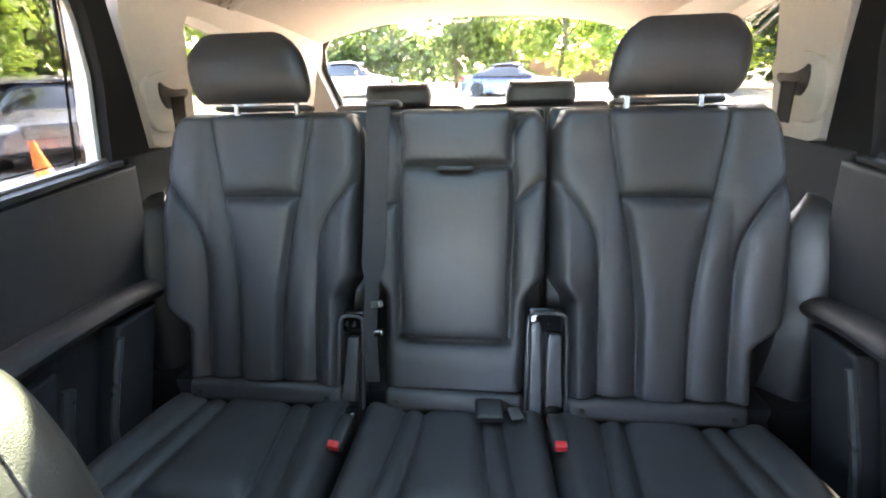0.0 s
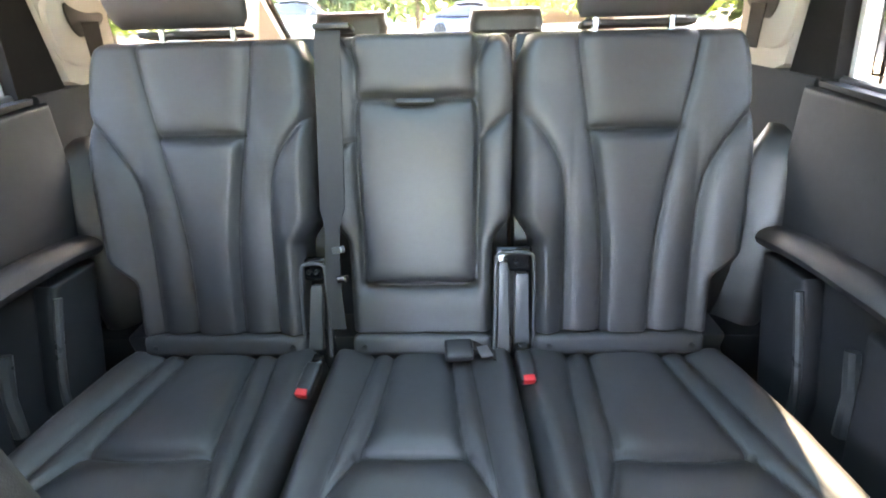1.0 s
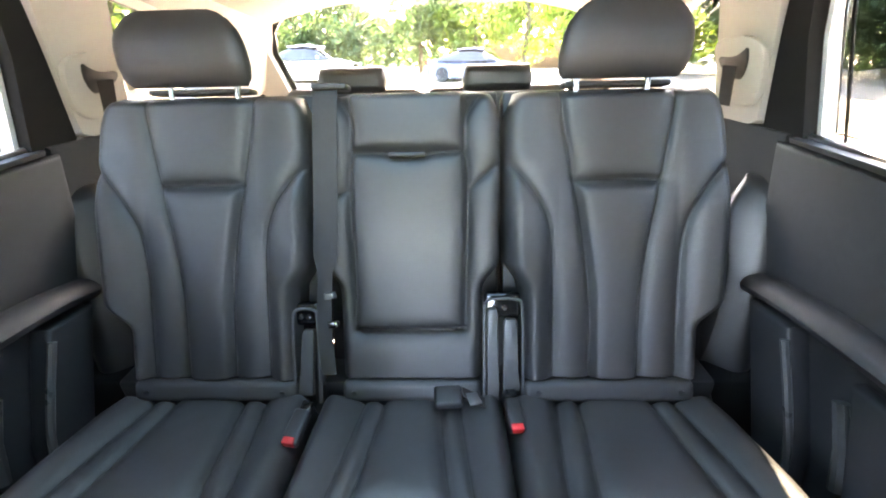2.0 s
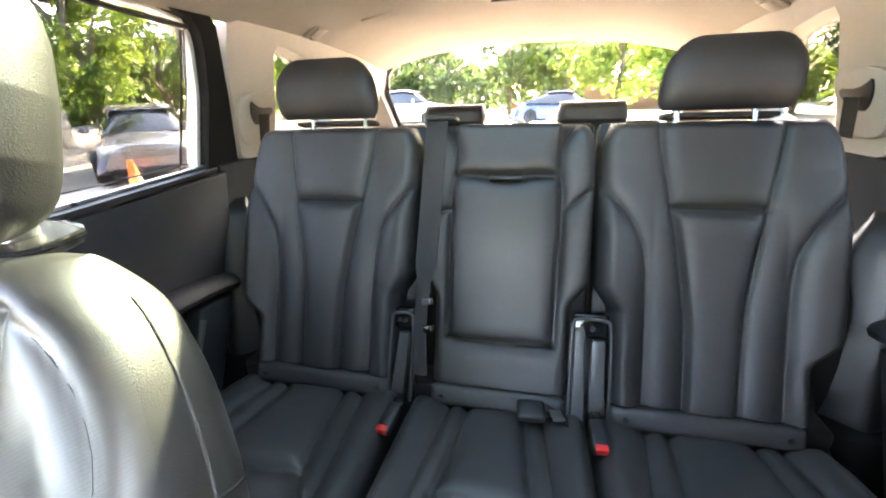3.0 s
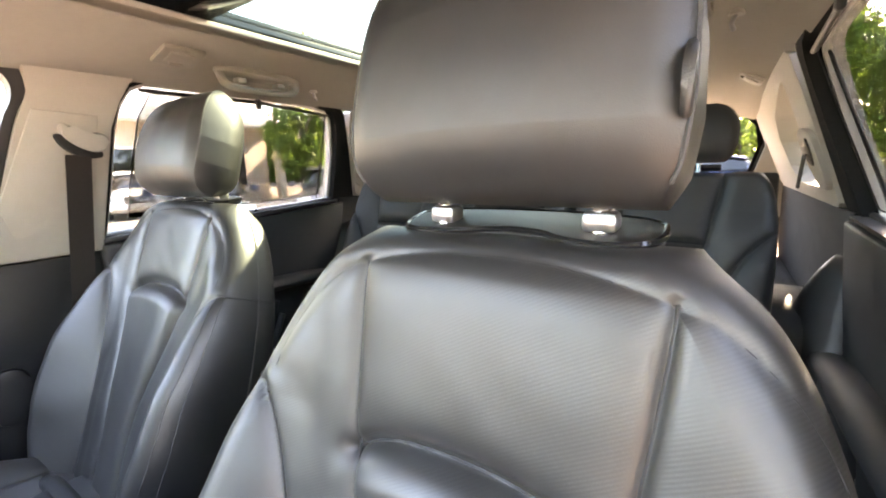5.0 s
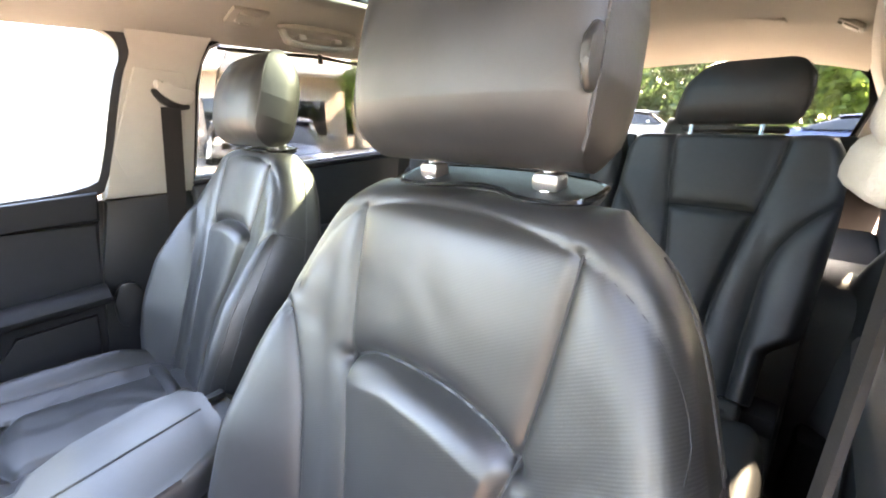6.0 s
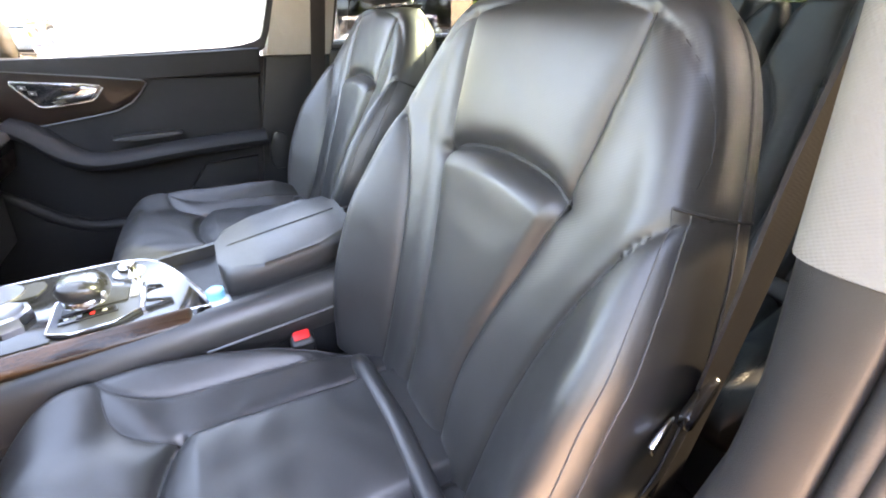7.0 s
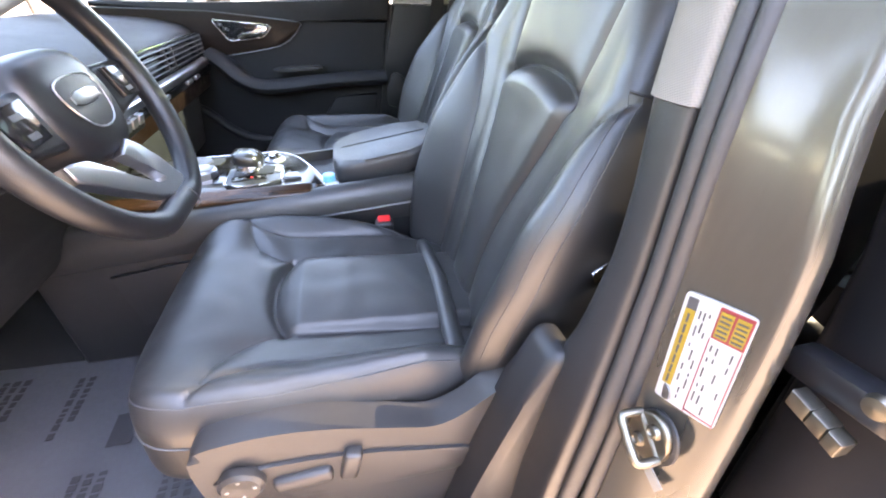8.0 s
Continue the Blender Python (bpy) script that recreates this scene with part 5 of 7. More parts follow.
# ---- rear end ----
def tailgate():
    g = thing("tailgate", "beige-trimmed tailgate with an arched rear window", "tailgate", (0, 2.0, 1.2))

    def fn(x, z, d):
        return (x, 0.02 + d - (z - 1.2) * 0.42, z - 1.2)
    outer = [(-0.80, 1.10), (-0.82, 1.30), (-0.80, 1.45), (-0.76, 1.57), (-0.66, 1.65), (-0.45, 1.69), (0, 1.70), (0.45, 1.69), (0.66, 1.65), (0.76, 1.57), (0.80, 1.45), (0.82, 1.30), (0.80, 1.10)]
    inner = [(-0.635, 1.16), (-0.66, 1.28), (-0.69, 1.41), (-0.672, 1.50), (-0.60, 1.575), (-0.43, 1.608), (0, 1.624), (0.43, 1.608), (0.60, 1.575), (0.672, 1.50), (0.69, 1.41), (0.66, 1.28), (0.635, 1.16)]
    bm = bmesh.new()
    ring(bm, outer, inner, fn, -0.03, 0.03)
    part("inner_trim", bm, TRIM, g)
    bm = bmesh.new()
    ring(bm, [(x * 1.01, z + (z - 1.35) * 0.02) for x, z in inner], [(x * 0.965, 1.38 + (z - 1.38) * 0.95) for x, z in inner], fn, 0.02, 0.032)
    part("window_band", bm, GLOSS_BLACK, g, "black band round the glass")
    part("window_pane", new_prism(inner, fn, 0.034, 0.038), TINTED, g, "tinted rear window")
    part("lower_panel", new_prism([(-0.80, 1.10), (0.80, 1.10), (0.78, 0.60), (-0.78, 0.60)], fn, -0.03, 0.05, 0.01), DARK_PLASTIC, g)
    part("wiper", new_tube([fn(0.0, 1.17, 0.05), fn(0.12, 1.19, 0.055), fn(0.42, 1.185, 0.055)], 0.008, 6), RUBBER, g, "black rear wiper")
    part("wiper_hub", new_lathe([(0, 0), (0.018, 0), (0.014, 0.03), (0, 0.035)], fn(0.0, 1.165, 0.03), 12, "z"), DARK_PLASTIC, g)
    return g


tailgate()


# ---- front end ----
def dashboard():
    d = thing("dashboard", "black dashboard with slatted air vents and wood band", "dashboard", (0, -1.0, 0.92))

    def put(name, bm, m, label="", to=None):
        bmesh.ops.translate(bm, verts=bm.verts, vec=(0, 1.1, -0.9))
        return part(name, bm, m, to or d, label)
    fn = lambda a, b, x: (x, a, b)
    prof = [tuple(p) for p in smooth_line([(-0.96, 1.062), (-1.00, 1.090), (-1.12, 1.112), (-1.48, 1.128), (-1.52, 1.0), (-1.45, 0.70), (-1.18, 0.66), (-1.06, 0.72), (-1.02, 0.86), (-0.985, 0.94), (-0.965, 1.0)], 2, True)]
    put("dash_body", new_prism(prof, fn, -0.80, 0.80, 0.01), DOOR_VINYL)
    # vent band: dark recess, thin satin slats, bright frame lines
    put("vent_recess", new_box((-0.36, -0.962, 1.028), (0.86, 0.02, 0.074), 0.004), GLOSS_BLACK)
    for k in range(5):
        put("vent_slat", new_box((-0.36, -0.950, 0.999 + 0.0135 * k), (0.84, 0.020, 0.0032), 0.0012, (18, 0, 0)), SILVER, "thin satin slat")
    for x in (-0.765, -0.70, -0.46, -0.40, -0.16, -0.04):
        put("vent_divider", new_box((x, -0.946, 1.027), (0.005, 0.014, 0.064), 0.002), SILVER)
    for z in (0.990, 1.064):
        put("vent_frame", new_tube([(-0.79, -0.948, z), (0.07, -0.948, z)], 0.0022, 6), CHROME)
    put("chrome_band", new_box((-0.36, -0.944, 0.974), (0.87, 0.026, 0.024), 0.007, (-12, 0, 0), 3), SATIN, "bright trim band")
    put("gloss_band", new_box((-0.36, -0.950, 0.947), (0.87, 0.022, 0.026), 0.005, (-12, 0, 0)), GLOSS_BLACK, "gloss black switch band")
    for x in (-0.60, -0.52, -0.30, -0.22):
        put("band_button", new_box((x, -0.938, 0.948), (0.05, 0.010, 0.012), 0.003, (-12, 0, 0)), SATIN)
    put("wood_band", new_box((-0.36, -0.962, 0.908), (0.87, 0.02, 0.055), 0.006, (-14, 0, 0)), WOOD, "walnut band")
    put("glovebox_lid", new_box((-0.42, -1.0, 0.80), (0.55, 0.03, 0.20), 0.012, (-8, 0, 0)), DOOR_VINYL)
    put("climate_panel", new_box((-0.02, -0.955, 0.945), (0.26, 0.03, 0.06), 0.006, (-14, 0, 0)), GLOSS_BLACK, "climate control panel")
    for k in range(6):
        put("climate_button", new_box((-0.11 + 0.036 * k, -0.936, 0.945), (0.026, 0.008, 0.022), 0.002, (-14, 0, 0)), SATIN)
    put("instrument_hood", new_prism([tuple(p) for p in smooth_line([(-0.93, 1.08), (-0.96, 1.16), (-1.10, 1.18), (-1.20, 1.10), (-1.0, 1.02)], 2, True)], fn, 0.22, 0.58, 0.02), DARK_PLASTIC)
    return d


dashboard()


def steering_wheel():
    c = Vector((0.382, -0.675, 1.115))
    w = thing("steering_wheel", "black leather steering wheel with silver spokes", "steering wheel", c)
    n = Vector((0, 1, 0.40)).normalized()
    ux = Vector((1, 0, 0))
    uy = n.cross(ux)
    if uy.z < 0:
        uy = -uy
    R = 0.168

    def at(a, b, d=0.0):
        return tuple(ux * a + uy * b + n * d)
    rim = [at(R * math.cos(a), max(R * math.sin(a), -0.160), 0.0) for a in np.linspace(0, 2 * math.pi, 72, endpoint=False)]
    part("rim", new_tube(rim, 0.0175, 16, True, up=tuple(n)), GRIP, w, "black leather rim")
    hub = [tuple(p) for p in smooth_line([(-0.072, 0.050), (-0.035, 0.064), (0.035, 0.064), (0.072, 0.050), (0.082, 0.0), (0.062, -0.045), (0.032, -0.068), (-0.032, -0.068), (-0.062, -0.045), (-0.082, 0.0)], 2, True)]
    hub = resample(hub, 48)
    bm = bmesh.new()
    rings = [[bm.verts.new(at(x * k, y * k, d)) for x, y in hub] for k, d in ((0.86, -0.075), (1.0, -0.045), (1.02, -0.022), (0.985, -0.010), (0.91, -0.002), (0.76, 0.003), (0.5, 0.0055), (0.2, 0.006))]
    for A, B in zip(rings, rings[1:]):
        for k in range(48):
            bm.faces.new((A[k], A[(k + 1) % 48], B[(k + 1) % 48], B[k]))
    bm.faces.new(rings[0])
    bm.faces.new(rings[-1])
    part("airbag_cover", bm, GRIP, w, "domed black hub")
    shield = [tuple(p) for p in smooth_line([(-0.038, 0.028), (0.038, 0.028), (0.044, 0.006), (0.026, -0.034), (-0.026, -0.034), (-0.044, 0.006)], 2, True)]
    part("badge_frame", new_tube([at(a, b, 0.007) for a, b in shield], 0.0012, 6, True), SATIN, w)
    part("badge_plate", new_prism(shield, at, 0.0, 0.007, 0.002), DARK_PLASTIC, w)
    part("badge", new_prism([tuple(p) for p in smooth_line([(-0.028, 0.011), (0.028, 0.011), (0.028, -0.006), (-0.028, -0.006)], 1, True)], at, 0.006, 0.0095, 0.001), SATIN, w, "plain bright badge")
    for s in (-1, 1):
        sp = [(s * 0.070, 0.032), (s * 0.158, 0.030), (s * 0.160, -0.022), (s * 0.070, -0.036)]
        part("spoke", new_prism(sp, at, -0.030, -0.004, 0.008, 3), GRIP, w)
        part("control_pad", new_prism([(s * 0.088, 0.024), (s * 0.136, 0.022), (s * 0.142, 0.0), (s * 0.132, -0.020), (s * 0.092, -0.018)], at, -0.006, 0.003, 0.003), GLOSS_BLACK, w)
        for q in (-0.010, 0.010):
            part("control_mark", new_prism([(s * 0.106, q - 0.003), (s * 0.122, q - 0.003), (s * 0.122, q + 0.003), (s * 0.106, q + 0.003)], at, 0.0026, 0.0036), SILVER, w)
    loop = [(-0.008, -0.056), (-0.026, -0.071), (-0.042, -0.098), (-0.061, -0.137), (-0.052, -0.151), (-0.013, -0.150), (0.017, -0.138), (0.07, -0.100), (0.122, -0.064),
            (0.123, -0.045), (0.104, -0.046), (0.084, -0.051), (0.058, -0.071), (0.035, -0.097), (0.005, -0.124), (-0.014, -0.129), (-0.024, -0.121), (-0.002, -0.095), (0.025, -0.068)]
    part("spoke_trim", new_prism(loop, at, -0.012, 0.006, 0.004, 3), SATIN, w, "silver lower spoke")
    part("rim_seam", new_tube([at(q * math.cos(-1.75) , q * math.sin(-1.75), dd) for q, dd in ((0.149, 0.006), (0.155, 0.0165), (0.168, 0.0182), (0.181, 0.013), (0.186, 0.0))], 0.0012, 5), THREAD, w)
    part("column", new_tube([at(0, 0, -0.05), at(0, -0.01, -0.35)], 0.05, 16), DARK_PLASTIC, w)
    for s in (-1, 1):
        part("stalk", new_tube([at(s * 0.06, 0.02, -0.09), at(s * 0.18, 0.04, -0.075)], 0.010, 8), DARK_PLASTIC, w)
    return w


steering_wheel()


def centre_console():
    c = thing("centre_console", "black centre console with padded armrest and gloss plate", "console", (0, -0.55, 0.5))

    def put(name, bm, m, label="", to=None):
        bmesh.ops.translate(bm, verts=bm.verts, vec=(0, 0.55, -0.5))
        return part(name, bm, m, to or c, label)
    fn = lambda a, b, x: (x, a, b)
    prof = [(-1.05, 0.45), (-1.05, 0.80), (-0.80, 0.815), (-0.43, 0.835), (-0.38, 0.852), (-0.12, 0.878), (-0.08, 0.84), (-0.07, 0.45)]
    put("console_body", new_prism(prof, fn, -0.138, 0.138, 0.012, 3), DARK_PLASTIC)
    for s in (-1, 1):
        rail = [tuple(p) for p in smooth_line([(0.112, 0.018), (0.126, 0.020), (0.144, 0.010), (0.153, -0.012), (0.154, -0.075), (0.125, -0.075)], 1, True)]
        put("side_rail", new_prism(rail, lambda a, b, y: (s * a, y, 0.843 + 0.086 * (y + 0.43) + b), -1.02, -0.12, 0.006, 3), LEATHER_SIDE, "padded flank of the console")
        put("side_trim", new_tube([(s * 0.155, -0.45, 0.806), (s * 0.155, -0.12, 0.836)], 0.0022, 6), SATIN)
        if s < 0:
            put("knee_pad", new_prism([(-0.90, 0.70), (-0.60, 0.74), (-0.62, 0.60), (-0.88, 0.56)], fn, s * 0.136, s * 0.150, 0.006), DARK_PLASTIC)
            continue
        put("wood_strip", new_box((s * 0.112, -0.73, 0.846), (0.034, 0.55, 0.026), 0.007, (1.5, s * 32, 0), 3), BURL, "walnut strip")
        put("wood_line", new_tube([(s * 0.118, -1.0, 0.848), (s * 0.118, -0.455, 0.860)], 0.0018, 6), CHROME, "thin chrome line")
        put("end_cap", new_box((s * 0.115, -0.448, 0.848), (0.032, 0.024, 0.026), 0.006, (1.5, s * 32, 0)), GLOSS_BLACK)
        put("knee_pad", new_prism([(-0.90, 0.70), (-0.60, 0.74), (-0.62, 0.60), (-0.88, 0.56)], fn, s * 0.136, s * 0.150, 0.006), DARK_PLASTIC)
    # glossy plate with chrome edge, its rear end swept towards the driver
    plate = [tuple(p) for p in smooth_line([(-0.138, -1.0), (0.098, -1.0), (0.100, -0.60), (0.102, -0.46), (0.110, -0.425), (0.065, -0.436), (-0.01, -0.466), (-0.09, -0.502), (-0.130, -0.545), (-0.140, -0.62)], 2, True)]
    pf = lambda a, b, z: (a, b, 0.852 + z + (b + 0.43) * 0.03)
    put("top_plate", new_prism(plate, pf, -0.012, 0.010, 0.003), GLOSS_BLACK, "gloss black console plate")
    put("plate_edge", new_tube([pf(a, b, 0.010) for a, b in plate], 0.0018, 8, True), CHROME, "chrome edge")
    put("silver_field", new_prism([(-0.045, -0.64), (0.088, -0.64), (0.090, -1.0), (-0.045, -1.0)], pf, 0.009, 0.0125, 0.001), GLOSS_BLACK, "gloss field of the plate")
    gate = [(0.072, -0.645), (-0.016, -0.648), (-0.038, -0.582), (-0.012, -0.530), (0.068, -0.526), (0.088, -0.560), (0.090, -0.612)]
    put("shift_gate", new_prism(gate, pf, 0.009, 0.017, 0.003, 3), SILVER, "silver shift gate")
    put("gate_edge", new_tube([pf(a, b, 0.016) for a, b in gate], 0.0018, 6, True), CHROME)
    put("gate_inset", new_prism([(0.036, -0.632), (-0.004, -0.634), (-0.024, -0.580), (-0.004, -0.546), (0.034, -0.546)], pf, 0.017, 0.0205, 0.001), RUBBER, "black shift boot")
    put("label_strip", new_prism([(0.062, -0.632), (0.044, -0.634), (0.042, -0.560), (0.060, -0.556)], pf, 0.017, 0.0205, 0.001), GLOSS_BLACK)
    for k, y in enumerate((-0.622, -0.606, -0.590, -0.574)):
        put("gear_mark", new_box(pf(0.052, y, 0.021), (0.006, 0.006, 0.0012), 0.0003), RED if k == 2 else WHITE)
    put("shift_stem", new_tube([(0.02, -0.592, 0.862), (0.026, -0.592, 0.897)], 0.013, 14), RUBBER)
    bm = bmesh.new()
    bmesh.ops.create_uvsphere(bm, u_segments=28, v_segments=18, radius=1.0)
    for v in bm.verts:
        x, y, z = v.co
        z = z if z > -0.35 else -0.35 + (z + 0.35) * 0.3
        z = math.copysign(abs(z) ** 0.75, z)
        v.co = (0.030 + 0.038 * math.copysign(abs(x) ** 0.65, x), -0.592 + 0.031 * math.copysign(abs(y) ** 0.65, y), 0.903 + 0.021 * z + 0.005 * x - 0.006 * y)
    put("shift_knob", bm, GLOSS_LEATHER, "black leather gear selector")
    bm = bmesh.new()
    skirt = [(0.030 + 0.036 * math.copysign(abs(math.cos(a)) ** 0.7, math.cos(a)), -0.592 + 0.029 * math.copysign(abs(math.sin(a)) ** 0.7, math.sin(a))) for a in np.linspace(0, 2 * math.pi, 36, endpoint=False)]
    prism(bm, skirt, lambda a, b, z: (a, b, z), 0.884, 0.896, 0.003)
    put("knob_trim", bm, CHROME, "bright trim of the selector")
    put("release_button", new_box((0.066, -0.563, 0.901), (0.014, 0.006, 0.012), 0.003), SATIN)
    put("button_block", new_prism([(-0.004, -0.522), (0.004, -0.500), (0.064, -0.482), (0.070, -0.520)], pf, 0.009, 0.017, 0.002), SCREEN, "dark button block")
    put("button_bar", new_prism([(-0.012, -0.529), (0.070, -0.526), (0.070, -0.521), (-0.010, -0.523)], pf, 0.009, 0.020, 0.001), CHROME)
    # white box standing in for a bright reflection beside the gate
    put("gate_glint", new_box(pf(0.010, -0.538, 0.019), (0.036, 0.012, 0.004), 0.0015), WHITE, "white patch for a reflection beside the gate")
    put("starter_base", new_lathe([(0.0, 0.0), (0.026, 0.0), (0.025, 0.003), (0.0, 0.003)], pf(-0.078, -0.555, 0.010), 24), SATIN)
    put("starter_knob", new_lathe([(0.0, 0.0), (0.015, 0.0), (0.0145, 0.012), (0.012, 0.014), (0.0, 0.013)], pf(-0.078, -0.555, 0.013), 24), CHROME, "bright round knob")
    put("rotary_ring", new_lathe([(0.020, 0.0), (0.034, 0.0), (0.033, 0.016), (0.028, 0.019), (0.021, 0.016)], pf(0.0, -0.705, 0.0125), 8), SATIN, "faceted satin rotary knob")
    put("rotary_centre", new_lathe([(0.0, 0.0), (0.021, 0.0), (0.021, 0.012), (0.0, 0.012)], pf(0.0, -0.705, 0.0125), 22), GLOSS_BLACK)
    for k in range(4):
        put("console_button", new_box(pf(0.055, -0.745 - 0.035 * k, 0.014), (0.026, 0.022, 0.008), 0.003), SATIN if k % 2 else GLOSS_BLACK)
    put("cup_tray", new_prism([tuple(p) for p in smooth_line([(-0.128, -0.98), (-0.128, -0.69), (-0.10, -0.675), (-0.062, -0.69), (-0.062, -0.98)], 1, True)], pf, 0.009, 0.0122, 0.001), RUBBER, "black cup tray")
    for y in (-0.74, -0.86):
        put("cup_ring", new_lathe([(0.028, 0.0), (0.033, 0.0), (0.033, 0.004), (0.028, 0.004)], pf(-0.095, y, 0.012), 28), SATIN)
    # padded armrest lid with a centre seam
    q = [tuple(p) for p in smooth_line([(-0.085, -0.408), (0.085, -0.408), (0.107, -0.385), (0.110, -0.19), (0.095, -0.165), (-0.095, -0.165), (-0.110, -0.19), (-0.107, -0.385)], 1, True)]
    put("armrest_lid", new_prism(q, lambda a, b, z: (a - 0.022, b, z + (b + 0.40) * 0.17), 0.836, 0.893, 0.020, 5), LEATHER, "padded leather armrest")
    put("lid_seam", new_tube([(-0.03, -0.409, 0.855), (-0.03, -0.407, 0.874), (-0.03, -0.396, 0.8905), (-0.03, -0.38, 0.8964), (-0.03, -0.18, 0.9304)], 0.0022, 6), RUBBER)
    put("lid_stitching", new_tube([(-0.114, -0.409, 0.858), (0.070, -0.409, 0.858)], 0.0012, 5), THREAD)
    return c


centre_console()


# ---- front closing: windscreen, pillars, bonnet ----
windscreen = thing("windscreen", "clear raked windscreen between dark pillars", "windscreen", (0, -1.1, 1.2))
SCREEN_Z = lambda y: 1.57 + (y + 0.52) * 0.46
bm = bmesh.new()
prism(bm, [(-0.60, -0.54), (0.60, -0.54), (0.72, -1.56), (-0.72, -1.56)], lambda a, b, d: (a, b + 1.1, SCREEN_Z(b) + d - 1.2), 0.0, 0.005)
part("window_pane", bm, CLEARGLASS, windscreen)
for s in (-1, 1):
    part("a_pillar", new_tube([(s * 0.62, 0.58, 0.37), (s * 0.69, 0.10, 0.145), (s * 0.76, -0.46, -0.11)], 0.035, 10), TRIM, windscreen, "beige pillar beside the windscreen")
bm = new_box((0, -0.545, 1.60), (1.24, 0.10, 0.05), 0.015)
tagged(part("roof_header", bm, HEADLINER), "beige header over the windscreen", "trim panel", kind="structure")
bm = bmesh.new()
prism(bm, [(-0.78, -1.53), (0.78, -1.53), (0.74, -2.2), (0.5, -2.35), (-0.5, -2.35), (-0.74, -2.2)], lambda a, b, d: (a, b, 1.08 + 0.10 * (b + 1.53) - 0.05 * (a / 0.78) ** 2 + d), -0.05, 0.0, 0.01)
tagged(part("bonnet", bm, PAINT), "grey painted bonnet of the car", "bonnet", kind="structure")
bm = bmesh.new()
box(bm, (0, -1.40, 0.78), (1.58, 0.05, 0.62), 0.01)
tagged(part("firewall", bm, CARPET), "black carpeted bulkhead", "wall", kind="structure")

# ---- ceiling fittings ----


def reading_lamp(at, yaw=0.0, size=(0.075, 0.085)):
    l = thing("reading_lamp", "beige reading lamp set in the headliner", "lamp", at, "reading lamps")
    l.rotation_euler = (0, yaw, 0)
    part("housing", new_box((0, 0, 0), (size[0], size[1], 0.010), 0.004), LAMP_TRIM, l)
    part("lens", new_box((0.004, 0.0, -0.006), (size[0] * 0.55, size[1] * 0.6, 0.006), 0.002), LAMP_TRIM, l, "frosted lens")
    part("switch", new_box((-0.022, 0.0, -0.008), (0.010, 0.026, 0.006), 0.002), LAMP_TRIM, l)
    return l


reading_lamp((-0.462, 0.165, 1.610), -0.25)
reading_lamp((0.462, 0.165, 1.610), 0.25)
reading_lamp((-0.575, 1.13, 1.585), -0.55, (0.06, 0.08))
reading_lamp((0.585, 1.17, 1.580), 0.55, (0.06, 0.08))


def grab_handle(s):
    g = thing("grab_handle", "beige folding grab handle on the roof edge", "handle", (s * 0.49, 0.37, 1.598), "grab handles")
    bm = bmesh.new()
    prism(bm, [tuple(p) for p in smooth_line([(-0.115, -0.03), (0.115, -0.03), (0.12, 0.03), (-0.12, 0.03)], 2, True)],
          lambda a, b, d: (-s * b * 0.66, a, b * 0.2 + d), 0.0, 0.012, 0.004)
    part("recess", bm, LAMP_TRIM, g)
    part("grip", new_tube(smooth_line([(0.0, -0.105, 0.0), (-s * 0.005, -0.100, -0.026), (-s * 0.006, -0.06, -0.034), (-s * 0.006, 0.06, -0.034), (-s * 0.005, 0.100, -0.026), (0.0, 0.105, 0.0)], 2), 0.015, 12, flat=0.62, up=(0, 0, 1)), LAMP_TRIM, g)
    part("hinge_cover", new_box((0, -0.055, -0.012), (0.028, 0.024, 0.014), 0.005), LAMP_TRIM, g)
    part("hinge_cover", new_box((0, 0.055, -0.012), (0.028, 0.024, 0.014), 0.005), LAMP_TRIM, g)


grab_handle(-1)
grab_handle(1)
for s in (-1, 1):
    h = thing("coat_hook", "small bright coat hook on the roof edge", "hook", (s * 0.530, 0.575, 1.598), "coat hooks")
    part("base", new_lathe([(0, 0), (0.012, 0), (0.010, 0.008), (0, 0.008)], (0, 0, -0.004), 14), TRIM, h)
    part("hook_arm", new_tube([(0, 0, 0), (-s * 0.006, -0.002, -0.016), (-s * 0.002, 0.008, -0.024)], 0.004, 8), SATIN, h)
dome = thing("roof_microphone", "oval beige grille set in the headliner", "grille", (0.0, 1.16, 1.645))
bm = bmesh.new()
prism(bm, [tuple(p) for p in smooth_line([(-0.10, -0.016), (0.10, -0.016), (0.10, 0.016), (-0.10, 0.016)], 3, True)], lambda a, b, d: (a, b, d), -0.014, 0.0, 0.004)
part("rim", bm, TRIM, dome)
bm = bmesh.new()
prism(bm, [tuple(p) for p in smooth_line([(-0.075, -0.008), (0.075, -0.008), (0.075, 0.008), (-0.075, 0.008)], 3, True)], lambda a, b, d: (a, b, d), -0.018, -0.012, 0.001)
part("slot", bm, DARK_PLASTIC, dome)
for s in (-1, 1):
    cov = thing("roof_cover", "flush beige cover panel in the headliner", "cover", (s * 0.37, 1.20, 1.628), "roof covers")
    cov.rotation_euler = (0, s * 0.20, 0)
    part("panel", new_box((0, 0, 0), (0.17, 0.06, 0.008), 0.003), HEADLINER, cov)


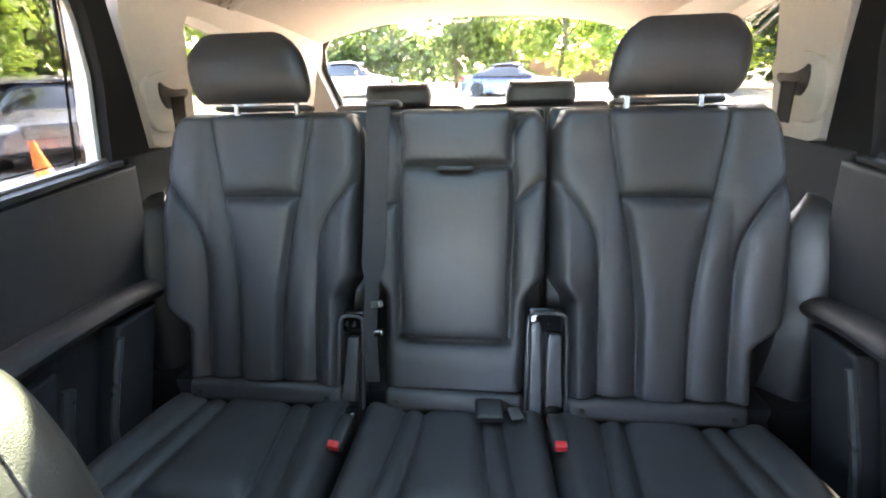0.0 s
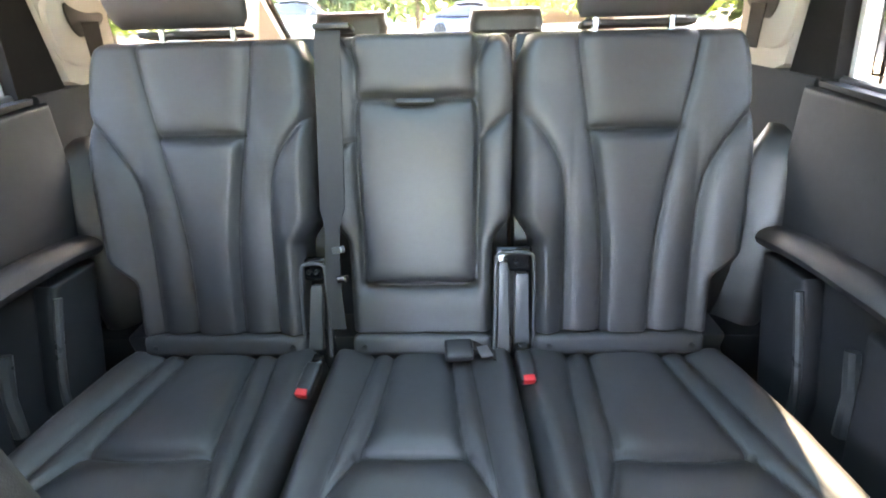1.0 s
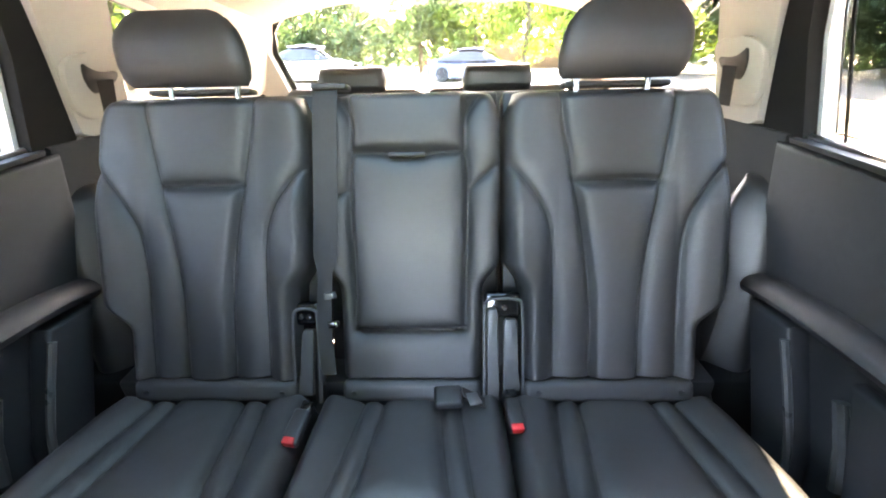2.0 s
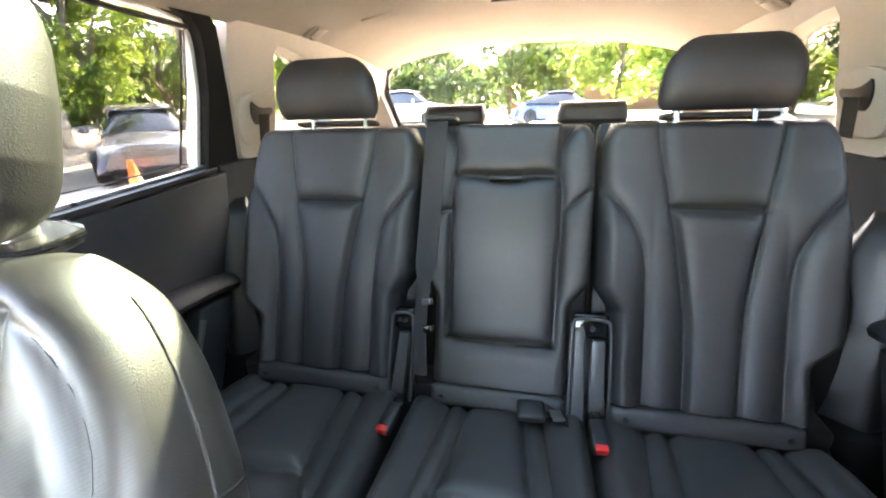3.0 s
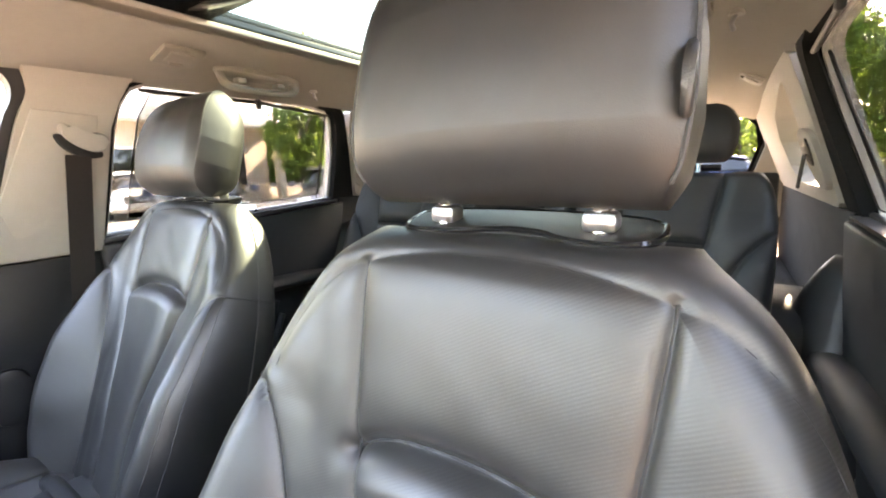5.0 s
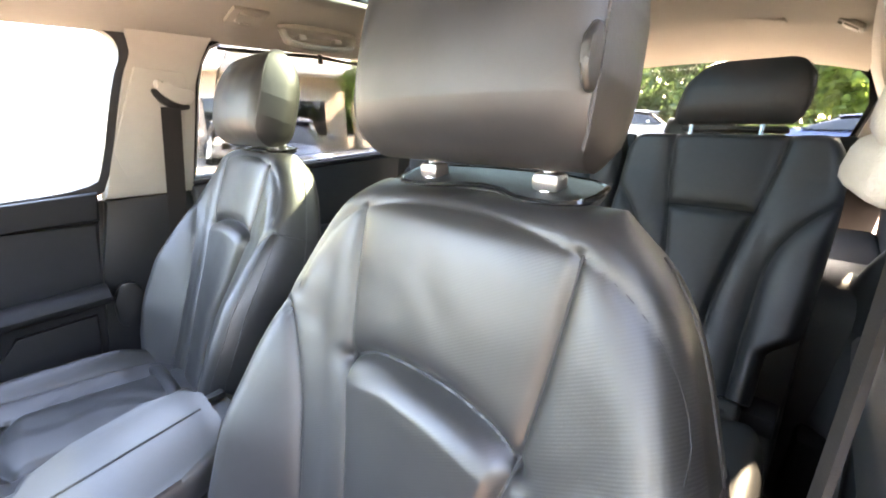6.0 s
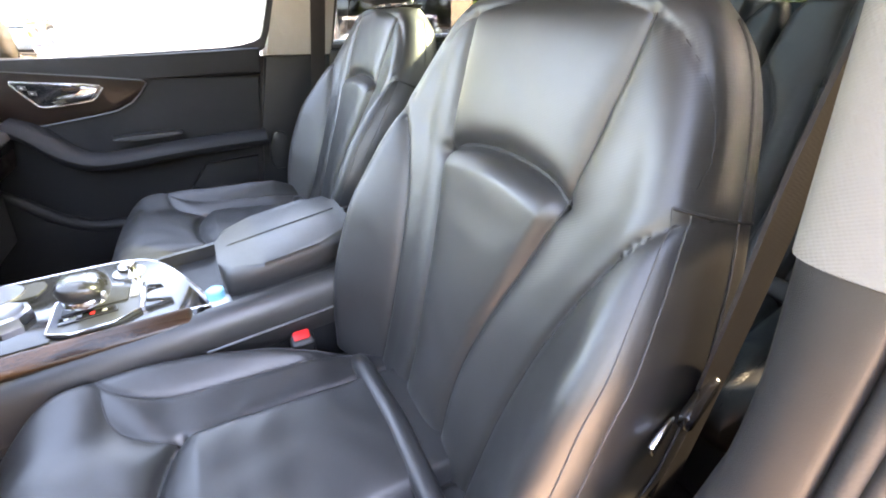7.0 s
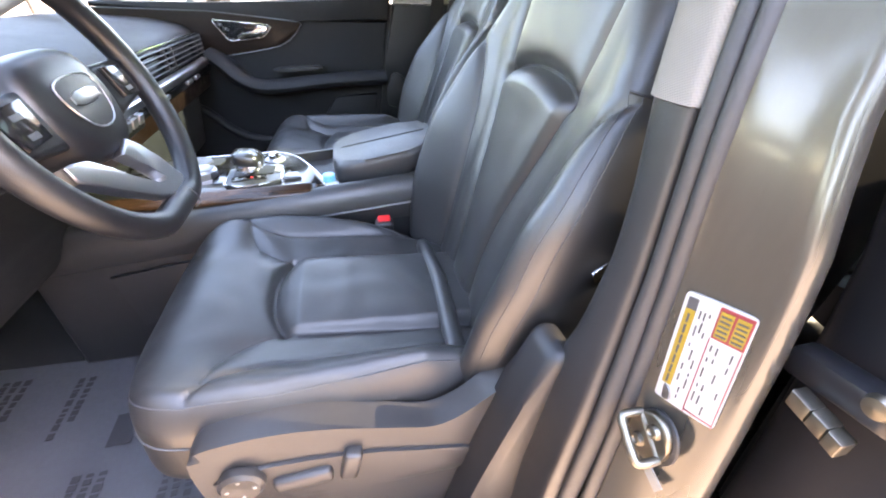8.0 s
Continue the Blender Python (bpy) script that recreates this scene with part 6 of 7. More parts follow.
# ---- second-row belt hardware ----
def belt_stalk(x, label, bars, house):
    """Satin bars that hold the buckles, coming out of a gloss black housing between the backrests."""
    at = Vector((x, 0.64, 0.73))
    t = thing("buckle_stalk", label, "belt stalk", at, "belt stalks")
    for x0, x1, w, ztop, zbot in bars:
        a, b = Vector((x0, 0.705 + 0.40 * (ztop - 0.90), ztop)) - at, Vector((x1, 0.705 + 0.40 * (zbot - 0.90), zbot)) - at
        bm = bmesh.new()
        edge = [(-0.56, 0.0), (-0.52, 0.3), (-0.50, 0.95), (-0.36, 1.0), (0.36, 1.0), (0.50, 0.95), (0.52, 0.3), (0.66, 0.0)]
        prism(bm, [tuple(p) for p in edge], lambda u, v, d, a=a, b=b, w=w: tuple(b.lerp(a, v) + Vector((u * w, -0.93 * d, 0.37 * d))), -0.012, 0.006, 0.003, 2)
        part("bar", bm, STALK, t, "satin grey bar")
    x0, x1, z0, z1 = house
    mid = Vector(((x0 + x1) / 2, 0.738 + 0.40 * ((z0 + z1) / 2 - 0.92), (z0 + z1) / 2)) - at
    part("housing", new_box(mid, (x1 - x0, 0.03, z1 - z0), 0.008, (-21.8, 0, 0), 3), GLOSS_BLACK, t, "gloss black housing")
    arch = [Vector((x0 - 0.002, 0.0, z0 - 0.14)), Vector((x0 - 0.002, 0.0, z1 - 0.012)), Vector((x0 + 0.008, 0.0, z1)), Vector((x1 - 0.008, 0.0, z1)), Vector((x1 + 0.002, 0.0, z1 - 0.012)), Vector((x1 + 0.002, 0.0, z0 - 0.14))]
    part("housing_rim", new_tube(smooth_line([q + Vector((0, 0.700 + 0.40 * (q.z - 0.90), 0)) - at for q in arch], 2), 0.0035, 8), STALK, t, "thin rim of the housing")
    part("gap_lining", new_box(mid + Vector((0, -0.02, -0.12)), (x1 - x0, 0.02, 0.24), 0.004, (-21.8, 0, 0)), RUBBER, t)
    for q in (0.25, 0.55):
        part("bolt", new_lathe([(0, -0.006), (0.005, -0.005), (0.006, 0.0), (0, 0.001)], mid + Vector(((q - 0.5) * (x1 - x0), -0.016, 0.002)), 12, "y"), CHROME, t)
    return t


belt_stalk(0.195, "paired satin grey belt stalks between rear seats", ((0.172, 0.173, 0.022, 0.925, 0.745), (0.210, 0.211, 0.028, 0.905, 0.762)), (0.156, 0.233, 0.895, 0.948))
belt_stalk(-0.222, "single satin grey belt stalk between rear seats", ((-0.217, -0.229, 0.026, 0.885, 0.752),), (-0.248, -0.197, 0.880, 0.930))


def buckle(at, rot, group="belt buckles"):
    b = thing("belt_buckle", "black belt buckle with a red release button", "buckle", at, group)
    b.rotation_euler = tuple(radians(q) for q in rot)
    part("body", new_box((0, 0.008, 0), (0.032, 0.070, 0.022), 0.006, (0, 0, 0), 3), DARK_PLASTIC, b)
    part("release_button", new_box((0, -0.022, 0.005), (0.023, 0.014, 0.016), 0.003), RED, b, "red release button")
    part("stalk", new_box((0, 0.050, -0.002), (0.022, 0.03, 0.010), 0.003), GLOSS_BLACK, b)
    return b


buckle((0.208, 0.566, 0.773), (10, 0, 3))
buckle((-0.212, 0.537, 0.771), (12, 0, -8))
for bx, by, bz in ((0.166, -0.309, 0.762), (-0.180, -0.235, 0.762)):
    buckle((bx, by, bz), (-72, 0, 90 if bx > 0 else -90)).scale = (1.25, 1.25, 1.25)

# loose middle lap buckle on the centre cushion
lap = thing("belt_buckle", "black middle buckle lying on the seat cushion", "buckle", (0.078, 0.618, 0.775), "belt buckles")
part("body", new_box((0, 0, 0), (0.058, 0.046, 0.022), 0.007, (10, 0, 4), 3), DARK_PLASTIC, lap)
part("strap", new_prism([(-0.012, 0), (0.012, 0), (0.012, 1), (-0.012, 1)], lambda u, v, d: (0.03 + 0.045 * v, 0.01 + u - 0.02 * v, 0.004 + d - 0.01 * v), -0.002, 0.002), WEBBING, lap)
part("tongue", new_box((0.052, -0.004, 0.0), (0.026, 0.030, 0.006), 0.002, (0, 10, 20)), SATIN, lap)

# middle belt, coming over the backrest and down to the stalk
belt = thing("seat_belt", "black middle seat belt lying down the backrest", "seat belt", (-0.15, 0.88, 1.33), "seat belts")


def back_point(x, z, lift=0.0):
    y = 0.706 + 0.4 * (z - 0.881)
    return Vector((x, y - 0.928 * lift, z + 0.37 * lift)) - Vector((-0.15, 0.88, 1.33))


path = smooth_line([back_point(-0.163, 1.352, 0.0), back_point(-0.163, 1.335, 0.020), back_point(-0.166, 1.20, 0.022), back_point(-0.173, 1.0, 0.022), back_point(-0.178, 0.90, 0.03), back_point(-0.170, 0.80, 0.03)], 2)
bm = bmesh.new()
rows = []
for q in path:
    c = Vector(q)
    w = 0.025 if c.z > -0.30 else 0.015
    rows.append([bm.verts.new(c + Vector((dx, dy, 0))) for dx, dy in ((-w, 0), (-w * 0.5, -0.002), (0, -0.0025), (w * 0.5, -0.002), (w, 0), (w, 0.002), (-w, 0.002))])
for A, B in zip(rows, rows[1:]):
    for k in range(7):
        bm.faces.new((A[k], A[(k + 1) % 7], B[(k + 1) % 7], B[k]))
part("strap", bm, BELT_GREY, belt)
part("exit_cover", new_box((-0.005, 0.015, 0.018), (0.072, 0.05, 0.012), 0.005, (-12, 0, 0)), DARK_PLASTIC, belt, "black belt exit cover")
for z in (0.90, 0.955):
    c = back_point(-0.160 + (0.955 - z) * 0.1, z, 0.036)
    part("tongue", new_box(c, (0.024, 0.006, 0.014), 0.002, (-20, 0, 20)), STALK if z > 0.92 else GLOSS_BLACK, belt)
    part("tongue_edge", new_box(c + Vector((0.006, -0.004, 0.002)), (0.003, 0.002, 0.012), 0.0005, (-20, 0, 20)), SATIN, belt)

# driver's belt hanging down behind the seat
belt = thing("seat_belt", "brown-black driver belt hanging from the pillar", "seat belt", (0.665, -0.03, 1.0), "seat belts")
top, mid, bot = Vector((0.658, -0.015, 1.36)), Vector((0.657, -0.045, 1.05)), Vector((0.640, 0.02, 0.60))
pts = smooth_line([top, Vector((0.656, -0.060, 1.25)), mid, bot], 3)
bm = bmesh.new()
rows = []
for q in pts:
    c = Vector(q) - Vector((0.665, -0.03, 1.0))
    rows.append([bm.verts.new(c + Vector((dx, dy, 0))) for dx, dy in ((-0.0015, -0.023), (0.0015, -0.023), (0.0015, 0.023), (-0.0015, 0.023))])
for A, B in zip(rows, rows[1:]):
    for k in range(4):
        bm.faces.new((A[k], A[(k + 1) % 4], B[(k + 1) % 4], B[k]))
part("strap", bm, WEBBING, belt)
part("tongue", new_box((-0.006, -0.030, -0.008), (0.012, 0.050, 0.024), 0.004, (20, 0, 10)), GLOSS_BLACK, belt)
part("tongue_plate", new_box((-0.008, -0.068, -0.028), (0.004, 0.034, 0.018), 0.001, (25, 0, 10)), CHROME, belt, "bright belt tongue")
adj = thing("belt_adjuster", "cream belt height adjuster on the pillar", "belt adjuster", (0.664, -0.015, 1.368))
part("cover", new_box((0.0, 0.0, 0.02), (0.05, 0.085, 0.075), 0.018, (0, 8, 0), 4), TRIM, adj)
part("loop", new_box((-0.012, 0.0, -0.022), (0.035, 0.075, 0.030), 0.010, (0, 12, 8), 3), TRIM, adj)

# ---- doorway fittings ----
sticker = thing("tyre_sticker", "white tyre-pressure sticker with yellow and red print on the jamb", "sticker", jamb_point(0.13, 1.041))
U = jamb_point(0.85, 1.048) - jamb_point(0.13, 1.041)
V = jamb_point(0.19, 0.939) - jamb_point(0.13, 1.041)
OUT = U.cross(V).normalized()
if OUT.y > 0:
    OUT = -OUT


def on_sticker(u, v, d):
    return tuple(U * u + V * v + OUT * (d + 0.0012))


def patch(name, u0, v0, u1, v1, d, m, label=""):
    return part(name, new_prism([(u0, v0), (u1, v0), (u1, v1), (u0, v1)], on_sticker, d - 0.0004, d), m, sticker, label)


part("paper", new_prism([tuple(q) for q in smooth_line([(-0.02, -0.01), (0.10, -0.02), (0.90, -0.02), (1.02, -0.01), (1.02, 0.08), (1.02, 0.97), (1.02, 1.02), (0.90, 1.03), (0.10, 1.03), (-0.02, 1.02), (-0.02, 0.97), (-0.02, 0.08)], 2, True)], on_sticker, -0.0016, 0.0006), WHITE, sticker)
patch("print_block", 0.04, 0.02, 0.20, 0.12, 0.0010, INK)
patch("print_block", 0.04, 0.12, 0.20, 0.86, 0.0010, YELLOW, "yellow heading band")
patch("print_block", 0.52, 0.0, 1.0, 0.27, 0.0010, REDINK)
patch("print_block", 0.55, 0.03, 0.74, 0.25, 0.0014, YELLOW)
patch("print_block", 0.78, 0.03, 0.97, 0.25, 0.0014, YELLOW)
for u in (0.505, 0.985):
    patch("print_line", u, 0.28, u + 0.015, 1.03, 0.0010, REDINK)
patch("print_line", 0.505, 0.995, 1.0, 1.007, 0.0010, REDINK)
for v in (0.06, 0.10, 0.14, 0.18, 0.22):
    for u in (0.57, 0.80):
        patch("print_bar", u, v, u + 0.15, v + 0.014, 0.0018, INK)
for k in range(7):
    patch("print_bar", 0.10, 0.16 + 0.10 * k, 0.135, 0.24 + 0.10 * k, 0.0014, INK)
rng = random.Random(5)
for u in (0.26, 0.33, 0.40, 0.57, 0.66, 0.76, 0.88):
    v = 0.10 if u < 0.5 else 0.33
    while v < 0.94:
        n = rng.uniform(0.03, 0.10)
        if rng.random() < 0.75:
            patch("print_bar", u, v, u + 0.024, min(v + n, 0.97), 0.0010, INK)
        v += n + rng.uniform(0.02, 0.07)
part("punched_hole", new_lathe([(0.0, 0.0), (0.008, 0.0), (0.008, 0.0012), (0.0, 0.0012)], on_sticker(0.10, 0.95, 0.0006), 18, "y"), SATIN, sticker)

striker = thing("door_striker", "dull steel door striker with a loop, bolted to the jamb", "striker", jamb_point(0.36, 0.896, 0.0062))
disc = [(0.022 * math.cos(q), 0.029 * math.sin(q) + 0.004 * math.cos(q)) for q in np.linspace(0, 2 * math.pi, 30, endpoint=False)]
# dark ring, shifted a little, stands for the plate's shadow on the jamb
part("plate_shadow", new_prism([(a * 1.12 + 0.002, b * 1.1 + 0.001) for a, b in disc], lambda a, b, d: (a, d, b), 0.002, 0.005, 0.001), RUBBER, striker, "dark ring for the shadow of the plate")
part("plate", new_prism(disc, lambda a, b, d: (a, d, b), -0.004, 0.004, 0.0025, 3), STEEL, striker)
part("loop", new_tube(smooth_line([(-0.016, -0.003, 0.016), (-0.017, -0.018, 0.016), (-0.016, -0.025, 0.015), (0.0, -0.026, 0.005), (0.014, -0.026, -0.004), (0.018, -0.024, -0.007), (0.019, -0.014, -0.007), (0.018, -0.003, -0.007)], 2), 0.0040, 10), STEEL, striker, "steel striker loop")
part("loop_rib", new_tube([(-0.016, -0.004, 0.017), (0.002, -0.0055, 0.006), (0.018, -0.004, -0.007)], 0.0026, 8), STEEL, striker)
for b in ((0.005, 0.015), (-0.006, -0.012)):
    part("screw", new_lathe([(0.0, -0.0030), (0.0030, -0.0030), (0.0040, -0.005), (0.0062, -0.004), (0.0070, 0.0), (0.0, 0.002)], (b[0], -0.004, b[1]), 18, "y"), STEEL, striker)
small = thing("paper_label", "small pale paper label under the striker", "label", jamb_point(0.42, 0.856, 0.0012))
part("paper", new_box((0, 0, 0), (0.046, 0.001, 0.015), 0.0003, (0, 18, 0)), LABEL_PAPER, small)
part("print_bar", new_box((-0.006, -0.001, 0.002), (0.004, 0.001, 0.005), 0.0, (0, 18, 0)), INK, small)

hinge = thing("rear_door_hinge", "steel check strap and hinge of the rear door", "hinge", (0.852, -0.070, 0.995))
for a, b, z in ((-0.002, 0.014, 0.002), (0.0145, 0.027, 0.001), (0.0275, 0.038, -0.001)):
    part("strap_arm", new_prism([(a, z - 0.006), (b, z - 0.007), (b, z + 0.006), (a, z + 0.007)], lambda q, zz, d: (q, d - 0.1 * q, zz), -0.007, 0.008, 0.002), STEEL, hinge)
part("hinge_plate", new_box((0.015, 0.022, 0.020), (0.080, 0.024, 0.024), 0.004, (0, -8, 0)), BLACK_PAINT, hinge)
part("bolt", new_lathe([(0, -0.006), (0.007, -0.005), (0.009, 0.0), (0, 0.0)], (0.034, 0.002, 0.036), 14, "y"), STEEL, hinge)

# ---- loose things ----
bottle = thing("water_bottle", "clear bottle with a blue label in the console", "bottle", (0.085, -0.420, 0.792))
part("body", new_lathe([(0.0, 0.0), (0.022, 0.0), (0.024, 0.012), (0.024, 0.045), (0.020, 0.062), (0.012, 0.068), (0.012, 0.07)], (0, 0, 0), 20), CLEAR, bottle)
part("label_band", new_lathe([(0.0242, 0.010), (0.0248, 0.012), (0.0248, 0.042), (0.0242, 0.044)], (0, 0, 0), 20), BLUECAP, bottle, "blue label")
part("cap", new_lathe([(0.0, 0.069), (0.014, 0.069), (0.014, 0.082), (0.012, 0.084), (0.0, 0.084)], (0, 0, 0), 18), BLUECAP, bottle, "blue cap")

floor_mat = thing("paper_floor_mat", "grey paper floor mat with black printed bars", "floor mat", (0.36, -0.95, 0.447))
bm = bmesh.new()
nx_, ny_ = 16, 18
VV = {}
for i in range(nx_ + 1):
    for j in range(ny_ + 1):
        x, y = -0.24 + 0.48 * i / nx_, -0.32 + 0.62 * j / ny_
        VV[i, j] = bm.verts.new((x, y, 0.004 + 0.006 * noise.noise(Vector((x * 7, y * 7, 1.3))) + 0.05 * max(0, -0.2 - y)))
for i in range(nx_):
    for j in range(ny_):
        bm.faces.new((VV[i, j], VV[i + 1, j], VV[i + 1, j + 1], VV[i, j + 1]))
bmesh.ops.solidify(bm, geom=bm.faces[:], thickness=0.002)
part("sheet", bm, MATPAPER, floor_mat)
rng = random.Random(3)


def bar(x, y, lx, ly, rot=35):
    part("print_bar", new_box((x, y, 0.013), (lx, ly, 0.001), 0.0, (0, 0, rot)), INK, floor_mat)


for x, y, rows_, length in [(-0.19, -0.24, 3, 0.14), (-0.17, -0.08, 2, 0.16), (0.02, -0.17, 2, 0.15), (-0.05, 0.16, 2, 0.14), (0.08, 0.02, 3, 0.13), (0.09, 0.18, 3, 0.12), (-0.20, 0.22, 2, 0.12), (0.10, -0.26, 2, 0.12)]:
    for r in range(rows_):
        q = 0.0
        while q < length * (1.0 if r == 0 else 0.75):
            n = rng.uniform(0.005, 0.016)
            bar(x + q + n / 2, y + r * 0.022 + 0.05 * q, n, rng.uniform(0.010, 0.015), 3)
            q += n + rng.uniform(0.003, 0.007)
bar(-0.01, 0.065, 0.075, 0.045, 3)
# hidden panels, added to keep outdoor light off the lower dashboard
for s in (-1, 1):
    k_ = part("kick_panel", new_box((s * 0.79, -1.18, 0.78), (0.03, 0.30, 0.70), 0.01), CARPET)
    tagged(k_, "black panel added at the side of the front footwell", "trim panel", kind="structure")


# ---- outside ----
BARK = mat("bark", (0.09, 0.07, 0.05), 0.9, var=0.35, vscale=8, bump=0.8, bscale=40)
LEAF_A = mat("leaves_light", (0.13, 0.20, 0.035), 0.55, var=0.45, vscale=1.2, random_tint=0.25)
LEAF_B = mat("leaves_dark", (0.05, 0.09, 0.03), 0.6, var=0.45, vscale=1.2, random_tint=0.25)
for m_ in (LEAF_A, LEAF_B):
    # thin leaves let the sun shine through them
    t_ = m_.node_tree
    b_ = t_.nodes["Principled BSDF"]
    tl = t_.nodes.new("ShaderNodeBsdfTranslucent")
    t_.links.new(b_.inputs["Base Color"].links[0].from_socket, tl.inputs["Color"])
    mx_ = t_.nodes.new("ShaderNodeMixShader")
    mx_.inputs[0].default_value = 0.5
    t_.links.new(b_.outputs[0], mx_.inputs[1])
    t_.links.new(tl.outputs[0], mx_.inputs[2])
    t_.links.new(mx_.outputs[0], t_.nodes["Material Output"].inputs[0])
TILE = mat("pale_stucco", (0.55, 0.46, 0.38), 0.85, var=0.12, vscale=1.0, bump=0.4, bscale=60)
FASCIA = mat("white_fascia", (0.82, 0.81, 0.80), 0.7, var=0.06, vscale=0.8)
BRICK = mat("brown_brick", (0.22, 0.12, 0.085), 0.85, var=0.3, vscale=3, bump=0.5, bscale=30)
CONE = mat("orange_plastic", (0.80, 0.16, 0.02), 0.5, var=0.08)
BLUEPAINT = mat("blue_paint", (0.05, 0.07, 0.14), 0.25, 0.4, var=0.06, coat=0.8)
GREYPAINT = mat("silver_paint", (0.20, 0.20, 0.24), 0.3, 0.6, var=0.06, coat=0.8)
WHITEPAINT = mat("white_paint", (0.65, 0.65, 0.64), 0.35, var=0.05, coat=0.6)
TYRE = mat("tyre", (0.02, 0.02, 0.02), 0.85, var=0.2)
POLE = mat("dark_pole", (0.04, 0.04, 0.045), 0.5, 0.3)


def leaf_crown(seed, radius, height, count, leaf):
    """Many small tilted leaf blades in uneven clumps."""
    r = np.random.RandomState(seed)
    clumps = []
    for k in range(34):
        a, z = r.uniform(0, 6.28), r.uniform(-1, 1)
        rad = radius * math.sqrt(max(0.05, 1 - z * z)) * r.uniform(0.35, 1.0)
        clumps.append((rad * math.cos(a), rad * math.sin(a), z * height / 2, r.uniform(0.22, 0.5) * radius))
    verts, faces = [], []
    for k in range(count):
        cx, cy, cz, cr = clumps[r.randint(len(clumps))]
        d = r.normal(size=3)
        d *= cr * r.uniform(0.3, 1.0) / np.linalg.norm(d)
        p = np.array((cx, cy, cz)) + d * (1, 1, 0.8)
        u, v = r.normal(size=3), r.normal(size=3)
        u /= np.linalg.norm(u)
        v -= u * (u @ v)
        v /= np.linalg.norm(v)
        s = leaf * r.uniform(0.6, 1.3)
        b = len(verts)
        verts += [tuple(p - u * s), tuple(p + v * s * 0.45), tuple(p + u * s), tuple(p - v * s * 0.45)]
        faces.append((b, b + 1, b + 2, b + 3))
    me = bpy.data.meshes.new("crown")
    me.from_pydata(verts, [], faces)
    return me


def tree(at, h, radius, leafmat, seed, count=2600, trunk=0.14, label="leafy green tree beside the car park", leaf=0.13, low=0.35):
    t = thing("tree", label, "tree", at, "trees")
    r = random.Random(seed)
    pts = [(r.uniform(-0.06, 0.06) * k, r.uniform(-0.06, 0.06) * k, h * 0.75 * k / 5) for k in range(6)]
    part("trunk", new_tube(pts, [trunk * (1 - 0.13 * k) for k in range(6)], 9), BARK, t)
    for k in range(6):
        a = r.uniform(0, 6.28)
        z0 = h * r.uniform(0.28, 0.55)
        e = (math.cos(a) * radius * 0.7, math.sin(a) * radius * 0.7, z0 + h * r.uniform(0.12, 0.3))
        part("limb", new_tube([(0, 0, z0), (e[0] * 0.5, e[1] * 0.5, z0 + (e[2] - z0) * 0.6), e], [trunk * 0.45, trunk * 0.3, trunk * 0.12], 6), BARK, t)
    me = leaf_crown(seed, radius, h * (1 - low), count, leaf)
    c = link_mesh("crown", me, leafmat, t, smooth=False)
    c.location = (0, 0, h * (1 + low) / 2)
    return t


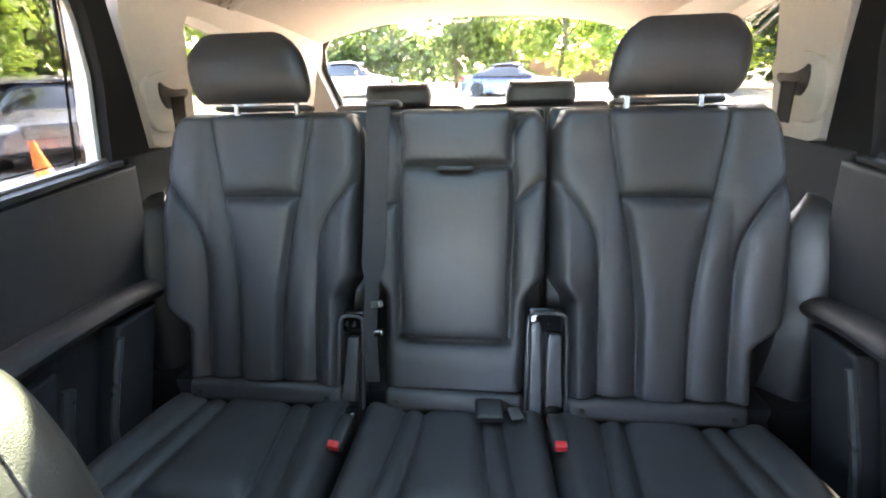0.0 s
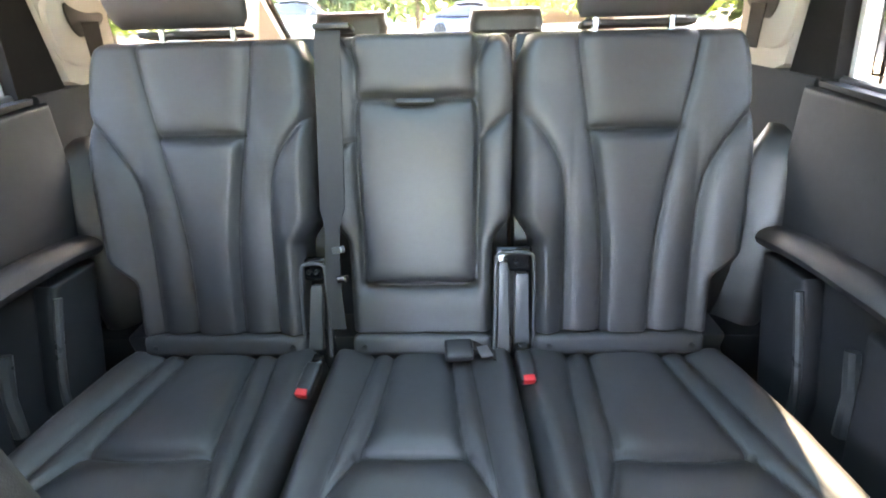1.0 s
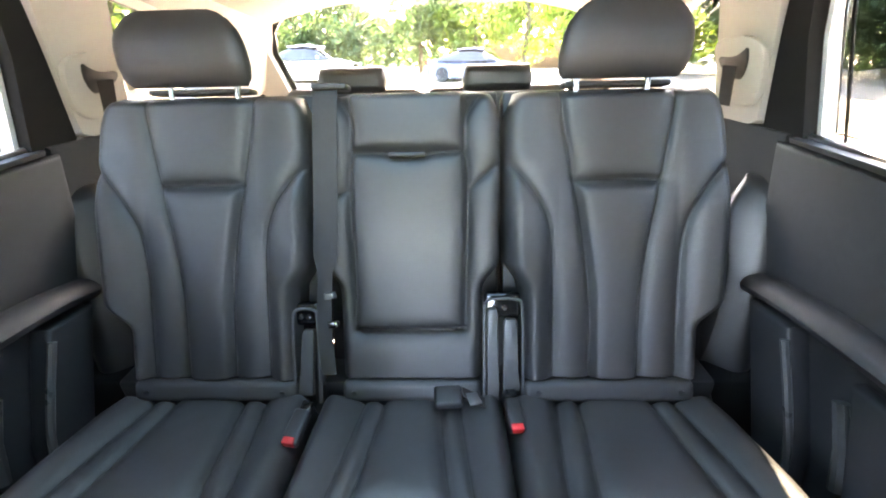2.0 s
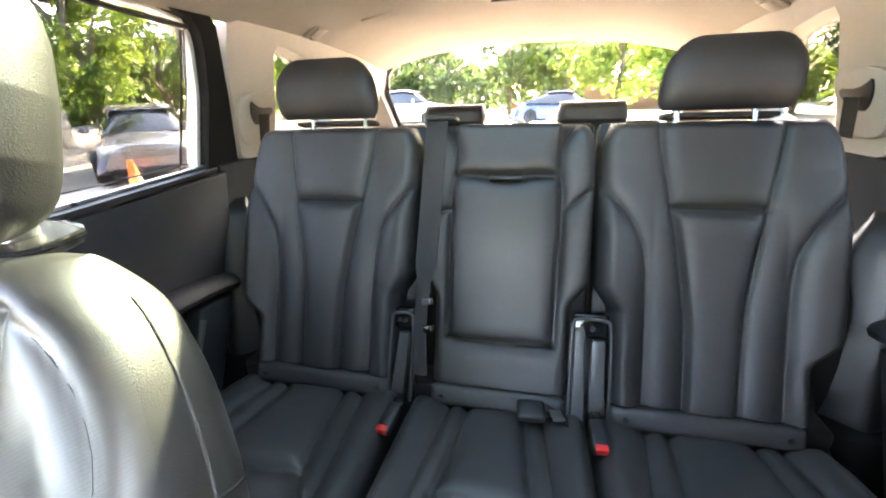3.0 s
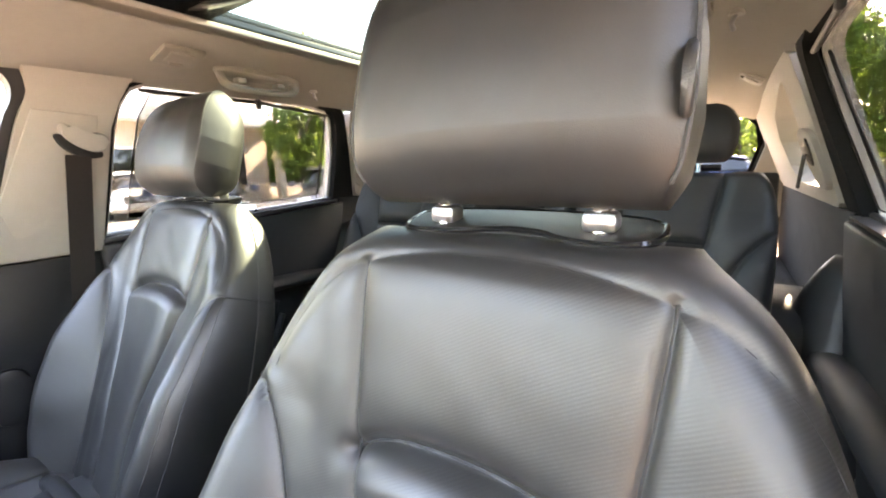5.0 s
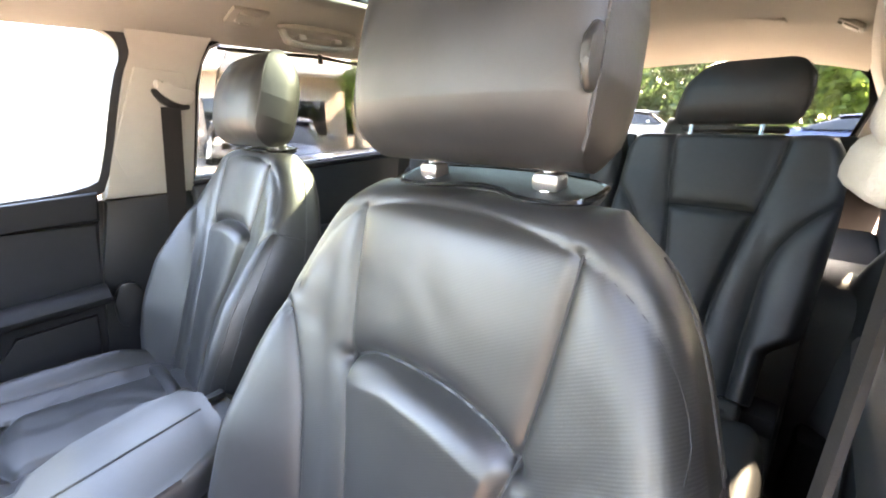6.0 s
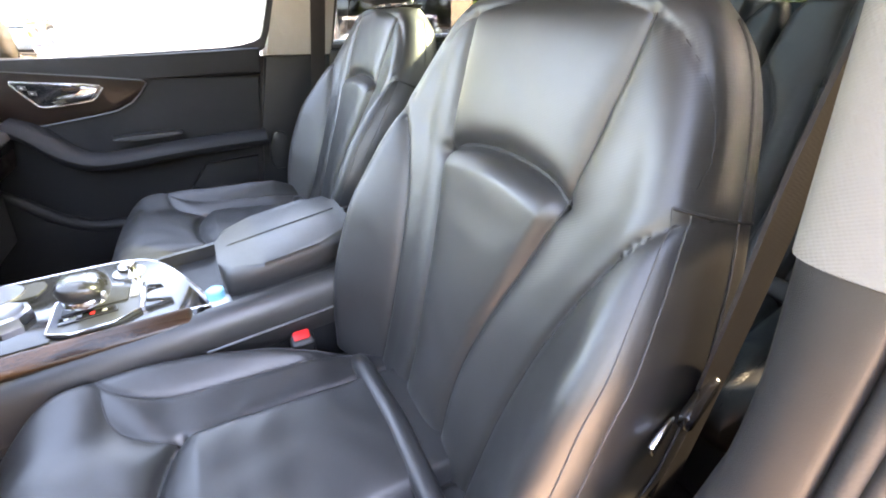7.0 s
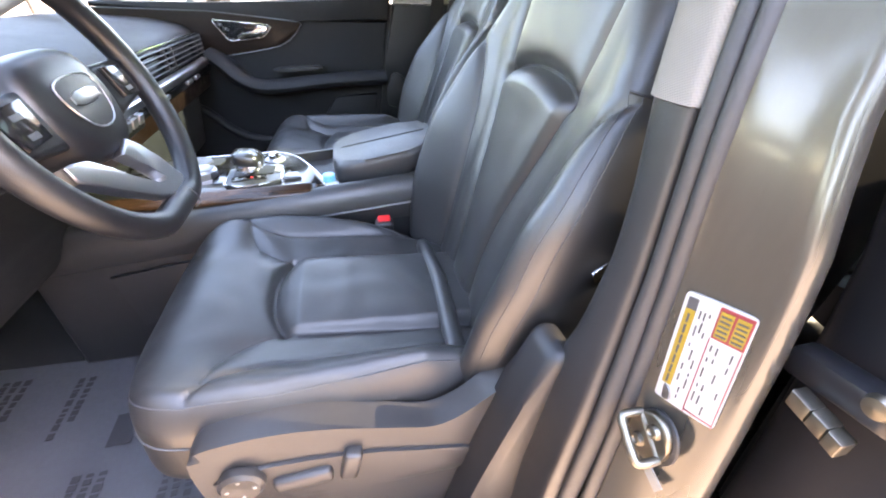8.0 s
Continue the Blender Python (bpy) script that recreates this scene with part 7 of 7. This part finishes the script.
def parked_car(at, yaw, paint, label, tall=1.45, length=4.6):
    """A parked car: lofted body, glasshouse, lamps, grille, wheels."""
    c = thing("parked_car", label, "car", at, "parked cars")
    c.rotation_euler = (0, 0, radians(yaw))
    L, W = length / 2, 0.90

    def loft(secs, m, name, lab=""):
        bm = bmesh.new()
        rings = []
        for y, zb, zt, wb, wt in secs:
            rr = []
            for a in np.linspace(0, math.pi, 15):
                x = math.cos(a)
                z = math.sin(a) ** 0.55
                w = wb + (wt - wb) * z
                rr.append(bm.verts.new((math.copysign(abs(x) ** 0.5, x) * w, y, zb + (zt - zb) * z)))
            rings.append(rr)
        for A, B in zip(rings, rings[1:]):
            for i in range(14):
                bm.faces.new((A[i], A[i + 1], B[i + 1], B[i]))
            bm.faces.new((A[0], B[0], B[14], A[14]))
        bm.faces.new(rings[0])
        bm.faces.new(rings[-1])
        return part(name, bm, m, c, lab)
    k = tall / 1.45
    loft([(-L, 0.35, 0.66 * k, 0.70, 0.62), (-L + 0.12, 0.24, 0.74 * k, 0.84, 0.74), (-L + 0.5, 0.2, 0.82 * k, W, 0.80), (-L + 1.2, 0.2, 0.93 * k, W, 0.84),
          (0.4, 0.2, 0.97 * k, W, 0.84), (L - 0.7, 0.2, 0.98 * k, W, 0.82), (L - 0.12, 0.26, 0.95 * k, 0.84, 0.74), (L, 0.36, 0.8 * k, 0.72, 0.64)], paint, "body")
    loft([(-L + 1.15, 0.90 * k, 0.92 * k, 0.76, 0.70), (-L + 1.85, 0.90 * k, 1.36 * k, 0.80, 0.60), (-0.1, 0.9 * k, tall, 0.80, 0.60), (0.7, 0.9 * k, 1.40 * k, 0.80, 0.60), (L - 0.55, 0.9 * k, 0.98 * k, 0.74, 0.66)], SCREEN, "glasshouse", "dark car windows")
    loft([(-L + 1.80, 1.34 * k, 1.39 * k, 0.60, 0.55), (-0.1, 1.40 * k, tall + 0.015, 0.62, 0.56), (0.75, 1.36 * k, 1.42 * k, 0.60, 0.55)], paint, "roof")
    part("grille", new_box((0, -L - 0.005, 0.62 * k), (0.78, 0.05, 0.22), 0.03), GLOSS_BLACK, c)
    for q in range(5):
        part("grille_bar", new_box((0, -L - 0.032, (0.54 + 0.04 * q) * k), (0.74, 0.012, 0.010), 0.003), CHROME, c)
    for s in (-1, 1):
        part("headlight", new_box((s * 0.60, -L + 0.10, 0.68 * k), (0.30, 0.16, 0.13), 0.04, (0, 0, -s * 22)), CLEAR, c)
        part("tail_light", new_box((s * 0.62, L - 0.07, 0.80 * k), (0.26, 0.14, 0.14), 0.04, (0, 0, s * 18)), RED, c)
        part("door_mirror", new_box((s * 0.98, -L + 1.55, 1.0 * k), (0.18, 0.10, 0.13), 0.03), paint, c)
        for y in (-L + 0.85, L - 0.9):
            wh = part("wheel", new_lathe([(0.20, -0.10), (0.31, -0.11), (0.33, -0.07), (0.33, 0.07), (0.31, 0.11), (0.20, 0.10)], (s * 0.82, y, 0.33), 24, "x"), TYRE, c)
            part("rim", new_lathe([(0.0, -0.02), (0.05, -0.10), (0.19, -0.085), (0.21, -0.11), (0.21, 0.11), (0.19, 0.085), (0.05, 0.10), (0.0, 0.02)], (s * 0.82, y, 0.33), 20, "x"), SATIN, wh)
    return c


parked_car((-9.0, 4.3, 0), 66, BLUEPAINT, "dark blue sedan parked nose towards the car")
parked_car((-8.7, 7.7, 0), 48, GREYPAINT, "blue-grey sedan parked beyond the traffic cone")
parked_car((-7.2, 22.5, 0), 80, WHITEPAINT, "white pickup-tall car parked under the trees", 1.75, 5.0)
parked_car((1.2, 21.0, 0), 70, BLUEPAINT, "blue car parked behind the rear window")
parked_car((-16.0, 5.5, 0), 72, WHITEPAINT, "white car parked in the next row")


def traffic_cone(at):
    t = thing("traffic_cone", "orange plastic traffic cone on the asphalt", "traffic cone", at, "traffic cones")
    part("cone", new_lathe([(0.0, 0.70), (0.028, 0.70), (0.035, 0.68), (0.14, 0.04), (0.15, 0.03)], (0, 0, 0), 20), CONE, t)
    part("base", new_box((0, 0, 0.018), (0.36, 0.36, 0.036), 0.01), CONE, t)


traffic_cone((-6.6, 2.3, 0))
traffic_cone((-5.6, 4.6, 0))


def building():
    b = thing("building", "low tan building with a white roof band", "building", (-21, 8.2, 0))
    part("wall", new_box((0, 0, 1.7), (6.0, 7.4, 3.4), 0.05), TILE, b)
    part("roof_band", new_box((0.4, 0, 3.7), (7.4, 8.6, 0.75), 0.05), FASCIA, b, "white roof band")
    part("roof_band", new_box((0.2, 1.0, 4.5), (5.8, 5.0, 0.9), 0.05), FASCIA, b)
    for y in (-2, 1.6):
        w = part("window", new_box((3.02, y, 1.5), (0.08, 1.8, 1.6), 0.02), SCREEN, b)
        part("frame", new_box((3.05, y, 2.34), (0.10, 2.0, 0.10), 0.02), FASCIA, w)
    for y in (-4, 0, 4):
        part("column", new_box((3.5, y, 1.65), (0.35, 0.35, 3.3), 0.03), TILE, b)
    return b


building()
wall = thing("brick_wall", "brown brick wall behind the trees", "wall", (7.5, 33, 0))
part("wall", new_box((0, 0, 0.9), (9.0, 0.4, 2.0), 0.03), BRICK, wall)
part("coping", new_box((0, 0, 1.95), (9.2, 0.5, 0.12), 0.02), TILE, wall)
sign = thing("street_lamp", "dark street lamp pole in the car park", "street lamp", (-14.0, 11.0, 0))
part("pole", new_tube([(0, 0, 0), (0, 0, 3.9)], [0.08, 0.06], 10), POLE, sign)
part("arm", new_tube([(0, 0, 3.85), (0.5, 0.25, 3.95)], 0.035, 8), POLE, sign)
part("lamp_head", new_box((0.7, 0.35, 3.95), (0.5, 0.25, 0.10), 0.03), POLE, sign)
shop = thing("shop_sign", "white sign with a round red emblem", "sign", (-17.5, 14.6, 3.2))
part("board", new_box((0, 0, 0), (0.25, 4.2, 1.1), 0.04, (0, 0, -40)), FASCIA, shop)
part("emblem", new_tube([(0.22 + 0.0 * a, 0.32 * math.cos(a), 0.32 * math.sin(a)) for a in np.linspace(0, 6.283, 28, endpoint=False)], 0.09, 8, True), RED, shop, "red ring emblem")
part("post", new_box((0, 0, -1.9), (0.2, 0.2, 2.8), 0.02), POLE, shop)

rng = random.Random(11)
k = 0
for x, y, h, rad, m in [(-10.5, 8.2, 5.2, 1.5, LEAF_A), (-12.8, 12.6, 4.6, 1.6, LEAF_A), (-9.5, 27, 6.5, 3.2, LEAF_B), (-5.5, 26, 7.0, 3.2, LEAF_B), (-2.0, 29, 8.0, 3.4, LEAF_B),
                        (1.5, 26.5, 7.0, 3.0, LEAF_A), (4.6, 28, 7.5, 3.2, LEAF_A), (8.4, 27.5, 7.5, 3.4, LEAF_A), (12, 24, 7, 3.4, LEAF_A), (14.5, 20.5, 7, 3.4, LEAF_B),
                        (17, 17.5, 7, 3.6, LEAF_B), (18.5, 13.5, 7, 3.4, LEAF_B), (19.5, 9.5, 7.5, 3.4, LEAF_B), (20, 4.5, 7, 3.4, LEAF_B), (20, -1, 7, 3.4, LEAF_A), (-14, -5.5, 6, 2.4, LEAF_A), (-17, -10, 7, 3.0, LEAF_B),
                        # the last three, unseen ahead of the car, are added to darken the jamb's reflection
                        (-15, 20, 6.5, 3.0, LEAF_A), (7.5, -9, 9, 3.8, LEAF_B), (2.5, -13, 9, 3.8, LEAF_B), (-6, -18, 8, 3.6, LEAF_B)]:
    far = math.hypot(x, y) > 20
    tree((x, y, 0), h, rad, m, 100 + k, 5200 if rad > 2 else 3400, 0.16, "tall leafy tree beyond the car park" if far else "small bright green tree in the car park", 0.20 if rad > 2 else 0.12, 0.16 if far else 0.3)
    k += 1

# far woods close the view all round
for q, (a0, a1, d) in enumerate(((-2.4, -1.95, 48), (-1.30, -0.9, 48), (-0.9, 0.5, 44), (0.5, 1.9, 34), (1.9, 3.9, 55))):
    vs, fs = [], []
    r = np.random.RandomState(40 + q)
    for n in range(5200):
        a = r.uniform(a0, a1)
        dd = d + r.uniform(-2.5, 2.5)
        z = r.uniform(0.0, 1.0) ** 0.8 * (7.0 + 2.2 * math.sin(a * 9) + 1.2 * math.sin(a * 23 + 1))
        p = np.array((dd * math.sin(a), dd * math.cos(a), z))
        u, v = r.normal(size=3), r.normal(size=3)
        u /= np.linalg.norm(u)
        v -= u * (u @ v)
        v /= np.linalg.norm(v)
        s = r.uniform(0.35, 0.8)
        b = len(vs)
        vs += [tuple(p - u * s), tuple(p + v * s * 0.6), tuple(p + u * s), tuple(p - v * s * 0.6)]
        fs.append((b, b + 1, b + 2, b + 3))
    me = bpy.data.meshes.new("far_woods")
    me.from_pydata(vs, [], fs)
    tagged(link_mesh("far_woods", me, LEAF_B if q != 1 else LEAF_A, smooth=False), "band of distant green trees", "woods", kind="stuff")
